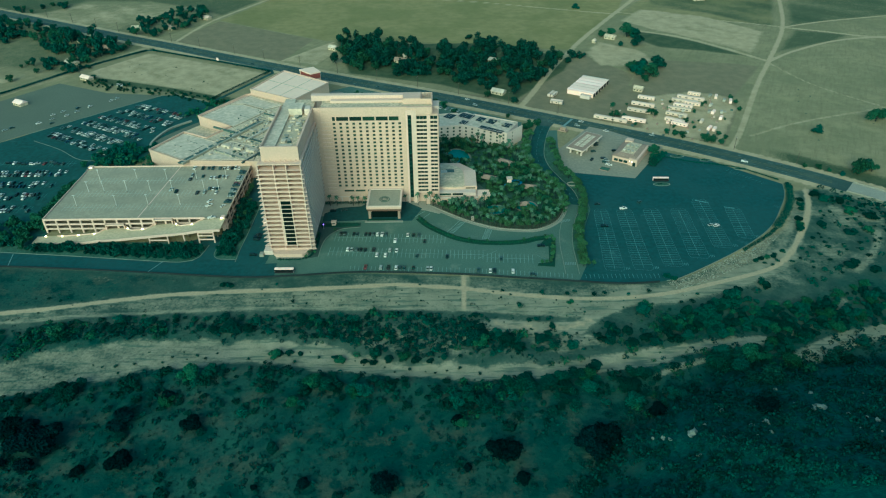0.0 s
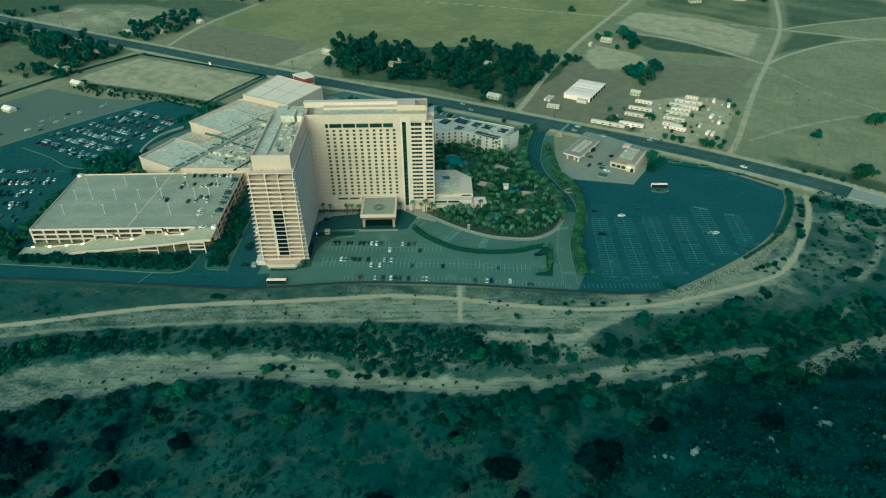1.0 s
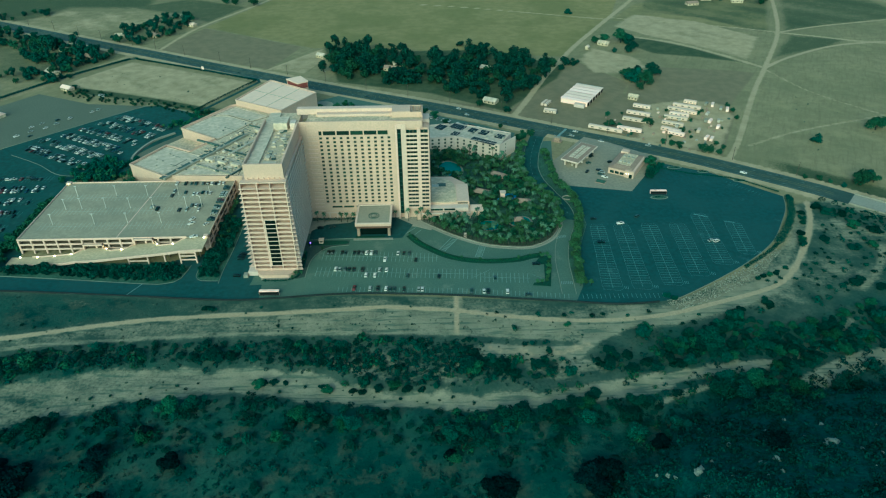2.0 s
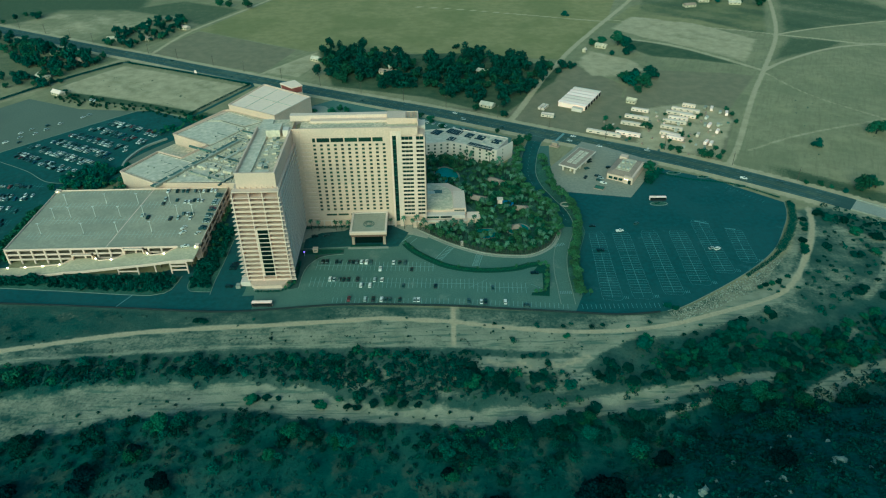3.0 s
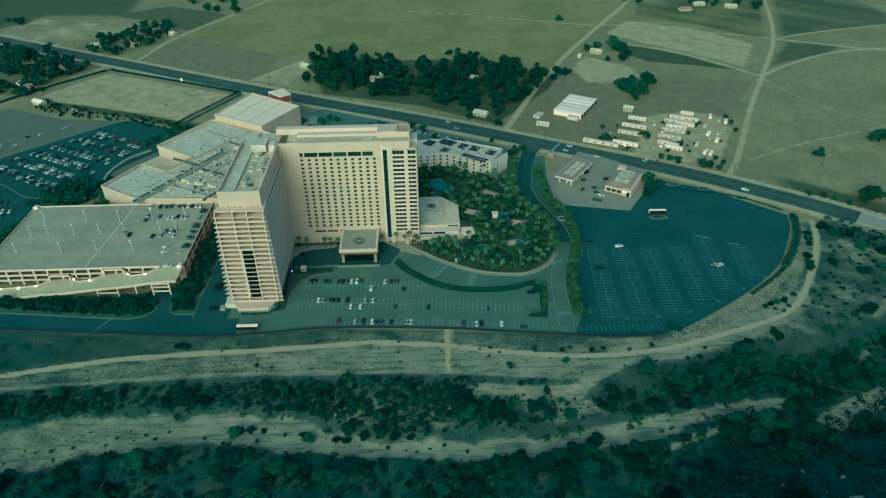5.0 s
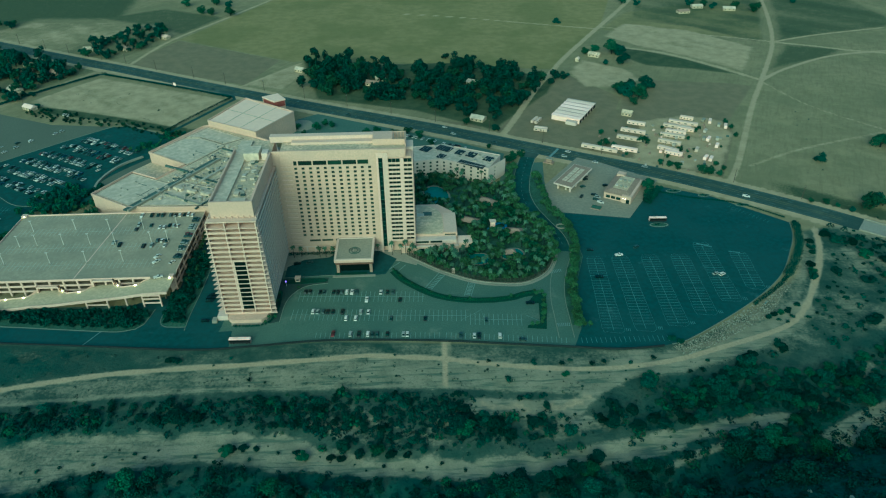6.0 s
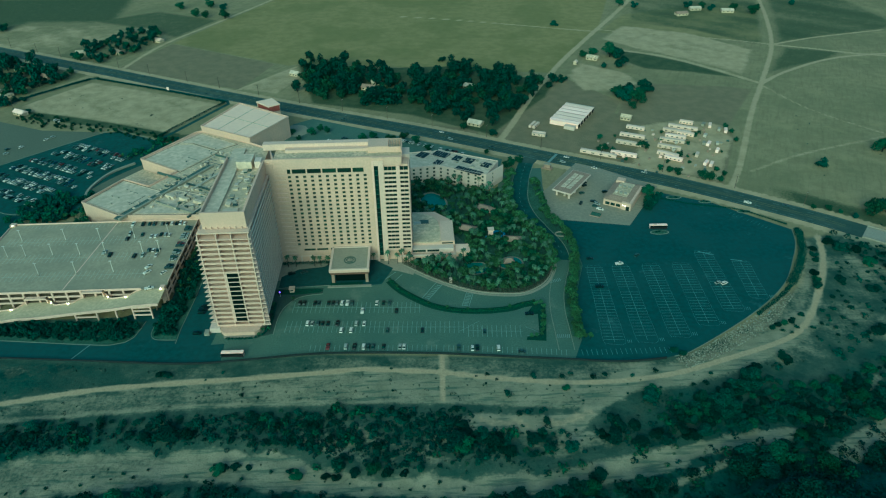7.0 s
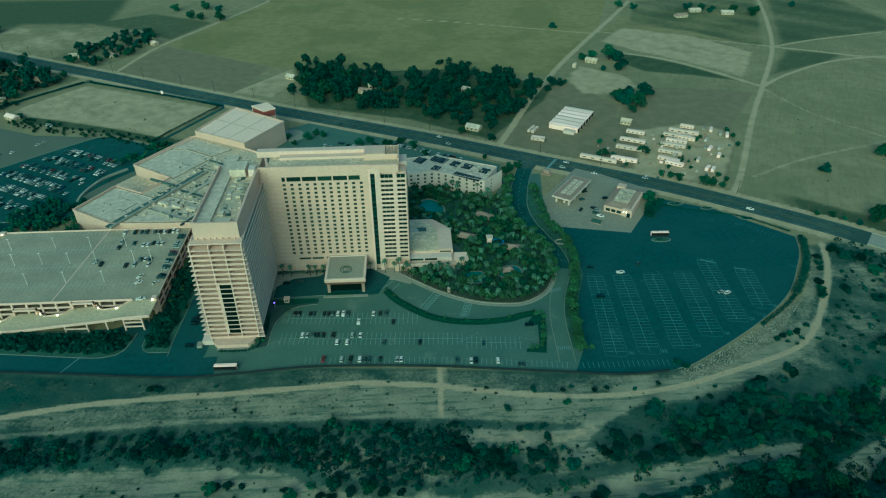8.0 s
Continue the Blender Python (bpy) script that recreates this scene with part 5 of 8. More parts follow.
for (p0, p1, z) in PORTALS:
    for a, b in ((GX0, p0), (p1, GX1)):
        partw("beam", cube(a, b, GY0 - 0.1, GY0 + 0.3, z - 0.7, z + 0.55), M_TRIM, garage)
    partw("beam", cube(GX1 - 0.3, GX1 + 0.1, GY0, GY1, z - 0.7, z + 0.55), M_TRIM, garage)
    partw("beam", cube(GX0 - 0.1, GX0 + 0.3, GY0, GY1, z - 0.7, z + 0.55), M_TRIM, garage)
for i in range(16):
    x = GX0 + 8.43 * i
    partw("column", cube(x, x + 1.1, GY0 - 0.2, GY0 + 0.8, 0, 10.2), M_TRIM, garage)
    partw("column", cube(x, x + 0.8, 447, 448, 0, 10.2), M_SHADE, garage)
for i in range(9):
    y = GY0 + 9.8 * i
    partw("column", cube(GX1 - 0.9, GX1 + 0.2, y, y + 1.0, 0, 10.2), M_TRIM, garage)
    partw("column", cube(GX0 - 0.2, GX0 + 0.9, y, y + 1.0, 0, 10.2), M_TRIM, garage)
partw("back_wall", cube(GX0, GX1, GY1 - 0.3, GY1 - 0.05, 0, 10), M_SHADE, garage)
partw("corner_wall", cube(-153.6, -150.8, 407.0, 410.0, 0, 12.0), M_TRIM, garage, "pale corner wall")
partw("corner_wall", cube(-278.4, -274.6, 485.5, 488.6, 0, 11.9), M_TRIM, garage)
for a in ((-153.4, -152.6, 406.7, 407.0, 11.0, 11.5), (-276.8, -276.2, 485.2, 485.5, 11.2, 11.5)):
    partw("roof_lamp", cube(*a), M_LAMP, garage, "lit corner lamp")
partw("expansion_joint", prism(bmesh.new(), [(-212.5, 408.5), (-211.8, 408.5), (-205.6, 487.5), (-206.3, 487.5)], 10.6, 10.63), M_TRIM, garage)
# pale concrete, its colour warmed for the glow of the ramp lamps
M_RAMP = material("lamplit_ramp_concrete", (0.6, 0.475, 0.275), 0.9, 0.15, 0.6, 0.06, 0.05)
# ramp along the front, rising from west to east; between the portals its inner edge swings away from the wall
RX = [-282, -262, -245, -234, -221, -200, -187, -177, -166, -155, -150.5]
RZ = [0.12, 0.3, 1.6, 3.1, 3.7, 5.9, 7.1, 8.1, 9.7, 10.55, 10.6]


def ramp_z(x):
    return float(np.interp(x, RX, RZ))


def ramp_inner(x):
    near = min([max(p0 - x, x - p1, 0) for p0, p1, _ in PORTALS] + [max(-166.5 - x, 0)])
    t = min(near / 6.5, 1.0)
    return 407.9 - 4.6 * (0.5 - 0.5 * math.cos(math.pi * t))


def ramp_outer(x):
    return 392.6 + max(0.0, (-250 - x) * 0.06)


def ramp_band(x0, x1, edge0, edge1, lo, hi, step=1.0):
    """A band that follows the ramp between two plan edges; lo and hi are heights over its surface."""
    bm, rows, n = bmesh.new(), [], max(2, int((x1 - x0) / step))
    for k in range(n + 1):
        x = x0 + (x1 - x0) * k / n
        z, h = ramp_z(x), hi(x) if callable(hi) else hi
        rows.append([bm.verts.new(p) for p in ((x, edge0(x), z + lo), (x, edge1(x), z + lo), (x, edge1(x), z + h), (x, edge0(x), z + h))])
    for p, q in zip(rows, rows[1:]):
        for i in range(4):
            bm.faces.new((p[i], p[(i + 1) % 4], q[(i + 1) % 4], q[i]))
    bm.faces.new(rows[0]), bm.faces.new(rows[-1][::-1])
    return bm


def swoop(x):
    """Height of the inner parapet, which curls up to the portals."""
    d = min([abs(x - p) for p0, p1, _ in PORTALS for p in (p0, p1)])
    return 0.75 + 2.0 * math.exp(-d / 1.6)


partw("ramp_deck", ramp_band(-282, -150.5, ramp_outer, ramp_inner, -0.6, 0.0), M_RAMP, garage, "sloping concrete ramp")
partw("ramp_parapet", ramp_band(-276, -150.5, lambda x: ramp_outer(x) - 0.4, ramp_outer, -1.1, 0.75), M_TRIM, garage, "pale outer ramp parapet")
for x0, x1 in ((-268.0, PORTALS[0][0] - 0.6), (PORTALS[0][1] + 1.2, PORTALS[1][0] - 0.6), (PORTALS[1][1] + 1.2, -166.0)):
    partw("ramp_parapet", ramp_band(x0, x1, lambda x: ramp_inner(x) - 0.35, ramp_inner, -0.8, swoop, 0.5), M_TRIM, garage, "curving inner ramp parapet")
for p0, p1, z in PORTALS:
    for x in (p0 - 0.4, p1 - 0.3):
        partw("entry_portal", cube(x, x + 0.7, 406.2, 408.0, z - 0.4, z + 4.0), M_TRIM, garage)
    partw("entry_lintel", cube(p0 - 0.4, p1 + 0.4, 406.0, 408.1, z + 2.9, z + 4.0), M_TRIM, garage)
for x in (-200.2, -187.6, -176.4, -166.4, -156.0):
    partw("ramp_pier", cube(x, x + 0.8, 392.6, 393.6, 0, ramp_z(x) - 0.6), M_TRIM, garage)
    # inner piers are darkened in colour for the shade under the ramp
    partw("ramp_pier", cube(x, x + 0.8, 400.4, 401.2, 0, ramp_z(x) - 0.6), M_SHADE, garage)
for x0, x1, z in ((-200, -187, 2.3), (-166, -155.2, 2.6), (-166, -155.2, 5.6), (-166, -155.2, 8.0)):
    partw("ramp_rail", cube(x0, x1, 392.5, 393.0, z, z + 0.9), M_TRIM, garage)
for x in (-276, -264.6, -253, -241.8, -219, -207.5, -184.2, -172.7):
    y = ramp_inner(x) - 0.35
    partw("wall_lamp", cube(x - 0.5, x + 0.5, y - 0.3, y - 0.02, ramp_z(x) + 0.2, ramp_z(x) + 0.62), M_LAMP, garage, "lit lamp on the ramp parapet")
marks = bmesh.new()
for y in (425, 445, 465):
    stall_rows(marks, (-270, y), (-165, y - 0.6), 4.8, z=10.6, w=0.12)
stall_rows(marks, (-268, 482.4), (-156, 482.4), 4.6, False, z=10.6, w=0.12)
partw("deck_marking", marks, material("deck_paint", (0.52, 0.5, 0.36), 0.8, 0.2), garage, "faint white stall marking")

# ---- the low guest block with solar panels ----
block = thing("guest_block", 32, 556, 0, 0, "low cream guest block with rooftop solar panels", "hotel")
A0, A1, B1 = (-24, 548), (18.5, 554.6), (55, 536)


def low_wing(p, q, deep):
    p, q = Vector(p), Vector(q)
    L, deg = (q - p).length, math.degrees(math.atan2(q.y - p.y, q.x - p.x))
    n = int(L / 5.2)
    ops = []
    for i in range(n):
        for r in range(4):
            u = (i + 0.5) * L / n - 0.8
            ops.append((u, u + 1.7, 1.4 + 3.1 * r, 3.1 + 3.1 * r))
    m = facade(block, tuple(p), deg, L, 0, 14.2, ops, depth=0.4, mat=M_STUCCO_PALE, mullions=1)
    body = bmesh.new()
    box(body, 0, L, 0.5, deep, 0, 13.4)
    bmesh.ops.transform(body, matrix=m, verts=body.verts)
    partw("body", body, M_STUCCO_PALE, block)
    deck = bmesh.new()
    box(deck, 0.3, L - 0.3, 0.6, deep - 0.3, 13.4, 13.6)
    bmesh.ops.transform(deck, matrix=m, verts=deck.verts)
    top = partw("roof", deck, M_ROOF_PALE, block)
    edge = bmesh.new()
    for a in ((0, L, deep - 0.3, deep), (0, 0.3, 0.6, deep), (L - 0.3, L, 0.6, deep)):
        box(edge, *a, 13.4, 14.2)
    bmesh.ops.transform(edge, matrix=m, verts=edge.verts)
    partw("parapet", edge, M_STUCCO_PALE, block)
    return m, L, top


mA, LA, topA = low_wing(A0, A1, 27)
mB, LB, topB = low_wing(A1, B1, 26)
partw("body", prism(bmesh.new(), [(18.4, 555.4), (14.4, 581.2), (22.5, 584.5), (30.2, 577.6)], 0, 13.5), M_STUCCO_PALE, block)
partw("roof", prism(bmesh.new(), [(18.4, 555.6), (14.5, 581.0), (22.5, 584.2), (30.0, 577.4)], 13.5, 13.62), M_ROOF_PALE, block)
facade(block, B1, math.degrees(math.atan2(16, 15)), 22, 0, 14.2, [(8, 9.6, 1.4 + 3.1 * r, 3.1 + 3.1 * r) for r in range(4)], mat=M_STUCCO_PALE)
for u, v, w, d, top in ((7.4, 574.0, 8.0, 9.5, topA), (22.4, 574.0, 13.0, 9.0, topA), (19.4, 559.8, 6.0, 7.5, topB), (34.8, 566.0, 6.5, 8.5, topB), (43.8, 561.0, 7.5, 8.5, topB), (42.4, 544.0, 22.5, 6.0, topB), (56.6, 552.6, 7.0, 8.0, topB)):
    array = partw("solar_panel", cube(-w / 2, w / 2, -d / 2, d / 2, 0, 0.25), M_SOLAR, top, "near-black solar array")
    array.matrix_basis = pose(u, v, 13.9, 0, 0, HWDEG - 4)
    for k in range(1, int(w / 2.2)):
        rack = partw("panel_rack", cube(-0.06, 0.06, -d / 2, d / 2, 0.25, 0.31), M_DUCT, top)
        rack.matrix_basis = pose(u, v, 13.9, 0, 0, HWDEG - 4) @ pose(-w / 2 + 2.2 * k, 0, 0)
random.seed(3)
for i in range(12):
    bm = bmesh.new()
    u, v = random.uniform(2, LB - 3), random.uniform(7, 21)
    box(bm, u, u + 1.6, v, v + 1.6, 13.6, 14.6)
    bmesh.ops.transform(bm, matrix=mB, verts=bm.verts)
    partw("roof_unit", bm, M_DUCT, topB)

# ---- petrol station ----
fuel = thing("fuel_canopy", 122, 529, 0.11, 0, "flat petrol station canopy with skylights", "canopy")
mF = pose(104.4, 525.0, 0, 0, 0, 54.2)
for name, boxes, mt, lab in (("roof_slab", [(0, 38, -15.4, 0, 4.9, 6.0)], M_STUCCO_PALE, ""), ("roof_covering", [(0.5, 37.5, -14.9, -0.5, 6.0, 6.1)], M_TILE, "brown roof covering"),
                             ("skylight", [(7 + 4.4 * i, 10.4 + 4.4 * i, -11.6, -8.2, 6.1, 6.35) for i in range(6)] + [(7 + 4.4 * i, 10.4 + 4.4 * i, -7.2, -3.8, 6.1, 6.35) for i in range(6)], M_ROOF_PALE, "pale rooftop panels")):
    for b in (boxes if name == "skylight" else boxes[:1]):
        bm = box(bmesh.new(), *b)
        bmesh.ops.transform(bm, matrix=mF, verts=bm.verts)
        partw(name, bm, mt, fuel, lab)
for i in range(4):
    for v in (-13.4, -3.4):
        bm = box(bmesh.new(), 2.4 + 10.6 * i, 3.9 + 10.6 * i, v, v + 1.2, 0.1, 4.9)
        bmesh.ops.transform(bm, matrix=mF, verts=bm.verts)
        partw("pier", bm, M_STUCCO_PALE, fuel)
    bm = box(bmesh.new(), 4.2 + 8.6 * i, 5.2 + 8.6 * i, -9.4, -7.8, 0.1, 1.9)
    bmesh.ops.transform(bm, matrix=mF, verts=bm.verts)
    partw("pump", bm, M_DUCT, fuel)
for i in range(3):
    bm = box(bmesh.new(), 4 + 10 * i, 5.2 + 10 * i, -8.6, -7.6, 4.78, 4.9)
    bmesh.ops.transform(bm, matrix=mF, verts=bm.verts)
    partw("soffit_lamp", bm, M_LAMP, fuel)
shop = thing("station_shop", 157, 512, 0.11, 0, "cream petrol station shop with hipped tile roof", "shop")
mH = pose(140.2, 510.0, 0, 0, 0, -31.5)
SH = [(0, 0), (20, 0), (20, 32), (0, 32)]


def shop_part(name, bm, mt, label=""):
    bmesh.ops.transform(bm, matrix=mH, verts=bm.verts)
    return partw(name, bm, mt, shop, label)


# the warmer stucco also puts the pinkish lamp glow into the wall colour
shop_part("wall", cube(0, 20, 0, 32, 0, 5.4), M_STUCCO)
bm = bmesh.new()
lo, hi = [bm.verts.new((10 + (x - 10) * 1.05, 16 + (y - 16) * 1.05, 5.4)) for x, y in SH], [bm.verts.new((10 + (x - 10) * 0.6, 16 + (y - 16) * 0.7, 7.0)) for x, y in SH]
for i in range(4):
    bm.faces.new((lo[i], lo[(i + 1) % 4], hi[(i + 1) % 4], hi[i]))
bm.faces.new(hi), bm.faces.new(lo[::-1])
shop_part("roof", bm, M_TILE, "brown hipped roof")
shop_part("roof_well", cube(4.6, 15.4, 6, 28, 7.0, 7.2), M_ROOF)
for i in range(6):
    shop_part("roof_unit", cube(5.4 + 3.4 * (i % 3), 7.2 + 3.4 * (i % 3), 9 + 10 * (i // 3), 11 + 10 * (i // 3), 7.2, 8.3), M_DUCT)
shop_part("front_block", cube(13.8, 20.9, -1.1, 30.6, 0, 5.9), M_STUCCO)
shop_part("entry_tower", cube(1, 7, 27, 32.6, 0, 8.2), M_STUCCO)
shop_part("doorway", cube(17.4, 19.8, -1.22, -1.08, 0, 3.4), M_GLASS)
for u in (1.6, 5.6, 9.6):
    shop_part("window", cube(u, u + 3.2, -0.08, 0.1, 1.0, 3.2), M_GLASS)
for u in (14.8, 16.6):
    shop_part("shop_lamp", cube(u, u + 0.35, -1.4, -1.1, 3.6, 3.85), M_LAMP, "lit wall lamp")

# ---- storage shed, trailers, farm houses ----
shed = thing("storage_shed", 149, 675, 0, 0, "white ribbed metal storage shed", "shed")
mS = pose(126.3, 661.5, 0, 0, 0, -30.8)
bm = box(bmesh.new(), 0.4, 27.6, 0.4, 47.0, 0, 4.4)
bmesh.ops.transform(bm, matrix=mS, verts=bm.verts)
partw("wall", bm, M_WHITE_METAL, shed)
for i in range(6):
    bm = bmesh.new()
    y0, y1, ym = 7.9 * i, 7.9 * i + 7.6, 7.9 * i + 3.8
    v = [bm.verts.new(mS @ Vector(p)) for p in ((0, y0, 4.4), (28.2, y0, 4.4), (28.2, ym, 5.2), (0, ym, 5.2), (28.2, y1, 4.4), (0, y1, 4.4))]
    for f in ((0, 1, 2, 3), (3, 2, 4, 5), (0, 3, 5), (1, 4, 2), (0, 5, 4, 1)):
        bm.faces.new([v[k] for k in f])
    partw("roof_bay", bm, M_WHITE_METAL, shed)
# black panels on the closed wall stand in for the bays' inner shade
for i in range(6):
    bm = box(bmesh.new(), 27.55, 27.75, 7.9 * i + 1.2, 7.9 * i + 6.4, 0.2, 3.8)
    bmesh.ops.transform(bm, matrix=mS, verts=bm.verts)
    partw("door_bay", bm, M_RECESS, shed, "near-black panel standing in for the shade inside a bay")
bm = box(bmesh.new(), 16, 26, -5, 0.4, 0, 3.2)
bmesh.ops.transform(bm, matrix=mS, verts=bm.verts)
partw("lean_to", bm, M_STUCCO_PALE, shed)


def trailer(length, width, height, label, mat):
    ob = thing("trailer", 0, 0, 0, 0, label, "trailer", "trailers in the yard")
    bm = cube(-length / 2, length / 2, -width / 2, width / 2, 0.7, height)
    bmesh.ops.bevel(bm, geom=[e for e in bm.edges if abs(e.verts[0].co.z - e.verts[1].co.z) < 0.01 and e.verts[0].co.z > 1], offset=0.25, segments=1, affect="EDGES")
    part("body", bm, mat, ob)
    part("chassis", cube(-length / 2 + 0.3, length / 2 + 1.2, -0.5, 0.5, 0.4, 0.7), M_DUCT_DARK, ob)
    for x in (-length * 0.25, -length * 0.25 + 1.1):
        for y in (-width / 2 + 0.05, width / 2 - 0.35):
            part("wheel", tube(bmesh.new(), (x, y, 0.42), (x, y + 0.3, 0.42), 0.42, 0.42, 10), M_TYRE, ob)
    for i in range(max(2, int(length / 3))):
        x = -length / 2 + 1.0 + i * 2.8
        part("window", cube(x, x + 1.0, -width / 2 - 0.02, -width / 2 + 0.05, 1.6, 2.4), M_GLASS, ob)
    return ob


kinds = [trailer(12, 3.6, 3.6, "white mobile home trailer parked on dusty ground", M_WHITE_METAL), trailer(8, 2.6, 3.2, "white travel trailer parked on dusty ground", M_WHITE_METAL),
         trailer(12, 4.2, 3.4, "tan mobile home with a low roof", M_ROOF_TAN), trailer(7, 2.5, 2.9, "grey cargo trailer parked on dusty ground", M_DUCT)]
used = [False] * 4


def put_trailer(k, x, y, deg, s=1.0):
    m = pose(x, y, -0.04, 0, 0, deg) @ Matrix.Diagonal((s, 1, 1, 1))
    if used[k]:
        copy_thing(kinds[k], m)
    else:
        kinds[k].matrix_basis, used[k] = m, True


for x, y in ((202, 643), (194.4, 626), (187, 611), (177, 590)):
    put_trailer(0, x, y, HWDEG + 3, 1.35)
put_trailer(0, 156, 592.5, HWDEG + 2, 1.9)
for x, y, s in ((236, 633, 1.5), (245, 641, 1.6), (225.7, 614, 1.3), (219, 601, 1.2), (213, 587, 1.1), (216, 579, 0.9), (252, 652, 1.0), (232, 622, 1.1), (243, 627, 1.2)):
    put_trailer(random.choice((0, 0, 2)), x + random.uniform(-1, 1), y, HWDEG + random.uniform(-7, 7), s)
for x, y in ((266, 647), (271, 644), (276, 635), (281, 632), (259, 623), (252, 607), (255.5, 605.5), (263.5, 606), (258, 592), (238, 585), (240, 569.5), (243.5, 567), (229, 611), (222, 596)):
    put_trailer(random.choice((1, 1, 3)), x, y, HWDEG + 90 + random.uniform(-9, 9), random.uniform(0.75, 1.0))
for x, y, d in ((110, 657, 58), (113, 655, 58), (112, 634, HWDEG + 8), (113, 637.5, HWDEG + 8)):
    put_trailer(1, x, y, d, 1.5)


def house(x, y, deg, w, d, label, mat, roof):
    ob = thing("house", x, y, 0, deg, label, "house", "farm houses")
    part("wall", cube(-w / 2, w / 2, -d / 2, d / 2, 0, 3.0), mat, ob)
    bm = bmesh.new()
    v = [bm.verts.new(p) for p in ((-w / 2 - 0.5, -d / 2 - 0.5, 2.9), (w / 2 + 0.5, -d / 2 - 0.5, 2.9), (w / 2 + 0.5, d / 2 + 0.5, 2.9), (-w / 2 - 0.5, d / 2 + 0.5, 2.9), (-w / 2 - 0.5, 0, 5.2), (w / 2 + 0.5, 0, 5.2))]
    for f in ((0, 1, 5, 4), (2, 3, 4, 5), (0, 4, 3), (1, 2, 5), (3, 2, 1, 0)):
        bm.faces.new([v[k] for k in f])
    part("roof", bm, roof, ob)
    for i in range(3):
        u = -w / 2 + w * (i + 0.5) / 3
        part("window", cube(u - 0.7, u + 0.7, -d / 2 - 0.04, -d / 2 + 0.05, 1.0, 2.2), M_GLASS, ob)
    return ob


for x, y, deg, w, d, roof in ((-45, 764, -20, 14, 9, M_TILE), (-38, 778, 10, 10, 8, M_ROOF_PALE), (60, 760, -30, 11, 8, M_ROOF_PALE), (58, 664, -30, 13, 9, M_ROOF_PALE), (-381, 718, HWDEG, 13, 7, M_WHITE_METAL), (-420, 770, -40, 16, 10, M_ROOF_PALE),
                              (-417, 648, -30, 12, 8, M_WHITE_METAL), (-440, 850, -30, 15, 9, M_TILE), (-475, 880, 15, 15, 10, M_ROOF), (-400, 822, -30, 12, 8, M_TILE),
                              (-318, 950, -30, 14, 8, M_WHITE_METAL), (-352, 905, -30, 14, 9, M_TILE), (208, 842, -30, 13, 8, M_ROOF), (185, 826, 60, 4, 4, M_WHITE_METAL), (372, 1020, 10, 16, 10, M_TILE), (440, 1030, -10, 16, 10, M_ROOF_PALE),
                              (-560, 905, -30, 14, 9, M_ROOF), (200, 667, -30, 9, 7, M_ROOF), (-128, 812, -30, 10, 7, M_ROOF_PALE), (400, 1045, 0, 15, 9, M_ROOF_PALE), (-395, 905, 0, 12, 8, M_ROOF)):
    house(x, y, deg, w, d, "small single-storey house among trees", M_ROOF, roof)
# ---- plants ----

def leaf_cloud(centres, radii, count, size, flat=0.38, seed=1):
    """Vertices and faces of leaf clumps scattered through and over lobes: bent little cards, each an island."""
    r = np.random.default_rng(seed)
    centres, radii = np.asarray(centres, float), np.asarray(radii, float)
    wgt = (radii ** 2).sum(1)
    pick = r.choice(len(centres), count, p=wgt / wgt.sum())
    d = r.normal(size=(count, 3))
    d /= np.linalg.norm(d, axis=1, keepdims=True)
    d[:, 2] = np.abs(d[:, 2]) * np.where(r.random(count) < 0.8, 1, -0.6)
    depth = 1.05 - 0.5 * r.random(count) ** 1.3
    p = centres[pick] + d * radii[pick] * depth[:, None]
    nrm = d + 1.7 * flat * r.normal(size=(count, 3))
    nrm /= np.linalg.norm(nrm, axis=1, keepdims=True)
    a = np.cross(nrm, r.normal(size=(count, 3)))
    a /= np.linalg.norm(a, axis=1, keepdims=True)
    b = np.cross(nrm, a)
    s = size * (0.6 + 0.8 * r.random((count, 1)))
    bend = nrm * s * 0.35
    v = np.stack([p - a * s - bend, p - b * s * 0.7 + bend * 0.4, p + a * s - bend, p + b * s * 0.7 + bend * 0.4], 1).reshape(-1, 3)
    i = np.arange(count)[:, None] * 4
    f = np.concatenate([i + [0, 1, 3], i + [1, 2, 3]])
    return v, f


def cloud_mesh(name, v, f, mat):
    me = bpy.data.meshes.new(name)
    me.from_pydata(v.tolist(), [], f.tolist())
    me.materials.append(mat)
    return me


def tree_parts(seed, height, spread, leaves, mat, squat=0.75, trunk=0.3, skirt=1.15, leaf=0.128):
    r = random.Random(seed)
    base = height - spread * squat * 1.5
    bm = bmesh.new()
    fork = max(0.8, base * 0.75)
    tube(bm, (0, 0, -0.5), (0.1, 0.05, fork), trunk * 1.25, trunk, 7)
    cs, rs = [], []
    for k in range(r.randint(6, 9)):
        a, d = k * 2.4 + r.uniform(-0.4, 0.4), spread * r.uniform(0.15, 0.68)
        h = height - spread * squat * r.uniform(0.5, skirt)
        c = (d * math.cos(a), d * math.sin(a), h)
        rad = spread * r.uniform(0.36, 0.58)
        cs.append(c), rs.append((rad, rad, rad * squat))
        tube(bm, (0.1, 0.05, fork - 0.2), (c[0] * 0.8, c[1] * 0.8, c[2]), trunk * 0.55, trunk * 0.14, 5)
    v, f = leaf_cloud(cs, rs, int(leaves * 1.35), spread * leaf, seed=seed)
    return mesh_of("trunk", bm, M_BARK), cloud_mesh("crown", v, f, mat)


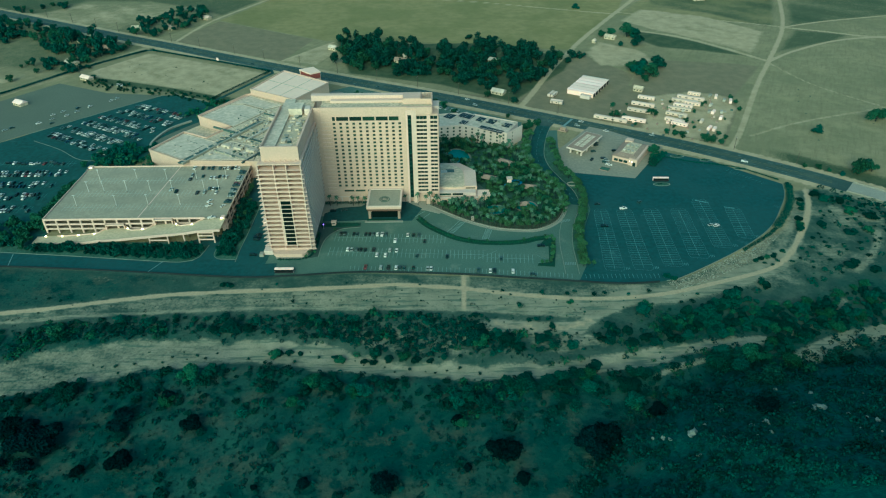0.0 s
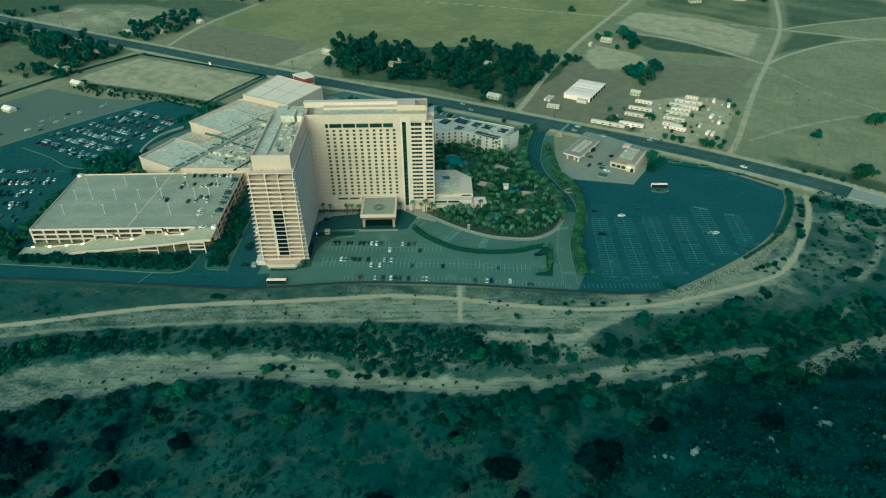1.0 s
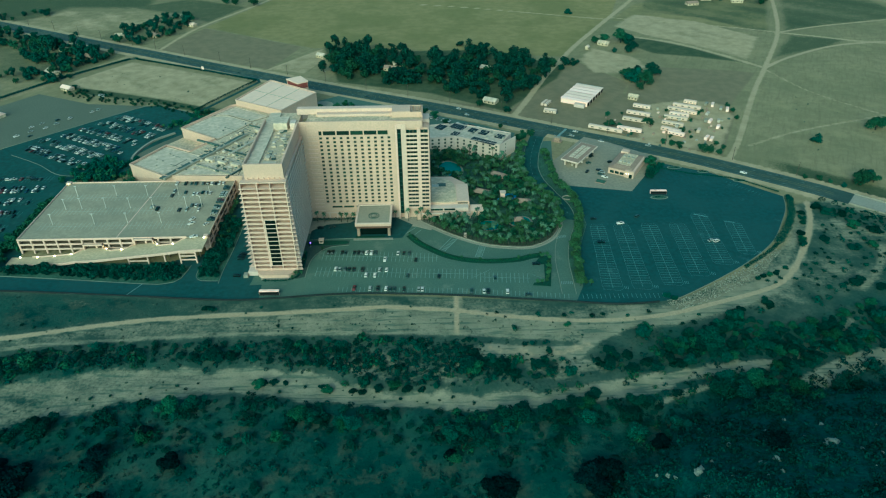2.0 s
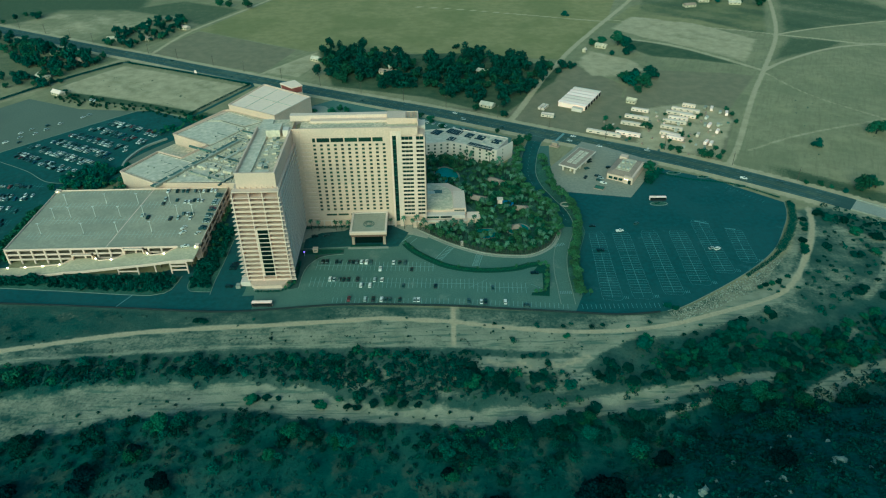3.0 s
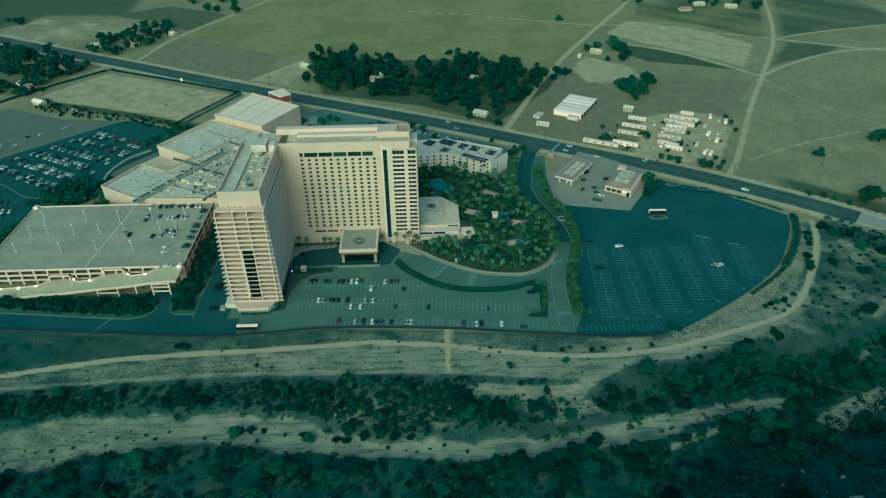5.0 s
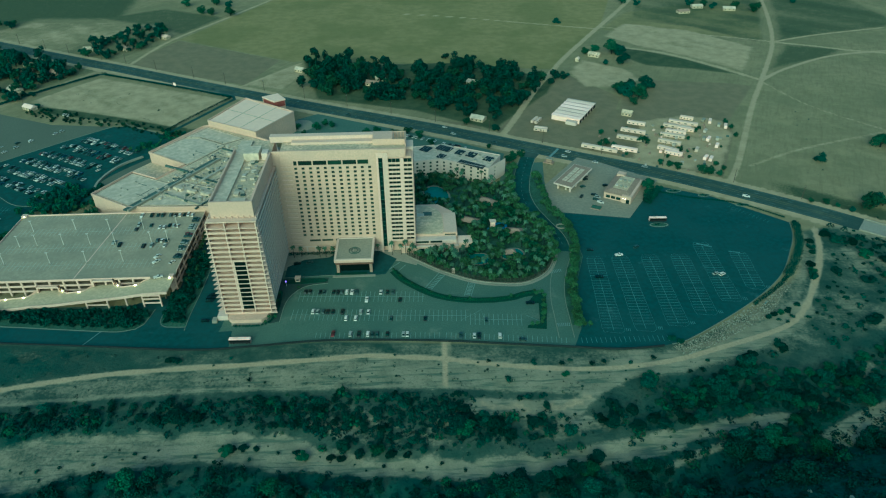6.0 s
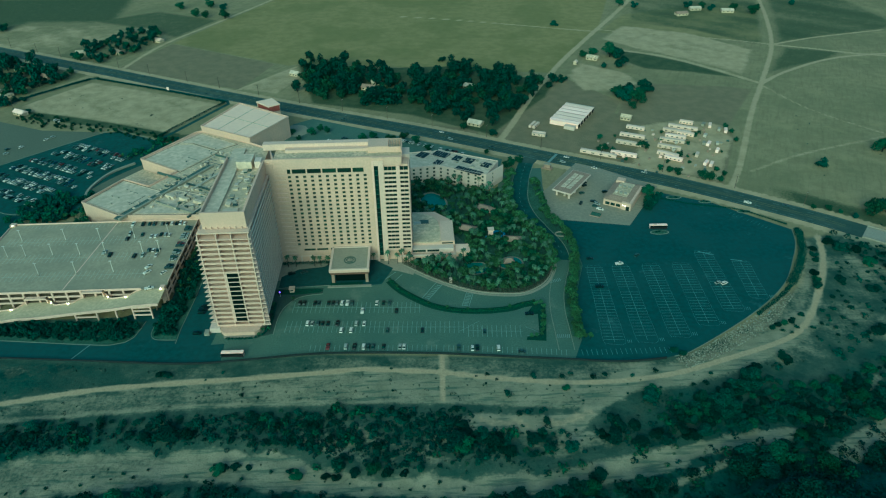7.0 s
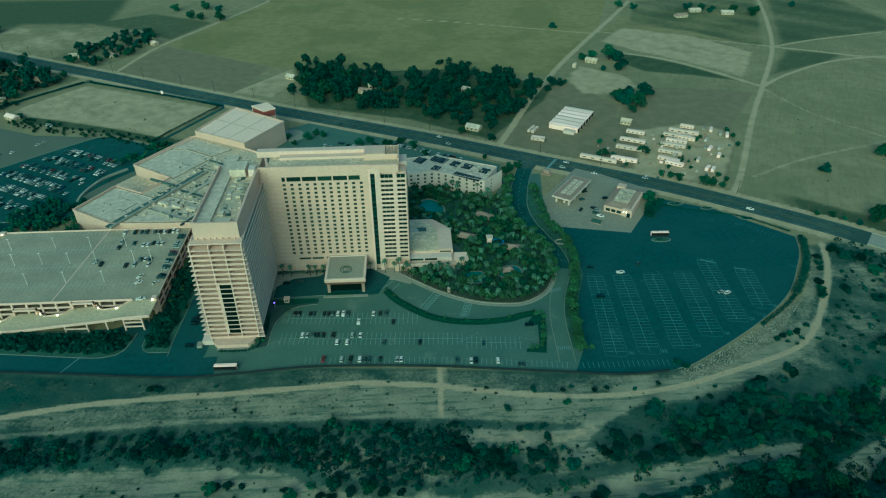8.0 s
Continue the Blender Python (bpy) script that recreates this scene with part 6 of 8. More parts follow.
def palm_parts(seed, height):
    r = random.Random(seed)
    bm = bmesh.new()
    lean = (r.uniform(-0.5, 0.5), r.uniform(-0.5, 0.5))
    pts = [(lean[0] * t * t, lean[1] * t * t, -0.3 + (height + 0.3) * t) for t in (0, 0.33, 0.66, 1)]
    for k in range(3):
        tube(bm, pts[k], pts[k + 1], 0.26 - 0.03 * k, 0.23 - 0.03 * k, 7)
    fr = bmesh.new()
    top = Vector(pts[-1])
    for k in range(24):
        a, up = k * 2.4, r.uniform(-0.35, 0.9)
        L = r.uniform(2.0, 2.9)
        prev = None
        for s in range(5):
            t = s / 4
            rad = L * t
            c = top + Vector((math.cos(a) * rad, math.sin(a) * rad, up * rad - 0.30 * rad * rad + 0.15))
            w = 0.45 * math.sin(0.25 + 2.7 * t)
            side = Vector((-math.sin(a), math.cos(a), 0)) * w
            row = [fr.verts.new(c + side - Vector((0, 0, w * 0.5))), fr.verts.new(c), fr.verts.new(c - side - Vector((0, 0, w * 0.5)))]
            if prev:
                fr.faces.new((prev[0], prev[1], row[1], row[0])), fr.faces.new((prev[1], prev[2], row[2], row[1]))
            prev = row
    return mesh_of("trunk", bm, M_BARK), mesh_of("crown", fr, M_LEAF_PALM)


def shrub_mesh(seed, mat, leaves=150):
    r = random.Random(seed)
    cs, rs = [], []
    for k in range(r.randint(4, 6)):
        a, d = k * 2.2, r.uniform(0.1, 0.55)
        rad = r.uniform(0.35, 0.6)
        cs.append((d * math.cos(a), d * math.sin(a), r.uniform(0.25, 0.6))), rs.append((rad, rad, rad * 0.8))
    v, f = leaf_cloud(cs, rs, leaves, 0.125, seed=seed + 50)
    v[:, 2] = np.maximum(v[:, 2], -0.05)
    return cloud_mesh("shrub", v, f, mat)


TREES = {}
PLANTS = {"oak": (8.0, 4.6, 560, M_LEAF, 0.9, 0.3, 1.6, 0.11), "dark": (8.0, 5.2, 800, M_LEAF_DARK, 0.95, 0.35, 1.5, 0.11), "tall": (13.0, 5.4, 760, M_LEAF_DARK, 1.35, 0.4, 1.5, 0.115), "black": (7.0, 5.0, 1700, M_LEAF_BLACK, 0.8, 0.35, 1.6, 0.095), "street": (6.0, 2.3, 220, M_LEAF_BRIGHT, 1.0, 0.14),
                  "bright": (7.5, 4.2, 420, M_LEAF_BRIGHT, 0.8, 0.25), "willow": (6.0, 4.0, 1150, M_SCRUB, 0.85, 0.2, 1.7, 0.085), "brush": (4.6, 3.9, 1150, M_BRUSH, 0.72, 0.2, 1.6, 0.085), "olive": (5.2, 4.0, 1150, M_WASH_LEAF, 0.8, 0.2, 1.7, 0.085), "cypress": (21.0, 1.5, 420, M_LEAF_DARK, 5.5, 0.3, 1.9, 0.3)}
for key, args in PLANTS.items():
    for k in range(3):
        TREES[key, k] = tree_parts(sum(map(ord, key)) + k * 17, *args)
LIGHT = {}                               # fewer, larger leaves for plants that stay small in view
for key, n, leaf in (("oak", 230, 0.165), ("dark", 320, 0.165), ("tall", 300, 0.17), ("street", 130, 0.165), ("bright", 240, 0.165), ("willow", 420, 0.135), ("brush", 420, 0.135), ("olive", 420, 0.135), ("black", 600, 0.15)):
    h, sp, _, mt, sq, tr, *rest = PLANTS[key]
    for k in range(3):
        LIGHT[key, k] = tree_parts(sum(map(ord, key)) + k * 17, h, sp, n, mt, sq, tr, rest[0] if rest else 1.15, leaf)
for k in range(4):
    TREES["palm", k] = palm_parts(k + 3, 8.5 + k * 1.1)
SHRUBS = [shrub_mesh(k, (M_SCRUB, M_BRUSH, M_BRUSH, M_SCRUB, M_SCRUB)[k % 5], 190) for k in range(8)]
WORDS = {"oak": "green leafy oak tree with a rounded crown", "black": "very dark dense oak standing alone on dry ground", "dark": "dark dense oak tree with a broad crown", "tall": "tall dark cottonwood tree in a grove", "street": "slender young street tree with light foliage",
         "bright": "light green broad tree with loose foliage", "brush": "dense dark rounded bush on the river plain", "willow": "scrubby riverside willow with many stems", "olive": "fresh green riverside bush with loose foliage", "cypress": "tall narrow dark cypress beside a house", "palm": "fan palm with a slim trunk and drooping fronds"}
first_tree = {}


JOINED = {}                              # groups that nobody could count, each joined into one mesh at the end


def join_in(group, me, m):
    """Add a transformed copy of a mesh to a joined group."""
    v = np.empty(len(me.vertices) * 3, np.float32)
    me.vertices.foreach_get("co", v)
    M = np.array(m)
    v = v.reshape(-1, 3) @ M[:3, :3].T + M[:3, 3]
    lt, lv = np.empty(len(me.polygons), np.int32), np.empty(len(me.loops), np.int32)
    me.polygons.foreach_get("loop_total", lt), me.loops.foreach_get("vertex_index", lv)
    JOINED.setdefault(group, []).append((v, lt, lv, me.materials[0]))


def flush_joined(group, name, label, category):
    rows = JOINED.pop(group)
    mats, base, V, T, I, K = [], 0, [], [], [], []
    for v, lt, lv, mt in rows:
        if mt not in mats:
            mats.append(mt)
        V.append(v), T.append(lt), I.append(lv + base), K.append(np.full(len(lt), mats.index(mt), np.int32))
        base += len(v)
    V, T, I, K = (np.concatenate(a) for a in (V, T, I, K))
    me = bpy.data.meshes.new(name)
    me.vertices.add(len(V)), me.loops.add(len(I)), me.polygons.add(len(T))
    me.vertices.foreach_set("co", V.astype(np.float32).ravel())
    me.loops.foreach_set("vertex_index", I)
    me.polygons.foreach_set("loop_start", np.concatenate([[0], np.cumsum(T)[:-1]]).astype(np.int32))
    for mt in mats:
        me.materials.append(mt)
    me.polygons.foreach_set("material_index", K)
    me.update(calc_edges=True)
    return tagged(new(name, me), label, category, kind="stuff")


def plant(kind, x, y, s=1.0, group="", zs=1.0, z=None):
    k = random.randrange(4 if kind == "palm" else 3)
    m = pose(x, y, ground_z(x, y) if z is None else z, 0, 0, random.uniform(0, 360)) @ Matrix.Diagonal((s, s, s * zs, 1))
    if group.startswith("joined "):
        for me in (LIGHT if kind != "palm" and (y > 370 or s < 0.62) else TREES)[kind, k]:
            join_in(group, me, m)
        return None
    if (kind, k, group) in first_tree:
        src, own = first_tree[kind, k, group]
        return copy_thing(src, m @ Matrix.Diagonal((1 / own[0], 1 / own[1], 1 / own[2], 1)))
    trunk, crown = TREES[kind, k]
    ob = thing("palm_tree" if kind == "palm" else "tree", 0, 0, 0, 0, WORDS[kind], "palm" if kind == "palm" else "tree", group)
    part("trunk", trunk, None, ob), part("crown", crown, None, ob)
    ob.matrix_basis = m
    first_tree[kind, k, group] = ob, (s, s, s * zs)
    return ob


def shrub(x, y, s, group="riverside shrubs", zs=0.9, label="dark rounded chaparral shrub on dry ground"):
    if group.startswith("joined "):
        join_in(group, random.choice(SHRUBS), pose(x, y, ground_z(x, y), 0, 0, random.uniform(0, 360)) @ Matrix.Diagonal((s, s * random.uniform(0.85, 1.15), s * zs, 1)))
        return None
    ob = new("shrub", random.choice(SHRUBS))
    ob.matrix_basis = pose(x, y, ground_z(x, y), 0, 0, random.uniform(0, 360)) @ Matrix.Diagonal((s, s * random.uniform(0.85, 1.15), s * zs, 1))
    return tagged(ob, label, "shrub", group)


def fill(poly, n, gap, seed):
    """Random plan points in a polygon, no two nearer than gap."""
    r, out = random.Random(seed), []
    xs, ys = [p[0] for p in poly], [p[1] for p in poly]
    for _ in range(n * 40):
        x, y = r.uniform(min(xs), max(xs)), r.uniform(min(ys), max(ys))
        if poly_in(np.array([x]), np.array([y]), poly)[0] > 0 and all((x - a) ** 2 + (y - b) ** 2 > gap * gap for a, b in out):
            out.append((x, y))
            if len(out) == n:
                break
    return out


random.seed(11)
WOOD = [(-130, 845), (-98, 860), (-60, 832), (-13, 800), (40, 815), (62, 834), (110, 795), (138, 770), (125, 735), (95, 690), (72, 650), (45, 650), (30, 675), (5, 705), (-50, 716), (-100, 734), (-130, 775)]
for x, y in fill(WOOD, 190, 6.2, 1):
    if min((x - a) ** 2 + (y - b) ** 2 for a, b in ((-45, 766), (-44, 758), (58, 664), (57, 656), (60, 757))) < 70:
        continue
    plant(random.choice(("tall", "dark", "dark", "oak")), x, y, random.uniform(0.95, 1.6), "joined grove by the highway")
for x, y, s in ((150, 770, 1.2), (160, 772, 1.0), (143, 755, 0.9), (72, 640, 0.8), (35, 845, 0.9), (-48, 845, 0.7)):
    plant("dark", x, y, s, "joined grove by the highway")
plant("cypress", -43.5, 785, 1.0, "field trees")
# homestead trees to the west and north
for poly, n, sd in (([(-660, 1000), (-612, 987), (-545, 955), (-526, 915), (-536, 875), (-534, 837), (-640, 880)], 80, 2), ([(-499, 854), (-520, 931), (-498, 941), (-445, 896), (-402, 865), (-372, 844), (-369, 822), (-395, 796), (-411, 789), (-457, 795)], 105, 3),
                    ([(-403, 874), (-390, 965), (-366, 1012), (-329, 998), (-314, 945), (-337, 897), (-359, 858)], 50, 4), ([(-640, 985), (-560, 940), (-520, 905), (-505, 860), (-560, 870), (-640, 900)], 40, 5), ([(-640, 1010), (-540, 1040), (-500, 1000), (-560, 985)], 10, 66), ([(-470, 790), (-400, 775), (-380, 740), (-440, 735), (-480, 760)], 14, 68)):
    for x, y in fill(poly, n, 6.0, sd):
        if seg_dist(np.array([x]), np.array([y]), HIGHWAY)[0] > 15:
            plant(random.choice(("oak", "dark", "dark", "oak", "tall")), x, y, random.uniform(0.6, 1.3), "joined homestead trees")
SPOTS_a = ((-447, 768, 1.2), (-417, 767, 1.3), (-409, 775, 1.1), (-462, 715, 0.9), (-375, 722, 0.6), (-388, 722, 0.5), (-300, 1065, 1.5), (-285, 1058, 1.3), (-256, 1050, 1.5), (-290, 1112, 1.6), (-333, 1108, 1.4), (-270, 1100, 1.2), (199, 850, 1.1), (212, 856, 1.0), (230, 849, 1.6), (238, 845, 1.4), (233, 815, 1.1), (214, 812, 0.6), (206, 727, 1.2), (212, 718, 1.4), (222, 708, 1.3), (238, 735, 1.2), (216, 732, 1.1), (213, 694, 0.7), (228, 722, 1.0), (188.7, 982, 1.0),)
SPOTS_b = ((292, 494, 0.5), (302, 492, 0.5), (308, 486, 0.45), (315, 479, 0.5), (331, 485, 1.4), (397, 584, 1.6), (404, 590, 1.2), (336, 490, 1.2), (342, 486, 1.0), (333, 561, 0.9), (470, 1020, 1.6), (450, 1035, 1.3), (482, 1035, 1.2), (410, 1050, 1.3), (420, 1040, 1.0), (395, 1060, 1.2), (545, 1060, 1.0), (300, 1075, 1.2), (320, 1068, 1.0),)
for x, y, s in SPOTS_a + SPOTS_b:
    plant(random.choice(("dark", "oak")), x, y, s * (1.35 if 200 < x < 245 else 1.1), "field trees", zs=0.95)
for x, y, s in ((159, 600, 0.8), (164, 601, 0.8), (169, 597, 0.7), (200, 563, 0.7), (206, 558, 0.8), (211, 554, 0.9), (228, 546, 0.9), (233, 543, 1.0), (240, 540, 0.7), (284, 640, 0.7), (285, 630, 0.6), (282, 612, 0.6), (244, 557, 0.6), (247, 549, 0.6), (195, 606, 0.8), (201, 603, 0.7), (165, 625, 0.7), (223, 585, 0.7), (176, 520, 1.1), (180, 527, 0.9), (174, 512, 0.8), (80, 578, 1.0), (87, 583, 0.9), (76, 572, 0.9)):
    plant("oak", x, y, s, "roadside trees")
r = random.Random(71)
for x, y in fill([(172, 566), (198, 556), (232, 545), (276, 612), (280, 640), (216, 648), (200, 612), (160, 622)], 46, 3.2, 64):
    w, d, h = r.uniform(1.2, 3.2), r.uniform(1.0, 2.4), r.uniform(0.6, 2.2)
    crate = part("storage_crate", cube(-w / 2, w / 2, -d / 2, d / 2, 0, h), r.choice((M_DUCT, M_WHITE_METAL, M_TILE, M_DUCT_DARK)), None)
    crate.matrix_basis = pose(x, y, -0.04, 0, 0, HWDEG + r.choice((0, 90)) + r.uniform(-12, 12))
    tagged(crate, "small storage box on the dusty yard", "storage box", "clutter in the trailer yard")
for x, y in fill([(172, 566), (198, 556), (232, 545), (276, 612), (280, 640), (216, 648), (190, 640), (160, 622)], 16, 6.0, 65):
    plant("oak", x, y, r.uniform(0.3, 0.55), "roadside trees")
for x, y, s in ((170.5, 501, 0.75), (175.5, 506.5, 0.9), (181, 513, 0.7), (185, 519, 0.6)):
    plant("dark", x, y, s, "roadside trees")
# tree rows along the entrance drive
HEDGEROW = smooth_line([(90.5, 361), (93, 394), (100, 425), (104, 445), (104.4, 462), (101, 480), (95, 494), (93.6, 515), (94, 545)], 3.1)
for i, (x, y) in enumerate(HEDGEROW):
    if y > 500 and i % 2:
        continue
    plant("street" if i % 3 else "bright", x + random.uniform(-1.5, 1.5), y + random.uniform(-1, 1), random.uniform(1.0, 1.4) * (1 if i % 3 else 0.7), "trees along the drive" if i % 2 else "joined drive planting")
for x, y in offset(HEDGEROW, -2.4):
    plant("street", x + random.uniform(-1, 1), y, random.uniform(0.5, 0.85), "joined drive planting")
for x, y in smooth_line([(84, 428), (88, 445), (82, 466), (76, 482), (72.5, 500), (72, 525)], 3.6):
    plant("street", x, y, random.uniform(0.8, 1.2), "trees along the drive")
for x, y in smooth_line([(87, 425), (90.4, 440), (89.4, 456), (83.6, 474), (75, 488), (70.5, 505), (69.5, 520), (72.5, 545), (78, 562)], 3.2):
    plant(random.choice(("street", "bright", "street")), x + random.uniform(-1.2, 1.2), y, random.uniform(0.8, 1.25), "joined drive planting")
for x, y in ((74, 392), (75, 388), (74, 384), (73, 378), (72.5, 374), (72, 371), (71, 367), (70, 364), (64, 362), (67, 362.5), (71, 391), (94, 361), (97, 360)):
    plant("street", x, y, random.uniform(0.6, 0.9), "trees along the drive")
# garage front and service yard planting
for x, y in fill([(-276, 391), (-200, 390), (-166, 390), (-161, 384), (-163, 377), (-170, 373.5), (-190, 375), (-245, 382), (-285, 386)], 128, 2.6, 6):
    plant(random.choice(("brush", "willow", "dark", "willow")), x, y, random.uniform(0.4, 0.68), "joined trees before the garage")
for x, y in fill([(-152, 402), (-146, 404), (-139, 382), (-139, 376), (-150, 378)], 30, 2.6, 7):
    plant(random.choice(("willow", "dark", "brush")), x, y, random.uniform(0.35, 0.62), "joined trees before the garage")
for x, y in fill([(-148, 415), (-143, 415), (-143, 470), (-148, 470)], 14, 3.0, 8):
    plant("street", x, y, random.uniform(0.6, 1.0), "joined trees before the garage")
for x, y in fill([(-288, 470), (-279, 480), (-279, 410), (-292, 405)], 34, 3.2, 9):
    plant("oak", x, y, random.uniform(0.7, 1.15), "joined trees before the garage")
for x, y in fill([(-300, 512), (-258, 522), (-250, 555), (-236, 530), (-225, 520), (-200, 492), (-280, 491)], 40, 4.5, 10):
    plant(random.choice(("street", "oak", "willow")), x, y, random.uniform(0.5, 0.95), "joined trees behind the garage")
for x, y in fill([(-222, 600), (-200, 628), (-184, 640), (-196, 648), (-226, 650), (-250, 610)], 36, 4.0, 12):
    plant(random.choice(("street", "willow", "oak")), x, y, random.uniform(0.45, 0.8), "joined trees behind the garage")
for x, y in fill([(-380, 722), (-352, 708), (-279, 684), (-229, 660), (-200, 640), (-212, 634), (-229, 644), (-280, 666), (-345, 684), (-385, 708)], 95, 3.0, 13):
    plant(random.choice(("willow", "oak")), x, y, random.uniform(0.25, 0.52), "joined trees along the dirt plot")
for x, y, s in ((-85, 660, 0.8), (-92, 650, 0.9), (-78, 655, 0.8), (-45, 634, 0.9), (-36, 640, 0.9), (-30, 625, 1.0), (-20, 630, 1.0), (-8, 636, 0.9), (2, 628, 1.0), (12, 612, 0.8), (62, 602, 0.6), (-60, 620, 0.8), (-102, 640, 0.6), (-109, 653, 0.8)):
    plant("oak", x, y, s, "roadside trees")
for x, y in fill([(-330, 390), (-285, 385), (-282, 400), (-300, 420), (-330, 410)], 26, 3.8, 61):
    plant(random.choice(("oak", "dark")), x, y, random.uniform(0.6, 1.0), "joined trees before the garage")
for x, y in fill([(-150, 386), (-138.5, 386), (-138, 446), (-147, 446)], 36, 2.9, 67):
    plant(random.choice(("willow", "dark", "willow")), x, y, random.uniform(0.45, 0.8), "joined trees before the garage")
for x, y in fill([(-294, 528), (-287, 540), (-276, 550), (-263, 550), (-256, 538), (-250, 515), (-262, 507), (-286, 510)], 46, 3.6, 72):
    plant(random.choice(("willow", "dark", "oak")), x, y, random.uniform(0.5, 0.85), "joined trees behind the garage")
# garden of the pool court: palms and broad trees
GARDEN = [(-8, 440), (4, 430), (17, 420), (34, 410.5), (50, 406.5), (66, 406.5), (79, 415.5), (86, 428), (90, 445), (84, 466), (77, 482), (73.5, 500), (72, 530), (60, 534), (19, 552), (-3, 548), (-3, 494), (14, 493), (27, 475), (37, 457), (37, 446), (27, 441)]
POOLS = [[(5, 526), (11, 534), (19, 530), (23, 520), (21, 510), (14, 507), (8, 514)], [(29, 431), (34, 438), (43, 438), (47, 433), (44, 428), (36, 427)], [(54, 437), (59, 443), (66, 443), (69, 437), (64, 432), (57, 432)]]
tagged(part("pavement_garden", prism(bmesh.new(), GARDEN, 0.0, 0.14), M_SOIL, None), "planted garden court with soil, paths and pools", "garden", kind="structure")
for p in POOLS:
    tagged(part("pool_rim", prism(bmesh.new(), smooth_line([(sum(q[0] for q in p) / len(p) + 1.18 * (a - sum(q[0] for q in p) / len(p)), sum(q[1] for q in p) / len(p) + 1.18 * (b - sum(q[1] for q in p) / len(p))) for a, b in p], 2.0, True), 0.1, 0.22), M_SANDPAVE, None), "pale sandy paving round a pool", "paving", kind="structure")
    tagged(part("water_pool", prism(bmesh.new(), smooth_line(p, 2.0, True), 0.15, 0.27), M_POOL, None), "turquoise swimming pool water", "water", kind="structure")
for i, (x, y) in enumerate(fill(GARDEN, 430, 2.25, 14)):
    if max(poly_in(np.array([x]), np.array([y]), p)[0] for p in POOLS) < -0.3 and all((x - a) ** 2 + (y - b) ** 2 > 30 for a, b in ((51, 505), (36.5, 478), (66, 462), (52, 471), (60, 436))):
        kind = random.choice(("palm", "palm", "bright", "street", "bright", "oak"))
        plant(kind, x, y, random.uniform(0.65, 1.0) * (0.9 if kind in ("bright", "oak") else 1), "pool garden planting" if kind == "palm" and i % 2 else "joined pool garden planting", z=0.1)
for x in (-83, -78, -66, -62, -57, -18, -12, -9, -27.5):
    plant("palm", x, 441, random.uniform(0.7, 0.95), "palms at the hotel front", z=0.1)
for x, y in ((-88.6, 377), (-86.6, 382), (-86, 392), (-86, 400), (-90.2, 372.6), (-85, 377), (-75, 405)):
    plant("street", x, y, 0.55, "palms at the hotel front", z=0.1)
for x, y, s in ((-148, 489.5, 0.6), (-145, 488, 0.6), (-205, 488.6, 0.5), (-200, 487.6, 0.45), (-238, 506, 0.8)):
    plant("oak", x, y, s, "joined trees behind the garage")
for x, y, s in ((-137.7, 343.6, 0.62), (-133.4, 343.4, 0.55), (-134.8, 344.6, 0.4)):
    plant("brush", x, y, s, "riverside bushes", zs=0.9)
plant("oak", -219.5, 297, 1.2, "riverside trees")
# riverside thickets
random.seed(23)
THICKET = [(118, 296), (128, 306), (142, 312), (158, 322), (178, 330), (188, 322), (210, 318), (240, 330), (262, 338), (270, 300), (240, 298), (215, 296), (190, 280), (165, 262), (145, 268), (165, 280), (140, 296)]
def off_wash(x, y, gap):
    return seg_dist(np.array([x]), np.array([y]), [(60, 266), (95, 272), (121, 278), (150, 285), (178, 288)])[0] > gap + 3 and seg_dist(np.array([x]), np.array([y]), [(195, 273), (224, 287), (249, 294), (300, 308)])[0] > gap + 3


for x, y in fill(THICKET, 190, 3.8, 15):
    if not off_wash(x, y, 1.5):
        continue
    size = random.uniform(0.35, 1.0)
    plant(random.choice(("willow", "olive", "brush", "brush")), x, y, size, "riverside thicket" if size > 0.94 else "joined thicket", zs=0.85)
BANKS_a = ((117, 313, 1.05, "dark"), (171, 324, 1.2, "oak"), (176, 327, 1.0, "oak"), (167, 317, 1.1, "oak"), (197, 339, 0.9, "oak"), (-198, 256, 1.2, "willow"), (-190, 258, 1.2, "willow"), (-221, 300, 0.9, "oak"),)
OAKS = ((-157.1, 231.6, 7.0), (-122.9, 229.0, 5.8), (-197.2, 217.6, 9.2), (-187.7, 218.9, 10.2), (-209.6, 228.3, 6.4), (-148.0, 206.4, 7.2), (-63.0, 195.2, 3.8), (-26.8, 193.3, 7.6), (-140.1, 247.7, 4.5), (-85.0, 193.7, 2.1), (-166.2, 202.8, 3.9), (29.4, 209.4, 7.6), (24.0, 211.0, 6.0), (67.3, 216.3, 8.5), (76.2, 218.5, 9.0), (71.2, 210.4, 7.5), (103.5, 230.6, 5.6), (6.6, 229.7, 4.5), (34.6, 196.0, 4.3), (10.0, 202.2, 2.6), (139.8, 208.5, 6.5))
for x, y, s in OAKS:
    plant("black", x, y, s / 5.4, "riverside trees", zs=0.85)
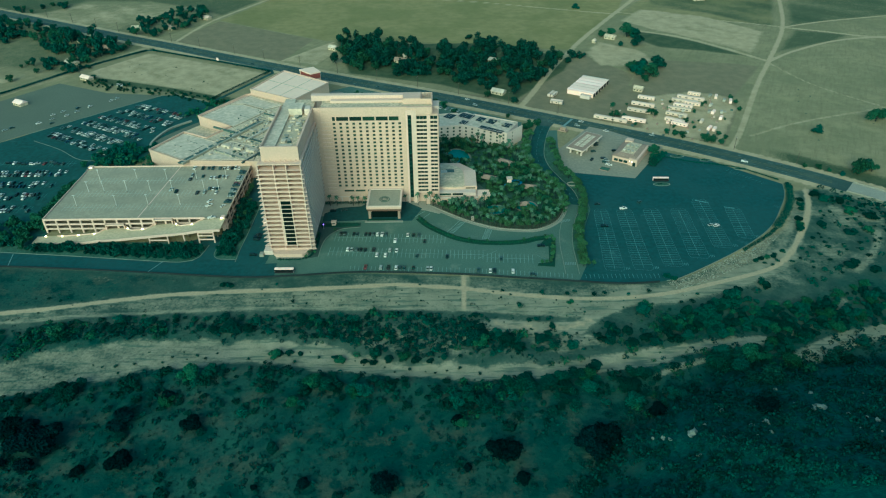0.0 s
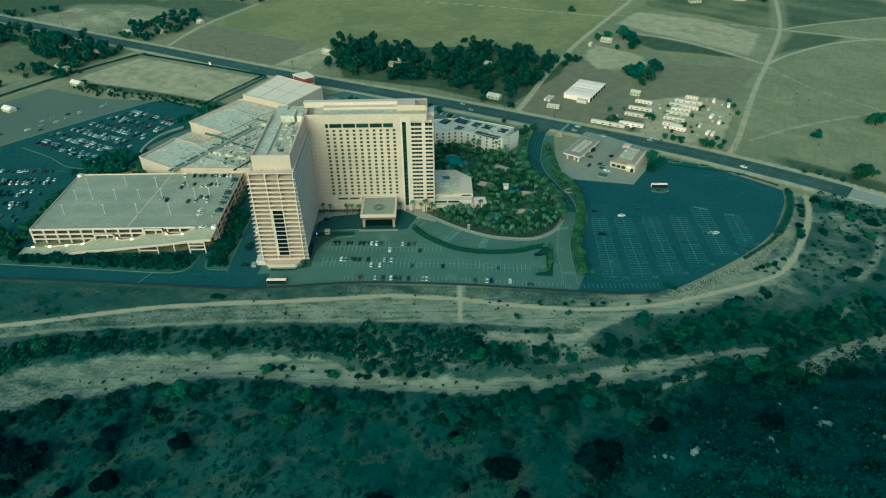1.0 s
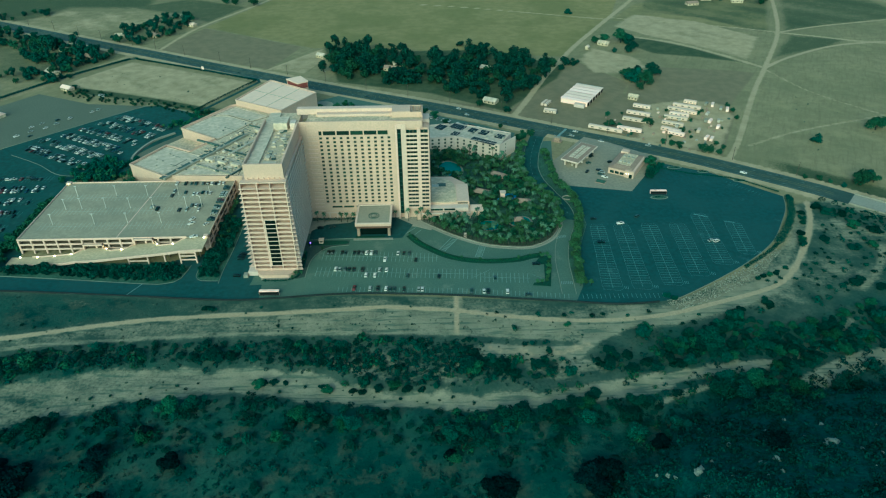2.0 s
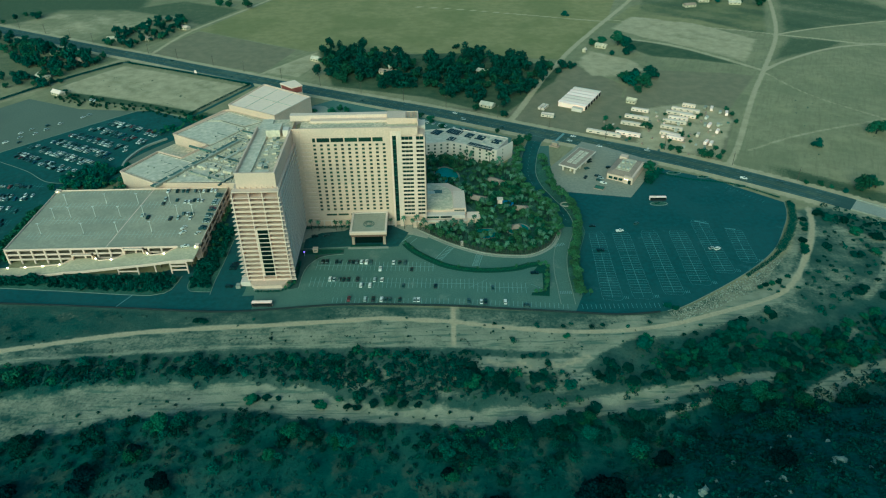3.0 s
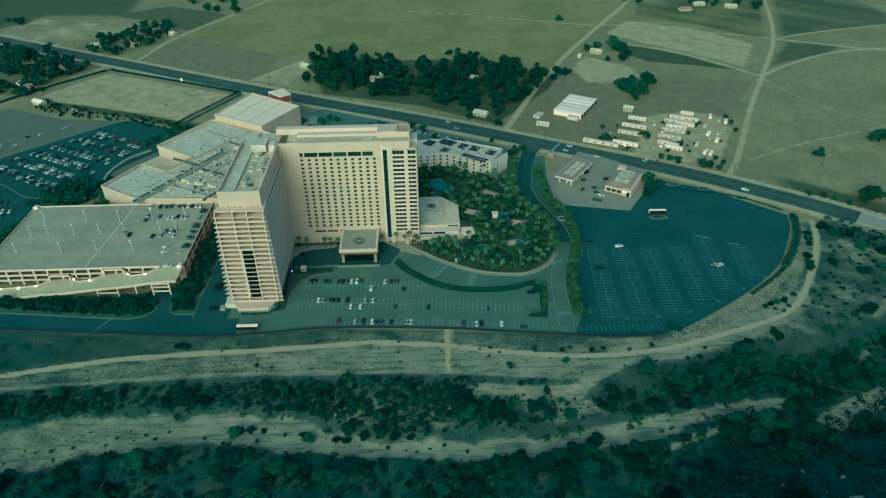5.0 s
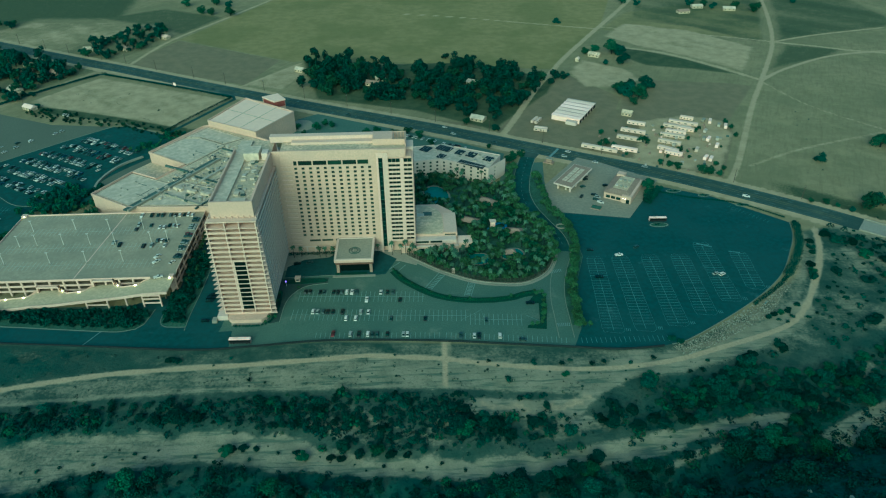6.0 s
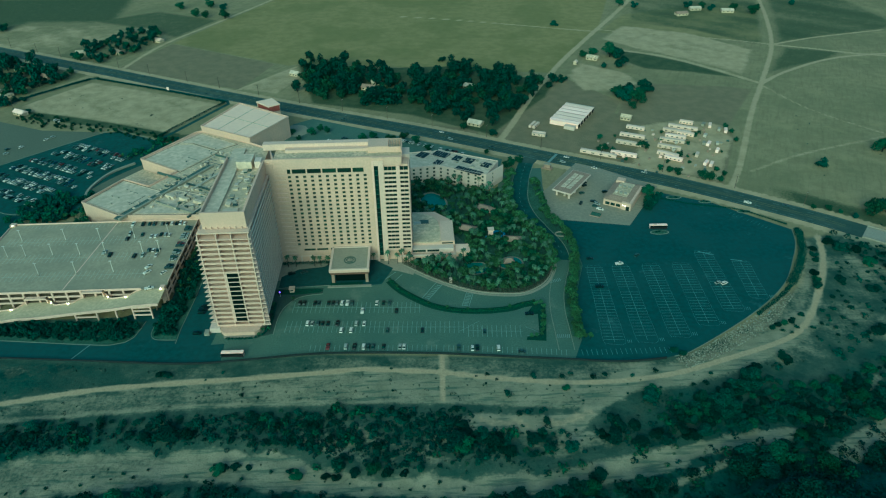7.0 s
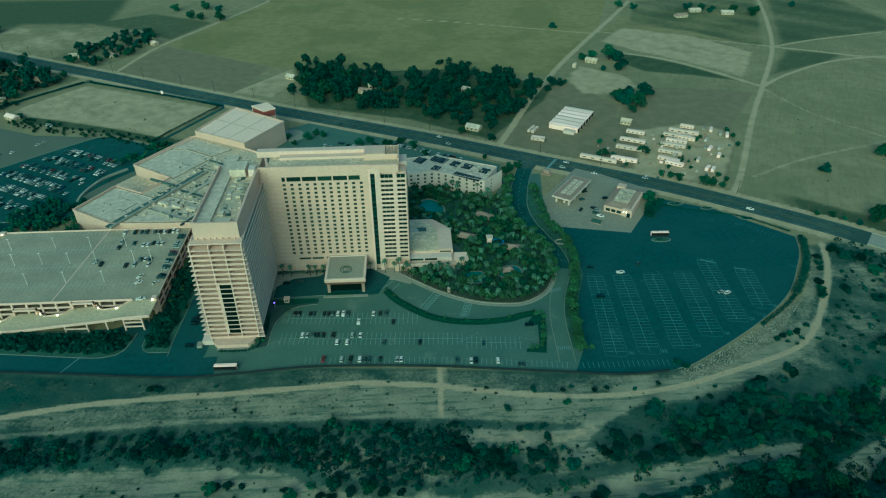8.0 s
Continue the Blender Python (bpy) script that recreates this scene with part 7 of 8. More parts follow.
BANKS_b = ((-219, 301, 0.8, "oak"), (-68, 258, 1.3, "oak"), (-61, 255, 1.1, "oak"), (-48, 252, 1.0, "oak"), (-40, 250, 0.9, "dark"), (36, 254, 1.5, "oak"), (44, 257, 1.4, "willow"), (54, 255, 1.3, "willow"), (62, 259, 1.2, "oak"), (80, 268, 1.3, "willow"), (70, 262, 1.2, "willow"), (74, 252, 1.2, "oak"), (12, 247, 1.2, "oak"), (6, 243, 1.1, "oak"), (100, 262, 1.2, "oak"), (106, 262, 1.0, "willow"), (116, 244, 1.0, "dark"), (160, 243, 1.2, "dark"), (155, 247, 1.0, "dark"), (-125, 302, 0.9, "willow"), (-132, 301, 0.9, "willow"), (-118, 300, 0.8, "willow"), (-190, 303, 0.8, "willow"), (-140, 303, 0.8, "willow"), (15, 302, 0.9, "willow"), (22, 298, 1.1, "willow"),)
BANKS_c = ((30, 294, 0.9, "oak"), (95, 300, 0.9, "willow"), (104, 296, 1.0, "willow"), (112, 290, 1.0, "willow"), (88, 291, 0.9, "willow"), (136, 289, 0.9, "dark"), (150, 275, 1.1, "dark"), (158, 272, 1.1, "dark"), (62, 301, 0.6, "oak"), (144, 345, 0.6, "oak"), (140, 348, 0.6, "oak"), (-90, 282, 0.55, "willow"), (-85, 283, 0.6, "willow"), (-79, 282, 0.5, "willow"), (-60, 279, 0.5, "willow"), (-43, 275, 0.55, "willow"), (-38, 274, 0.6, "willow"), (-30, 276, 0.7, "willow"), (-22, 276, 0.7, "oak"), (-15, 275, 0.7, "willow"), (-8, 274, 0.6, "willow"), (0, 276, 0.6, "oak"), (214, 273, 1.0, "dark"), (205, 268, 1.1, "dark"), (230, 283, 0.8, "dark"),)
for x, y, s, k in BANKS_a + BANKS_b + BANKS_c:
    plant({"willow": "brush", "oak": "willow"}.get(k, k), x, y, s, "riverside trees", zs=0.8)
BUSHES_a = ((41.8, 255.3, 2.24), (20.5, 240.6, 2.01), (61.8, 252.2, 1.79), (74.9, 260.7, 1.57), (93.7, 252.5, 2.24), (171.4, 324.6, 2.01), (150.8, 308.2, 2.24), (142.5, 297.3, 1.79), (127.5, 289.6, 2.01), (119.1, 316.3, 1.43), (92.6, 288.6, 1.79), (145.1, 267.0, 2.68), (165.7, 273.8, 2.46), (184.5, 267.9, 2.15), (200.6, 290.7, 2.01), (17.0, 288.4, 2.24), (35.9, 287.9, 1.57), (94.2, 242.1, 2.01), (106.5, 235.3, 1.34), (7.5, 229.2, 1.52), (156.1, 264.4, 2.01), (222.0, 295.9, 1.79), (214.5, 267.7, 2.01), (197.9, 335.7, 1.16), (76.0, 322.6, 0.81), (55.1, 290.6, 1.34),)
BUSHES_b = ((135.8, 280.8, 1.79), (-192.2, 250.3, 2.51), (-212.5, 244.8, 1.34), (-205.7, 246.5, 1.07), (-67.8, 257.7, 2.01), (-57.0, 254.1, 1.61), (-46.5, 250.7, 1.34), (-140.1, 245.3, 1.61), (-133.9, 262.7, 2.24), (-124.0, 264.6, 1.79), (-77.1, 243.8, 1.34), (-122.8, 301.4, 1.97), (-111.4, 300.8, 1.34), (-218.6, 295.1, 1.43), (-185.9, 305.5, 1.07), (-92.8, 280.2, 1.34), (-56.6, 275.4, 1.25), (-37.1, 279.3, 1.34), (-21.6, 277.2, 1.34),)
for x, y, s in BUSHES_a + BUSHES_b:
    if off_wash(x, y, 2.0):
        plant(random.choice(("willow", "olive", "brush")), x, y, s * 0.7, "riverside bushes", zs=0.85)
for x, y, s in ((264.9, 406.1, 4.2), (264.3, 441.4, 3.0), (252.2, 413.7, 3.8), (247.9, 401.6, 3.8), (250, 407.5, 3.4), (262, 434, 3.0), (260, 428, 2.8), (266.2, 463.9, 3.4), (206.6, 365.6, 2.6), (202, 363.4, 2.2), (211, 367, 2.4), (216.5, 369.1, 2.8), (224.2, 374.0, 2.4), (280.2, 395.4, 4.6), (293.8, 398.6, 4.2), (262.2, 357.7, 5.4), (281.9, 441.5, 4.4), (292.9, 438.1, 4.6), (279.2, 449.3, 4.0), (292.5, 422.1, 5.0), (303.2, 416.2, 5.0), (274.1, 352.2, 4.0), (254.8, 323.7, 5.2), (236.4, 308.0, 5.4), (223.3, 308.9, 4.6), (210.1, 312.5, 5.4), (186.1, 308.9, 5.2), (193.6, 297.9, 5.2), (146.2, 303.8, 5.8), (155.7, 306.3, 5.6), (177.5, 330.2, 5.0), (169.4, 320.5, 4.6), (161.6, 319.8, 3.6), (199.1, 337.2, 3.4), (119.0, 316.4, 4.8), (19.4, 286.5, 6.2), (41.4, 283, 4.6), (59.1, 293.9, 3.2), (70.4, 284.5, 4.2), (96, 294.5, 4.2), (103.6, 285.4, 4.2), (117.2, 286.3, 4.6)):
    plant(random.choice(("willow", "brush", "olive")), x, y, s / 4.3, "riverside bushes", zs=0.8)
# shrubs that stand apart
for x, y in fill([(-230, 245), (-120, 250), (40, 240), (60, 215), (30, 190), (-120, 180), (-240, 190)], 34, 10.0, 62):
    plant("brush", x, y, random.choice((0.35, 0.45, 0.6, 0.9)), "joined thicket", zs=0.8)
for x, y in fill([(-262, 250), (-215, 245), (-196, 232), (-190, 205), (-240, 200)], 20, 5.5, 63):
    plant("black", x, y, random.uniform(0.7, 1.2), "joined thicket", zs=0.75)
for x, y, s in ((45, 319.6, 3.2), (91, 330, 2.6), (-136, 344.3, 2.6), (-131, 343, 1.8), (36, 335, 1.6), (-91, 327, 1.8), (-240, 332, 1.8), (-232, 330, 1.4), (60, 332, 2.4), (75, 331, 2.2), (98, 331, 2.2), (112, 330, 2.0), (125, 333, 2.2), (80, 333, 1.8), (142, 322, 1.8), (149, 323, 2.2), (154, 329, 2.0), (133, 315, 1.6), (-104, 344, 1.6)):
    shrub(x, y, s)
for poly, n, gap, lo, hi, sd in (([(-260, 303), (-190, 312), (-130, 314), (-60, 314), (0, 312), (60, 308), (80, 298), (60, 280), (0, 276), (-30, 278), (-55, 292), (-130, 298), (-190, 297), (-245, 285)], 300, 3.0, 1.4, 4.2, 16),
                                 ([(-230, 246), (-160, 266), (-110, 272), (-50, 263), (30, 257), (90, 262), (125, 272), (120, 250), (60, 236), (-60, 236), (-160, 236)], 190, 4.0, 1.4, 4.6, 17),
                                 ([(205, 360), (245, 345), (330, 400), (330, 470), (285, 450), (262, 410), (240, 378)], 85, 4.5, 1.0, 3.2, 18), ([(282, 458), (318, 440), (345, 410), (300, 425), (278, 440)], 40, 3.0, 1.4, 3.0, 19),
                                 ([(-250, 336), (-130, 342), (-50, 346), (10, 343), (10, 322), (-130, 322), (-240, 316)], 26, 5.0, 0.6, 1.5, 20), ([(16, 336), (110, 330), (130, 320), (84, 312), (20, 318)], 14, 5.0, 0.6, 1.6, 21)):
    for x, y in fill(poly, n, gap, sd):
        size = random.uniform(lo, hi) * random.uniform(0.7, 1)
        if off_wash(x, y, -0.5) and (size < 1.6 or seg_dist(np.array([x]), np.array([y]), [(28, 303), (53, 300.5), (76, 300), (91, 312), (112, 324)])[0] > 6) and seg_dist(np.array([x]), np.array([y]), HIGHWAY)[0] > 12:
            shrub(x, y, size, "riverside shrubs" if size > 2.5 else "joined small shrubs")
for x, y in fill([(-230, 262), (-160, 285), (-60, 284), (-40, 272), (30, 268), (30, 262), (-60, 270), (-120, 279), (-200, 262)], 34, 5.0, 22):
    shrub(x, y, random.uniform(0.6, 1.6), "joined small shrubs", label="small grey-green shrub in the sandy wash")


def scatter_stuff(name, label, n, xr, yr, keep, size, mat, seed, cards=11, leaf=0.34):
    """Low growth that nobody could count, joined into one mesh."""
    r = np.random.default_rng(seed)
    X, Y = r.uniform(*xr, n), r.uniform(*yr, n)
    ok = r.random(n) < keep(X, Y)
    X, Y = X[ok], Y[ok]
    Z = ground_height(X, Y)
    S = size * (0.35 + 1.3 * r.random(len(X)) ** 2.2)
    cs = np.repeat(np.stack([X, Y, Z], 1), cards, 0)
    sr = np.repeat(S, cards)
    d = r.normal(size=(len(cs), 3))
    d /= np.linalg.norm(d, axis=1, keepdims=True)
    d[:, 2] = np.abs(d[:, 2])
    p = cs + d * sr[:, None] * np.array([0.8, 0.8, 0.62]) * (1 - 0.4 * r.random((len(cs), 1)))
    nrm = d + 0.5 * r.normal(size=d.shape)
    nrm /= np.linalg.norm(nrm, axis=1, keepdims=True)
    a = np.cross(nrm, r.normal(size=d.shape))
    a /= np.linalg.norm(a, axis=1, keepdims=True)
    b = np.cross(nrm, a)
    s = (sr * leaf * (0.7 + 0.6 * r.random(len(cs))))[:, None]
    v = np.stack([p - a * s, p - b * s * 0.8 + nrm * s * 0.3, p + a * s, p + b * s * 0.8 + nrm * s * 0.3], 1).reshape(-1, 3)
    i = np.arange(len(cs))[:, None] * 4
    f = np.concatenate([i + [0, 1, 3], i + [1, 2, 3]])
    return tagged(new(name, cloud_mesh(name, v, f, mat)), label, "scrub", kind="stuff")


def on_sand(X, Y):
    return np.clip(soft(poly_in(X, Y, WASH_TOP + WASH_BOT[::-1]), 4) + soft(4.5 - seg_dist(X, Y, UPPER_TRACK), 2) + 0.7 * soft(4 - seg_dist(X, Y, LOWER_TRACK), 4) + soft(4 - seg_dist(X, Y, [(13.4, 352), (11.7, 318)]), 2) + 0.9 * soft(5 - seg_dist(X, Y, [(28, 303), (53, 300.5), (76, 300), (91, 312), (112, 324)]), 3), 0, 1)


toe_of = lambda X: np.interp(X, TOE_X, TOE_Y)
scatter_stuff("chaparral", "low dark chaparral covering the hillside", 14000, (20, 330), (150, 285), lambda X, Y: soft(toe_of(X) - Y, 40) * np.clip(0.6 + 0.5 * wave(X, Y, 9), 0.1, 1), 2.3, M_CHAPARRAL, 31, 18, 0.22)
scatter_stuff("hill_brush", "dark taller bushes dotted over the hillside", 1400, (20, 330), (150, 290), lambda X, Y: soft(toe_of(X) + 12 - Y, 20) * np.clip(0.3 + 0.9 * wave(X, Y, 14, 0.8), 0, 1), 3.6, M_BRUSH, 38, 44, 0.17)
scatter_stuff("scrub", "low green scrub on the river plain", 7500, (-280, 320), (170, 312), lambda X, Y: soft(Y - toe_of(X), 10) * (1 - on_sand(X, Y)) * np.clip(0.42 + 0.5 * wave(X, Y, 16) + 0.05 * soft(Y - 285, 10), 0.03, 1), 1.7, M_SCRUB_LOW, 32, 18, 0.26)
def brushy(X, Y):
    edge = np.interp(X, [-340, -227, -159, -112, -50, 28, 83, 142, 200], [240, 249, 266, 271, 262, 256, 263, 278, 292])
    band = np.clip(1 - np.abs(Y - edge + 7) / 13, 0, 1) * np.clip(0.55 + 0.8 * wave(X, Y, 13, 0.3), 0, 1)
    band = np.maximum(band, np.clip(wave(X, Y, 21, 1.9) - 0.38, 0, 1) * 0.8 * soft(238 - Y, 20))
    return np.maximum(band, 0.8 * soft(-225 - X + 0.7 * (250 - Y), 20) * soft(258 - Y, 12)) * soft(Y - toe_of(X) + 20, 20) * (1 - on_sand(X, Y))


scatter_stuff("brush", "tangled dark brush along the wash", 5200, (-280, 190), (175, 296), lambda X, Y: 0.55 * brushy(X, Y), 3.4, M_BRUSH, 37, 44, 0.17)
scatter_stuff("wash_brush", "leafy green brush along the wash", 2600, (-240, 200), (232, 316), lambda X, Y: (1 - on_sand(X, Y)) * soft(Y - toe_of(X) + 10, 16) * np.clip(0.1 + 0.9 * wave(X, Y, 15, 2.7), 0, 0.75) * np.where(Y > 280, 0.8, soft(X - 10, 40)), 3.0, M_WASH_LEAF, 39, 40, 0.18)
BAND_X = [-223, -165, -104, -72, -41, -10, 30]
scatter_stuff("band_scrub", "dense low scrub between the track and the wash", 5200, (-240, 40), (274, 314), lambda X, Y: (1 - on_sand(X, Y)) * soft(np.interp(X, BAND_X, [303, 311, 311.5, 310, 310, 312, 305]) - Y, 3) * soft(Y - np.interp(X, BAND_X, [294, 297, 297, 295, 284, 279, 280]), 3) * np.clip(0.5 + 0.6 * wave(X, Y, 18, 0.9) + 0.2 * wave(X, Y, 5, 0.2), 0.05, 1), 1.5, M_SCRUB_LOW, 47, 16, 0.26)
scatter_stuff("sage_scrub", "pale grey-green sage brush on dry ground", 9000, (-300, 330), (170, 362), lambda X, Y: soft(Y - toe_of(X), 10) * soft(np.interp(X, [-300, -243, -183, -127, -95, -52, 6, 85, 140, 330], [366, 362, 356, 350.5, 351.7, 354.6, 351.6, 342, 340, 340]) - 2 - Y, 2) * (1 - on_sand(X, Y)) * np.clip(0.25 + 0.4 * wave(X, Y, 11, 2), 0.05, 1), 0.8, M_SAGE, 33, 8)
scatter_stuff("tuft_scrub", "tiny grey-green tufts on the sandy strip", 1700, (-260, 130), (306, 350), lambda X, Y: soft(poly_in(X, Y, UPPER_TRACK[:14] + LOWER_TRACK[::-1]), 6) * (1 - soft(3.5 - seg_dist(X, Y, UPPER_TRACK), 2)) * np.clip(0.3 + 0.6 * wave(X, Y * 2, 8, 1.1), 0.05, 1), 0.7, M_SAGE, 36, 8)
scatter_stuff("bank_scrub", "scattered small shrubs on the sandy east bank", 1500, (150, 420), (320, 480), lambda X, Y: np.clip(poly_in(X, Y, [(150, 330), (212, 346), (240, 376), (270, 415), (285, 455), (330, 440), (420, 360), (400, 320)]) / 8, 0, 1) * np.clip(0.25 + 0.8 * wave(X, Y, 12), 0.04, 1) * soft(seg_dist(X, Y, HIGHWAY) - 12, 4), 2.3, M_SCRUB, 34, 30, 0.2)
scatter_stuff("bridge_brush", "dark brush below the highway bridge", 900, (262, 420), (330, 462), lambda X, Y: soft(seg_dist(X, Y, HIGHWAY) - 14, 4) * soft(34 - seg_dist(X, Y, HIGHWAY), 14) * soft(X - 284, 10) * np.where(Y < np.interp(X, [279, 312, 345, 470], [488, 461, 433, 330]), 0.5, 0.0), 2.6, M_BRUSH, 41, 40, 0.18)
scatter_stuff("hill_tufts", "dry grass tufts and low sage over the near slope", 9000, (-270, 110), (178, 262), lambda X, Y: (1 - on_sand(X, Y)) * np.clip(0.35 + 0.5 * wave(X, Y, 12, 0.6) + 0.3 * wave(X, Y, 4, 1.6), 0.02, 1), 0.75, M_SAGE, 44, 7)
scatter_stuff("plot_weeds", "dark weed patches on the dirt plot", 2600, (-395, -185), (650, 806), lambda X, Y: soft(poly_in(X, Y, [(-385, 735), (-345, 800), (-196, 728), (-232, 660), (-279, 682), (-353, 708)]), 4) * np.clip(wave(X, Y * 1.6, 7, 0.4) - 0.42, 0, 1) * 1.4, 0.9, M_SAGE, 40, 8)
scatter_stuff("field_weeds", "sparse weeds in the dry fields", 2600, (-320, 640), (500, 1000), lambda X, Y: np.clip(soft(poly_in(X, Y, [(290, 545), (360, 700), (420, 640), (640, 640), (640, 470), (345, 500)]), 6) * np.clip(0.2 + 0.5 * wave(X, Y, 25), 0, 1), 0, 1), 0.9, M_SAGE, 35, 8)


# hedges
def hedge(name, pts, half, height, label, mat, seed):
    line = smooth_line(pts, 1.6)
    cs = [(x, y, height * 0.5) for x, y in line]
    v, f = leaf_cloud(cs, [(half, half, height * 0.55)] * len(cs), int(len(cs) * 34 * max(1.0, half / 1.2)), 0.34, seed=seed)
    v[:, 2] = np.maximum(v[:, 2], 0.02)
    return tagged(new(name, cloud_mesh(name, v, f, mat)), label, "hedge")


STRIP = [(-17, 422), (-12, 414), (-5, 406.5), (7, 396.6), (18, 391.5), (30, 389), (43, 388.6), (55, 390), (63, 393), (70, 394.6)]
tagged(part("planting_strip", strip(bmesh.new(), smooth_line(STRIP, 2.0), 2.6, 0.0, 0.28), M_LAWN, None), "grassed planting strip with kerb", "planting bed", kind="structure")
hedge("hedge", STRIP, 1.3, 1.3, "long dark clipped hedge on the planting strip", M_LEAF, 41)
for x, y in smooth_line(STRIP, 9.0):
    plant("street", x, y, random.uniform(0.35, 0.55), "young trees on the planting strip", z=0.2)
tagged(part("end_bed", prism(bmesh.new(), [(64, 384), (70, 393), (77, 394), (75, 378), (72, 360), (61, 361.5), (62, 364), (69, 365), (71, 384)], 0.0, 0.26), M_LAWN, None), "kerbed planting bed at the end of the car rows", "planting bed", kind="structure")
hedge("foundation_hedge", [(-87, 443.6), (-72, 443.6), (-57, 443.6)], 1.4, 2.4, "dark foundation planting along the hotel wall", M_LEAF_DARK, 51)
hedge("tower_hedge", [(-108, 371.5), (-101, 371.1), (-94, 371.3), (-88.6, 374), (-86.2, 380), (-85, 388), (-85.5, 402)], 0.9, 1.1, "dark hedge round the tower foot", M_LEAF_DARK, 52)
hedge("boundary_hedge", [(-470, 652), (-451, 676), (-410, 740), (-392, 738 + 26), (-350, 812), (-341, 812)], 1.6, 2.6, "dark boundary hedge beside the dirt plot", M_BRUSH, 42)
hedge("boundary_hedge", [(-341, 812), (-260, 772), (-188, 735)], 1.3, 2.2, "dark boundary hedge beside the dirt plot", M_BRUSH, 43)
hedge("boundary_hedge", [(-188, 734), (-212, 690), (-231, 652)], 1.3, 2.4, "dark boundary hedge beside the dirt plot", M_BRUSH, 44)
hedge("lot_hedge", [(232.5, 404), (244, 418.5), (254.5, 435), (261, 449), (265.5, 464)], 3.2, 2.4, "loose hedge along the lot kerb", M_LEAF_DARK, 45)
hedge("lot_hedge", [(200, 376.5), (212, 385.5), (224, 395), (231, 402)], 1.6, 1.2, "low straggling hedge along the lot kerb", M_LEAF_DARK, 47)
hedge("lot_hedge", [(178, 520), (205, 506), (236, 496), (262, 474)], 0.9, 0.9, "loose hedge along the lot kerb", M_LEAF_DARK, 46)

# ---- garden court details ----
fence_line = smooth_line([(-8, 439.5), (4, 429), (17, 419), (34, 409.5), (50, 405.5), (66, 405.5), (79.5, 414.5), (86.5, 427), (89, 436)], 3.0)
fence = thing("garden_fence", 34, 409.5, 0, 0, "brown lattice fence on a pale footing round the pool garden", "fence")
partw("footing", strip(bmesh.new(), fence_line, 0.7, 0, 0.6), M_CONC, fence)
for a, b in zip(fence_line, fence_line[1:]):
    va, vb = Vector(a), Vector(b)
    for z in (0.9, 2.3, 3.6):
        partw("rail", strip(bmesh.new(), [a, b], 0.07, z, z + 0.16), M_WOODWALL, fence)
    for k in range(1, 5):
        q = va.lerp(vb, k / 5)
        partw("slat", tube(bmesh.new(), (q.x, q.y, 0.6), (q.x, q.y, 3.7), 0.09, 0.09, 4), M_WOODWALL, fence)
    partw("post", tube(bmesh.new(), (*a, 0), (*a, 4.4), 0.2, 0.2, 6), M_WOODWALL, fence)
partw("entry_pylon", cube(20.5, 22.3, 417, 418.6, 0, 3.6), M_STUCCO_PALE, fence, "pale stone entry pylon")
for i, (x, y) in enumerate(offset(fence_line, 2.2)):
    plant("palm" if i % 2 else "street", x, y, random.uniform(0.65, 0.9), "trees along the garden fence" if i % 2 else "joined pool garden planting", z=0.1)
paved("pavement_promenade", ribbon(offset(fence_line, -2.0), 0.9), 0.13, M_CONC, "curved pale concrete footpath")


def hut(x, y, w, d, deg, mat, label):
    ob = thing("garden_pavilion", x, y, 0.14, deg, label, "pavilion", "pool pavilions")
    for a in (-1, 1):
        for b in (-1, 1):
            part("post", cube(a * w * 0.42 - 0.15, a * w * 0.42 + 0.15, b * d * 0.42 - 0.15, b * d * 0.42 + 0.15, 0, 3.0), M_WOODWALL, ob)
    bm = bmesh.new()
    v = [bm.verts.new(p) for p in ((-w / 2, -d / 2, 2.9), (w / 2, -d / 2, 2.9), (w / 2, d / 2, 2.9), (-w / 2, d / 2, 2.9), (-w * 0.2, 0, 4.8), (w * 0.2, 0, 4.8))]
    for f in ((0, 1, 5, 4), (1, 2, 5), (2, 3, 4, 5), (3, 0, 4), (3, 2, 1, 0)):
        bm.faces.new([v[k] for k in f])
    part("roof", bm, mat, ob)


for x, y, w, d, deg in ((51, 505, 15, 9, -35), (36.5, 478, 13, 8, -25), (66, 462, 13, 8, -10), (60, 436, 8, 6, 10)):
    hut(x, y, w, d, deg, M_TILE, "brown-roofed open pool pavilion among palms")
slide = thing("water_slide", 52, 471, 0.14, 0, "blue and white water slide tower", "water slide")
part("tower", cube(-1.6, 1.6, -1.6, 1.6, 0, 5.5), M_WHITE_METAL, slide)
part("flume", strip(bmesh.new(), smooth_line([(1, 0), (7, 3), (9, -3), (3, -7), (-4, -5)], 1.0), 0.8, 2.2, 3.0), material("blue_flume", (0.06, 0.2, 0.34), 0.4, 0.1), slide, "blue flume")
part("roof", prism(bmesh.new(), [(-2.2, -2.2), (2.2, -2.2), (2.2, 2.2), (-2.2, 2.2)], 5.5, 6.0), M_WHITE_METAL, slide)
ring_sign = thing("roundabout_sign", 101, 469, 0, 0, "pale low ring wall with sign at the drive", "sign")
partw("ring_wall", strip(bmesh.new(), [(101 + 4 * math.cos(a / 10 * math.tau), 470 + 3 * math.sin(a / 10 * math.tau)) for a in range(9)], 0.3, 0, 0.9), M_CONC, ring_sign)
monument = thing("entrance_monument", 109, 571, 0, HWDEG, "rust-coloured stone entrance monument", "monument")
part("base", cube(-4, 4, -2.4, 2.4, 0, 1.0), M_TILE, monument), part("pylon", cube(-2.4, 2.4, -1.2, 1.2, 1.0, 3.8), M_TILE, monument), part("cap", cube(-2.8, 2.8, -1.5, 1.5, 3.8, 4.2), M_CONC, monument)
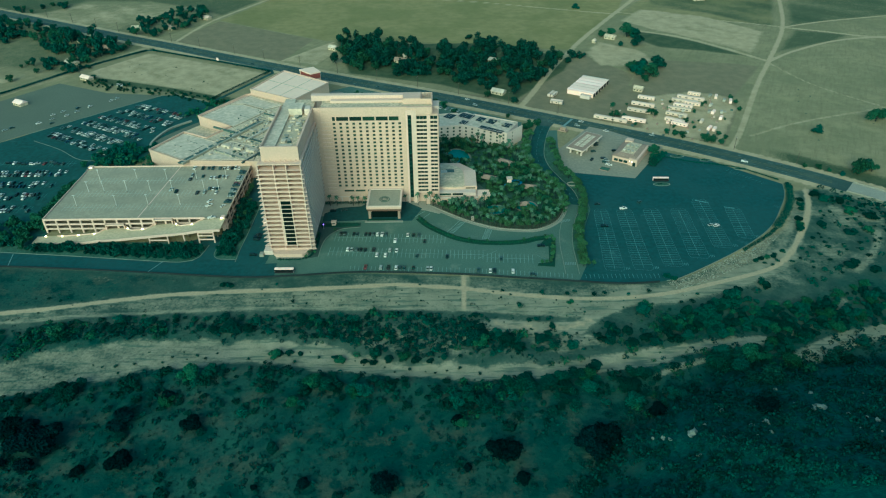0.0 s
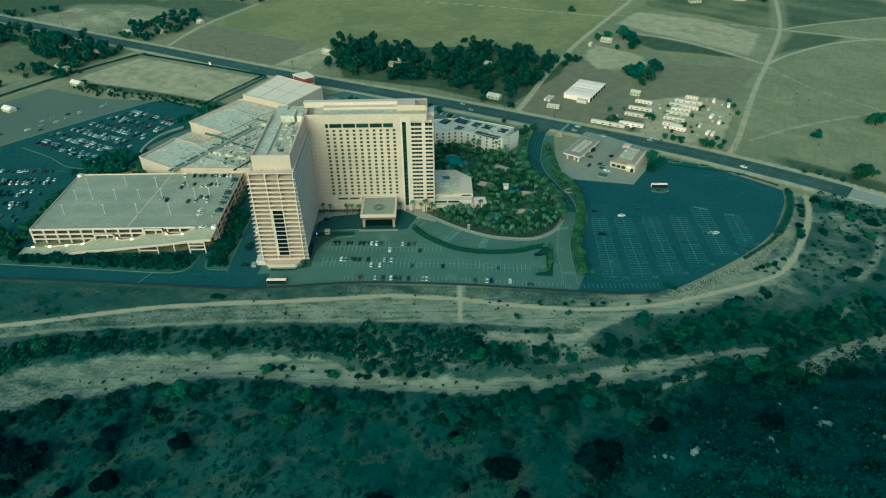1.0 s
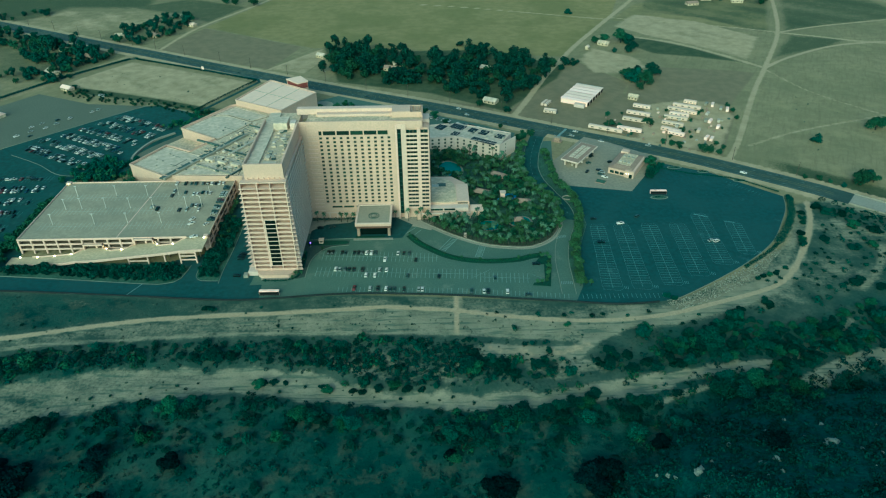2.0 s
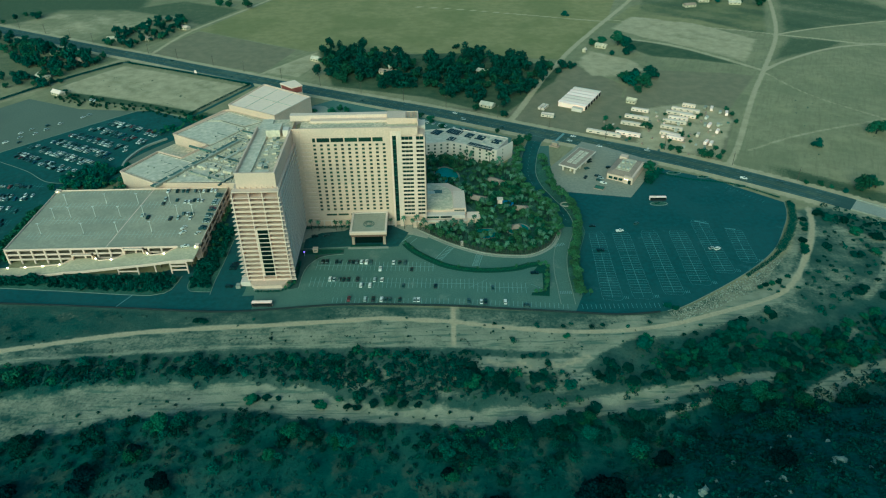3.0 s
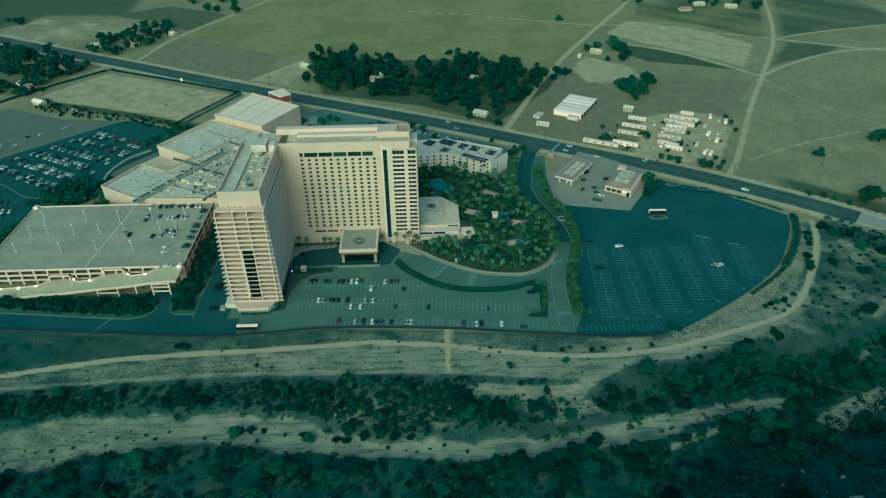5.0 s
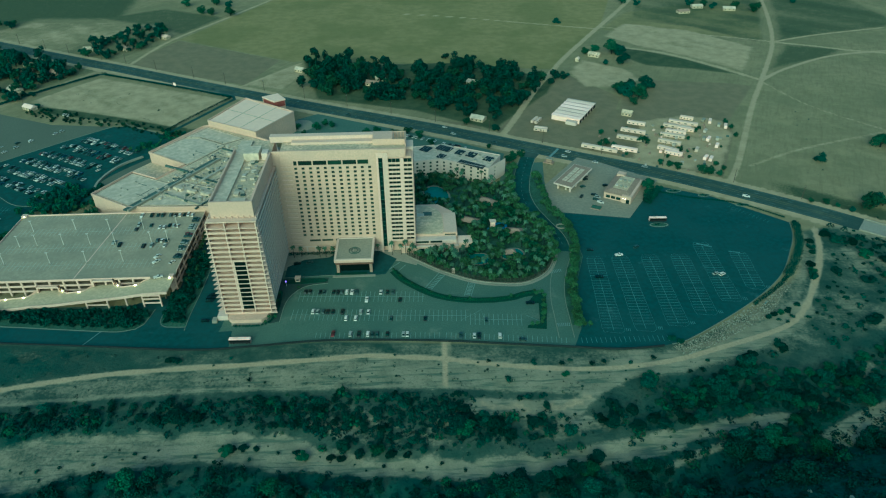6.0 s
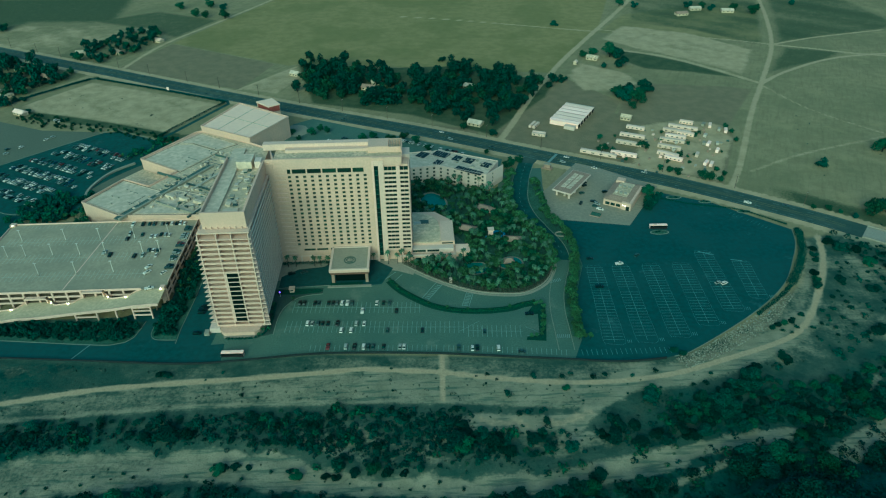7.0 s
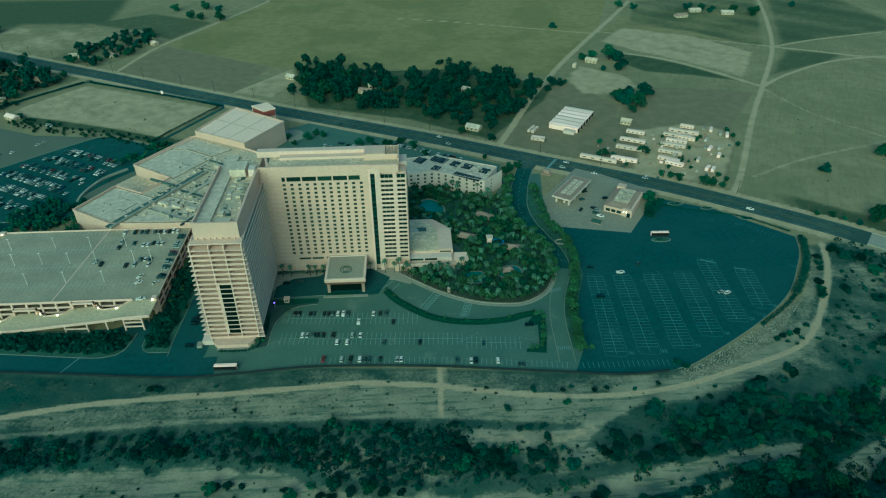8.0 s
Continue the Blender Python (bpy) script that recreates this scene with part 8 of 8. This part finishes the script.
for x, y, r in ((170, 468.6, 4.5), (196, 517, 4), (217, 509, 3.2), (240, 493, 3.5)):
    ring = [(x + 1.5 * r * math.cos(a / 16 * math.tau), y + 0.62 * r * math.sin(a / 16 * math.tau)) for a in range(16)]
    isl = tagged(part("traffic_island", prism(bmesh.new(), ring, 0.02, 0.3), M_KERB, None), "small kerbed island with soil and low plants", "island")
    part("soil", prism(bmesh.new(), [(x + 0.86 * (a - x), y + 0.82 * (b - y)) for a, b in ring], 0.3, 0.34), M_SOIL, isl)
    for k in range(3):
        shrub(x + random.uniform(-3, 3), y + random.uniform(-1, 1), random.uniform(0.9, 1.5), "island shrubs")

# ---- vehicles ----
def car_meshes(pickup=False, suv=False):
    """Body, glass and wheel meshes of a car 4.7 m long, nose towards +x."""
    L, W, H = (5.4, 1.95, 1.8) if pickup else (4.8, 1.9, 1.7) if suv else (4.7, 1.82, 1.42)
    belt = 0.62 * H
    body, glass = bmesh.new(), bmesh.new()

    def loft(bm, sections):
        rows = [[bm.verts.new((x, s * w / 2, z)) for s, z in ((-1, z0), (1, z0), (1, z1), (-1, z1))] for x, w, z0, z1 in sections]
        for p, q in zip(rows, rows[1:]):
            for i in range(4):
                bm.faces.new((p[i], p[(i + 1) % 4], q[(i + 1) % 4], q[i]))
        bm.faces.new(rows[0]), bm.faces.new(rows[-1][::-1])

    tail = belt if pickup or suv else belt * 0.98
    loft(body, [(-L / 2, W * 0.86, 0.4, tail * 0.8), (-L / 2 + 0.15, W * 0.96, 0.28, tail), (0, W, 0.25, belt), (L * 0.2, W, 0.25, belt * 0.98), (L / 2 - 0.25, W * 0.95, 0.28, belt * 0.84), (L / 2, W * 0.82, 0.38, belt * 0.62)])
    a, b, c, d = (-L * 0.08, -L * 0.04, L * 0.1, L * 0.24) if pickup else (-L * 0.48, -L * 0.42, L * 0.1, L * 0.24) if suv else (-L * 0.38, -L * 0.2, L * 0.06, L * 0.24)
    lo, hi = W * 0.9, W * 0.72
    v = [glass.verts.new(p) for p in ((a, -lo / 2, belt), (d, -lo / 2, belt), (d, lo / 2, belt), (a, lo / 2, belt), (b, -hi / 2, H - 0.05), (c, -hi / 2, H - 0.05), (c, hi / 2, H - 0.05), (b, hi / 2, H - 0.05))]
    for f in ((0, 1, 5, 4), (1, 2, 6, 5), (2, 3, 7, 6), (3, 0, 4, 7), (4, 5, 6, 7)):
        glass.faces.new([v[k] for k in f])
    box(body, b - 0.05, c + 0.05, -hi / 2 - 0.03, hi / 2 + 0.03, H - 0.06, H)
    if pickup:
        for s in (-1, 1):
            box(body, -L / 2 + 0.1, a, s * W * 0.44 - 0.05, s * W * 0.44 + 0.05, belt, belt + 0.1)
    wheel = tube(bmesh.new(), (0, -0.11, 0), (0, 0.11, 0), 0.33, 0.33, 10)
    return body, glass, wheel, L, W


CARS, first_car, PAINTED = {}, {}, {}
for style in ("sedan", "suv", "pickup"):
    body, glass, wheel, L, W = car_meshes(style == "pickup", style == "suv")
    CARS[style] = body, mesh_of("windows", glass, M_GLASS), mesh_of("wheel", wheel, M_TYRE), L, W
WEIGHT = ["white"] * 6 + ["silver"] * 5 + ["black"] * 5 + ["grey"] * 5 + ["red"] + ["blue"]


def car(x, y, deg, z, group, colour=None, style=None):
    colour, style = colour or random.choice(WEIGHT), style or random.choice(("sedan", "sedan", "suv", "suv", "pickup"))
    m = pose(x, y, z, 0, 0, deg)
    if group.startswith("joined "):
        body, glass, wheel, L, W = CARS[style]
        if (style, colour) not in PAINTED:
            PAINTED[style, colour] = bpy.data.meshes.new("body")
            body.to_mesh(PAINTED[style, colour])
            PAINTED[style, colour].materials.append(CAR_PAINT[colour])
        join_in(group, PAINTED[style, colour], m), join_in(group, glass, m)
        for u in (-0.3, 0.3):
            for s in (-1, 1):
                join_in(group, wheel, m @ pose(u * L, s * (W / 2 - 0.1), 0.33))
        return None
    if (style, colour, group) in first_car:
        return copy_thing(first_car[style, colour, group], m)
    body, glass, wheel, L, W = CARS[style]
    me = bpy.data.meshes.new("body")
    body.to_mesh(me)
    me.materials.append(CAR_PAINT[colour])
    ob = tagged(new("car", me), f"parked {colour} {style.replace('suv', 'sport utility car')} on a painted stall", "car", group)
    ob.matrix_basis = m
    part("cabin_glass", glass, None, ob)
    for u in (-0.3, 0.3):
        for s in (-1, 1):
            w = part("wheel", wheel, None, ob)
            w.matrix_basis = pose(u * L, s * (W / 2 - 0.1), 0.33)
    first_car[style, colour, group] = ob
    return ob


random.seed(77)
tilt = -3.3
for n, c in ((604, "black"), (611, "black"), (627, "black"), (633, "grey"), (648, "black"), (655, "black"), (661, "grey"), (669, "white"), (677, "white"), (684, "grey"), (722, "white"), (732, "black"), (741, "grey")):
    x = -73.5 + (n - 597) * 0.394
    car(x, 402.2 - (x + 73) * 0.055, 90 + tilt, 0.045, "cars before the hotel", c)
for n, c in ((701, "white"), (752, "black")):
    x = -73.5 + (n - 597) * 0.394
    car(x, 394.6 - (x + 73) * 0.055, 90 + tilt, 0.045, "cars before the hotel", c)
for n, c in ((615, "white"), (622, "silver"), (631, "grey"), (638, "black"), (646, "black"), (661, "black"), (690, "silver"), (702, "white")):
    x = -67.5 + (n - 605) * 0.377
    car(x, 382.6 - (x + 67) * 0.058, 90 + tilt, 0.045, "cars before the hotel", c)
for n, c in ((668, "white"), (683, "white"), (738, "grey"), (791, "black")):
    x = -67.5 + (n - 605) * 0.377
    car(x, 376.6 - (x + 67) * 0.058, 90 + tilt, 0.045, "cars before the hotel", c)
for n, c in ((648, "red"), (675, "silver"), (688, "black"), (702, "white"), (709, "grey"), (716, "grey"), (732, "black"), (757, "silver"), (763, "white"), (866, "white"), (873, "black"), (905, "white"), (845, "grey")):
    x = -51.2 + (n - 645) * 0.368
    car(x, 361.6 - (x + 51) * 0.055 + (-1.2 if x > 20 else 0), 90 + tilt, 0.045, "cars before the hotel", c)
car(66, 384, 0, 0.045, "cars before the hotel", "black"), car(57, 351.5, -6, 0.045, "cars before the hotel", "grey")
car(38, 369.5, 87, 0.045, "cars before the hotel", "grey")
car(-84, 445 - 32, 80, 0.085, "cars before the hotel", "black"), car(-80, 433, 20, 0.085, "cars before the hotel", "black"), car(-72, 434, 20, 0.085, "cars before the hotel", "grey")
# garage roof
for x, y in ((-193.8, 483.6), (-187.1, 483.4), (-182.7, 483.3), (-179.3, 483.2), (-173.7, 483.1), (-170.3, 483), (-167.2, 483), (-164.2, 483), (-161.4, 483), (-158.5, 482.7), (-191.7, 464.8), (-183.3, 469.6), (-176.5, 467.1), (-173.6, 467.1), (-170.6, 469), (-167.6, 468.7), (-164.8, 468.2), (-201.1, 449), (-196.5, 446), (-180.3, 443.8), (-175.1, 444.1), (-173, 450.1), (-170, 450), (-167, 449.9), (-166.6, 443.8), (-191.9, 471)):
    car(x, y, 90 + random.uniform(-3, 3) + 180 * random.randint(0, 1), 10.62, "cars on the garage roof")
for y in (477, 474, 468.6, 465.8, 463, 457, 454.2, 448, 445, 441, 438, 432, 429.2):
    car(-154.4, y, random.uniform(-2, 2), 10.62, "cars on the garage roof")
for x, y, d in ((-167.3, 431, 60), (-166.3, 425, 50), (-160, 408, 20), (-156, 424, 55)):
    car(x, y, d, 10.62, "cars on the garage roof", "white")
# service yard, lot behind, petrol station, blue lot
for x, y, d in ((-128, 396, 0), (-128, 399, 2), (-127.6, 402.2, -2), (-127, 412, 4), (-126, 377, 0), (-124, 436, 12)):
    car(x, y, d, 0.08, "cars in the service yard", random.choice(("black", "grey", "black")))
for i in range(26):
    p = Vector((-20, 640)) + HU * (3.0 * i) + HV * -2
    if random.random() < 0.7:
        car(p.x, p.y, HWDEG + 90, 0.06, "cars behind the hotel")
for i in range(22):
    p = Vector((-66, 652)) + HU * (2.9 * (i % 11)) + HV * (-8 - 10 * (i // 11))
    if random.random() < 0.45:
        car(p.x, p.y, HWDEG + 90, 0.06, "cars behind the hotel")
for x, y, d in ((132.5, 539, 30), (133.4, 543.4, 30), (146, 528, 15), (128, 527, 20), (133.5, 506.4, -30), (136, 502, -30), (135.6, 510, -30), (134, 513.4, -30), (124, 512, 60)):
    car(x, y, d, 0.12, "cars at the petrol station")
planter = thing("station_planter", 131.4, 495, 0.11, HWDEG, "rust-coloured raised planter at the station yard", "planter")
part("bed", cube(-4, 4, -3, 3, 0, 0.5), M_TILE, planter), part("soil", cube(-3.6, 3.6, -2.6, 2.6, 0.5, 0.56), M_SOIL, planter)
car(132, 432, 10, 0.095, "cars in the overflow lot", "white", "pickup"), car(114.3, 439, 0, 0.095, "cars in the overflow lot", "black"), car(113.4, 408, 0, 0.095, "cars in the overflow lot", "black")
car(188, 408, 25, 0.095, "cars in the overflow lot", "silver"), car(191.6, 407, 25, 0.095, "cars in the overflow lot", "white"), car(146, 441, 40, 0.095, "cars in the overflow lot", "grey")
# the crowded lot
random.seed(99)
for k in range(6):
    p = Vector((-352, 590)) + HU * 10 + Vector((0.52, 0.85)) * (-14 + 17.0 * k)
    for side in (-2.7, 2.7):
        for i in range(-14, 27):
            q = p + HU * (8 - k + 2.7 * i) + HV * side
            if random.random() < (0.66 if 0 < i < 22 else 0.45) and poly_in(np.array([q.x]), np.array([q.y]), [(-372, 570), (-280, 664), (-214, 634), (-232, 604), (-262, 566), (-258, 534), (-305, 526)])[0] > 3:
                car(q.x, q.y, HWDEG + 90 + 180 * random.randint(0, 1), 0.065, "cars in the crowded lot" if k == 0 else "joined cars in the crowded lot")
for y in (441, 460, 479, 498):
    for side in (-2.7, 2.7):
        for i in range(26):
            x = -380 + (y - 441) * 0.2 + 2.7 * i + 9
            if x < -305 and random.random() < 0.5:
                car(x, y + side, 90 + 180 * random.randint(0, 1), 0.065, "cars in the crowded lot")
for i in range(10):
    car(-362 + 5.2 * i + random.uniform(-1, 1), 517 + random.uniform(-2, 2), random.choice((0, 90)), 0.065, "cars in the crowded lot")
for x, y in ((-372, 620), (-366, 628), (-355, 636), (-352, 627), (-368, 610), (-364, 600), (-376, 600), (-330, 655), (-326, 660), (-400, 585), (-396, 590), (-345, 640), (-358, 618), (-405, 580), (-340, 700), (-335, 697)):
    car(x, y, HWDEG + 90 + random.uniform(-8, 8), 0.06, "cars in the grey lot", random.choice(("white", "white", "silver", "grey")))
# traffic standing on the highway
for s, d in ((-300, 5), (-215, -5), (20, 5), (40, -5), (75, -5), (120, 5), (128, -5), (150, -4.6), (185, 5), (250, -5), (-60, -5), (270, 5)):
    i = min(range(len(hw_line) - 1), key=lambda k: abs(hw_line[k][0] - s))
    q = offset(hw_line, d)[i]
    car(q[0], q[1], HWDEG + (0 if d < 0 else 180), 0.115, "traffic on the highway", random.choice(("white", "white", "silver", "grey")))


def bus(x, y, deg, z, label):
    ob = thing("bus", x, y, z, deg, label, "bus")
    bm = cube(-6.1, 6.1, -1.28, 1.28, 0.35, 3.2)
    bmesh.ops.bevel(bm, geom=[e for e in bm.edges], offset=0.18, segments=2, affect="EDGES")
    part("body", bm, M_WHITE_METAL, ob)
    part("stripe", cube(-6.0, 6.0, -1.31, 1.31, 0.4, 2.95), M_TYRE, ob, "dark side panels")
    for i in range(8):
        for s in (-1, 1):
            part("window", cube(-5.5 + 1.35 * i, -4.35 + 1.35 * i, s * 1.3 - 0.04, s * 1.3 + 0.04, 1.5, 2.5), M_RECESS, ob)
    part("windscreen", cube(6.02, 6.14, -1.1, 1.1, 1.3, 2.7), M_GLASS, ob)
    part("roof_unit", cube(-3.6, -1.2, -0.8, 0.8, 3.2, 3.45), M_WHITE_METAL, ob)
    for u in (-3.6, 3.9):
        for s in (-1.2, 0.9):
            part("wheel", tube(bmesh.new(), (u, s, 0.48), (u, s + 0.3, 0.48), 0.48, 0.48, 12), M_TYRE, ob)


bus(-101.5, 357.2, -1, 0.1, "white-roofed shuttle bus with dark sides on the perimeter road")
bus(170.5, 474, -2, 0.1, "white-roofed shuttle bus with dark sides in the overflow lot")
truck = thing("box_truck", -126, 418, 0.08, 95, "white box truck in the service yard", "truck")
part("box", cube(-3.6, 1.8, -1.25, 1.25, 0.9, 3.5), M_WHITE_METAL, truck), part("cab", cube(1.9, 3.8, -1.1, 1.1, 0.6, 2.5), M_WHITE_METAL, truck), part("windscreen", cube(3.72, 3.84, -0.95, 0.95, 1.5, 2.3), M_GLASS, truck)
for u in (-2.4, 2.8):
    for s in (-1.1, 0.8):
        part("wheel", tube(bmesh.new(), (u, s, 0.45), (u, s + 0.3, 0.45), 0.45, 0.45, 10), M_TYRE, truck)
kiosk = thing("valet_kiosk", -77, 414.6, 0.08, 0, "small white valet kiosk on a kerbed island", "kiosk")
part("booth", cube(-1.4, 1.4, -1.4, 1.4, 0, 2.6), M_WHITE_METAL, kiosk), part("roof", cube(-1.8, 1.8, -1.8, 1.8, 2.6, 2.85), M_WHITE_METAL, kiosk), part("window", cube(-1.0, 1.0, -1.44, -1.36, 1.1, 2.1), M_GLASS, kiosk)
tagged(part("traffic_island", prism(bmesh.new(), [(-86, 412), (-74, 411), (-60, 412.4), (-58, 414.4), (-61, 416.6), (-76, 417), (-86, 415)], 0.02, 0.3), M_LAWN, None), "long planted island before the lobby", "island")
beacon = thing("violet_beacon", -83.6, 409.5, 0, 0, "violet light on a short post by the tower", "lamp")
part("post", tube(bmesh.new(), (0, 0, 0), (0, 0, 3.2), 0.12, 0.1, 6), M_POLE, beacon), part("lamp", cube(-0.35, 0.35, -0.35, 0.35, 3.2, 3.8), M_LAMP_VIOLET, beacon)


# ---- poles ----
def lamp_post(h):
    ob = thing("lamp_post", 0, 0, 0, 0, "slim pale lamp post with a flat head", "lamp post", "lamp posts on the garage roof")
    part("base", tube(bmesh.new(), (0, 0, 0), (0, 0, 0.7), 0.35, 0.35, 8), M_CONC, ob)
    part("pole", tube(bmesh.new(), (0, 0, 0.7), (0, 0, h), 0.2, 0.14, 6), M_POLE, ob)
    part("head", cube(-0.9, 0.9, -0.25, 0.25, h, h + 0.18), M_POLE, ob)
    return ob


LAMPS = [(-260.7, 465.5), (-232.4, 465.6), (-209.5, 465.0), (-186.9, 465.3), (-261.3, 446.6), (-250.3, 447.4), (-233.3, 447.6), (-215.9, 447.1), (-199.6, 447.3), (-176.0, 447.2), (-261.4, 426.2), (-232.7, 425.7), (-210.2, 426.2), (-187.2, 425.9), (-165.4, 447.8), (-164.7, 466.9)]
one = lamp_post(9.0)
one.matrix_basis = pose(*LAMPS[0], 10.6)
for x, y in LAMPS[1:]:
    copy_thing(one, pose(x, y, 10.6))


def utility_pole():
    ob = thing("utility_pole", 0, 0, 0, 0, "weathered wooden utility pole with crossarm", "utility pole", "utility poles along the highway")
    part("shaft", tube(bmesh.new(), (0, 0, -0.5), (0, 0, 12), 0.24, 0.16, 7), M_WOODPOLE, ob)
    part("crossarm", cube(-1.3, 1.3, -0.09, 0.09, 11.0, 11.22), M_WOODPOLE, ob)
    for x in (-1.1, -0.4, 0.4, 1.1):
        part("insulator", tube(bmesh.new(), (x, 0, 11.22), (x, 0, 11.45), 0.07, 0.07, 6), M_POLE, ob)
    return ob


pole = utility_pole()
spots = [offset(hw_line, 14.0)[i] for i in range(8, cut, 4)] + [(-46, 812), (-392, 728), (-412, 800)]
pole.matrix_basis = pose(*spots[0], 0, 0, 0, 60)
for x, y in spots[1:]:
    copy_thing(pole, pose(x, y, 0, 0, 0, 60))
sign = thing("roadside_sign", -254, 770, 0, HWDEG, "white roadside sign on two posts", "sign")
part("board", cube(-1.6, 1.6, -0.1, 0.1, 2.0, 5.2), M_WHITE_METAL, sign), part("post", tube(bmesh.new(), (-1, 0, 0), (-1, 0, 2), 0.12, 0.12, 6), M_POLE, sign), part("post", tube(bmesh.new(), (1, 0, 0), (1, 0, 2), 0.12, 0.12, 6), M_POLE, sign)


# ---- stones ----
def boulder(x, y, s, seed):
    bm = bmesh.new()
    bmesh.ops.create_icosphere(bm, subdivisions=2, radius=1.0)
    for v in bm.verts:
        v.co *= 0.75 + 0.5 * noise.noise(v.co * 1.3 + Vector((seed * 3.1, seed, 0)))
        v.co.z *= 0.7
    ob = new("boulder", mesh_of("boulder", bm, M_ROCK))
    ob.matrix_basis = pose(x, y, ground_z(x, y) + 0.15 * s, 0, 0, seed * 40) @ Matrix.Diagonal((s * 1.6, s * 1.2, s * 1.2, 1))
    tagged(ob, "pale weathered granite boulder in the chaparral", "boulder", "boulders on the hillside")


for k, (x, y, s) in enumerate(((105, 198, 2.0), (107, 200, 1.3), (136, 199, 1.6), (164, 209, 2.2), (167, 211, 1.4), (160, 207, 1.2), (95, 202, 1.1), (97, 199, 0.9), (125, 216, 1.2), (127, 221, 1.1), (180, 196, 1.2), (184, 193, 1.5), (178, 200, 0.9), (142, 217, 0.9), (173, 204, 0.9), (92, 205, 0.8), (120, 195, 0.9), (196, 186, 1.4), (150, 224, 0.8)) + tuple((rr.uniform(88, 215), rr.uniform(178, 236), rr.uniform(0.4, 1.0)) for rr in [random.Random(31)] for _ in range(26))):
    boulder(x, y, s, k + 1)
RIP = [(139, 341.5), (156, 348.6), (199, 376), (226, 398), (230, 394), (204, 366), (168, 344), (144, 334)]
r = random.Random(4)
v, f = [], []
for x, y in fill(RIP, 1000, 0.85, 24):
    s, z = r.uniform(0.4, 0.8), ground_z(x, y)
    n = len(v)
    for a, b, c in ((1, 0, 0), (-1, 0, 0), (0, 1, 0), (0, -1, 0), (0, 0, 1), (0, 0, -0.5)):
        v.append((x + s * (a * r.uniform(0.7, 1.2) + r.uniform(-0.2, 0.2)), y + s * (b * r.uniform(0.7, 1.2) + r.uniform(-0.2, 0.2)), z + 0.15 + s * 0.75 * c))
    for t in ((0, 2, 4), (2, 1, 4), (1, 3, 4), (3, 0, 4), (2, 0, 5), (1, 2, 5), (3, 1, 5), (0, 3, 5)):
        f.append(tuple(n + k for k in t))
me = bpy.data.meshes.new("riprap")
me.from_pydata(v, [], f)
me.materials.append(M_RIPRAP)
tagged(new("riprap", me), "bank of loose pale riprap stones below the lot", "riprap", kind="stuff")

for group, name, label, category in (("joined grove by the highway", "grove", "dense dark grove of tall trees by the highway", "grove"), ("joined homestead trees", "homestead_trees", "belts of dark trees round scattered homesteads", "trees"),
                                     ("joined trees before the garage", "screen_planting", "row of small trees screening the garage", "trees"), ("joined trees behind the garage", "slope_planting", "small trees and brush between lot and casino", "trees"),
                                     ("joined trees along the dirt plot", "plot_edge_planting", "scrubby trees along the dirt plot", "trees"), ("joined pool garden planting", "garden_planting", "lush palms and trees filling the pool garden", "planting"),
                                     ("joined drive planting", "drive_planting", "low olive planting beside the drive", "planting"), ("joined thicket", "thicket", "tangled low riverside thicket", "thicket"), ("joined small shrubs", "small_shrubs", "small dark shrubs dotted over the river plain", "shrubs"), ("joined cars in the crowded lot", "parked_cars", "rows of parked cars in the crowded lot", "cars")):
    flush_joined(group, name, label, category)
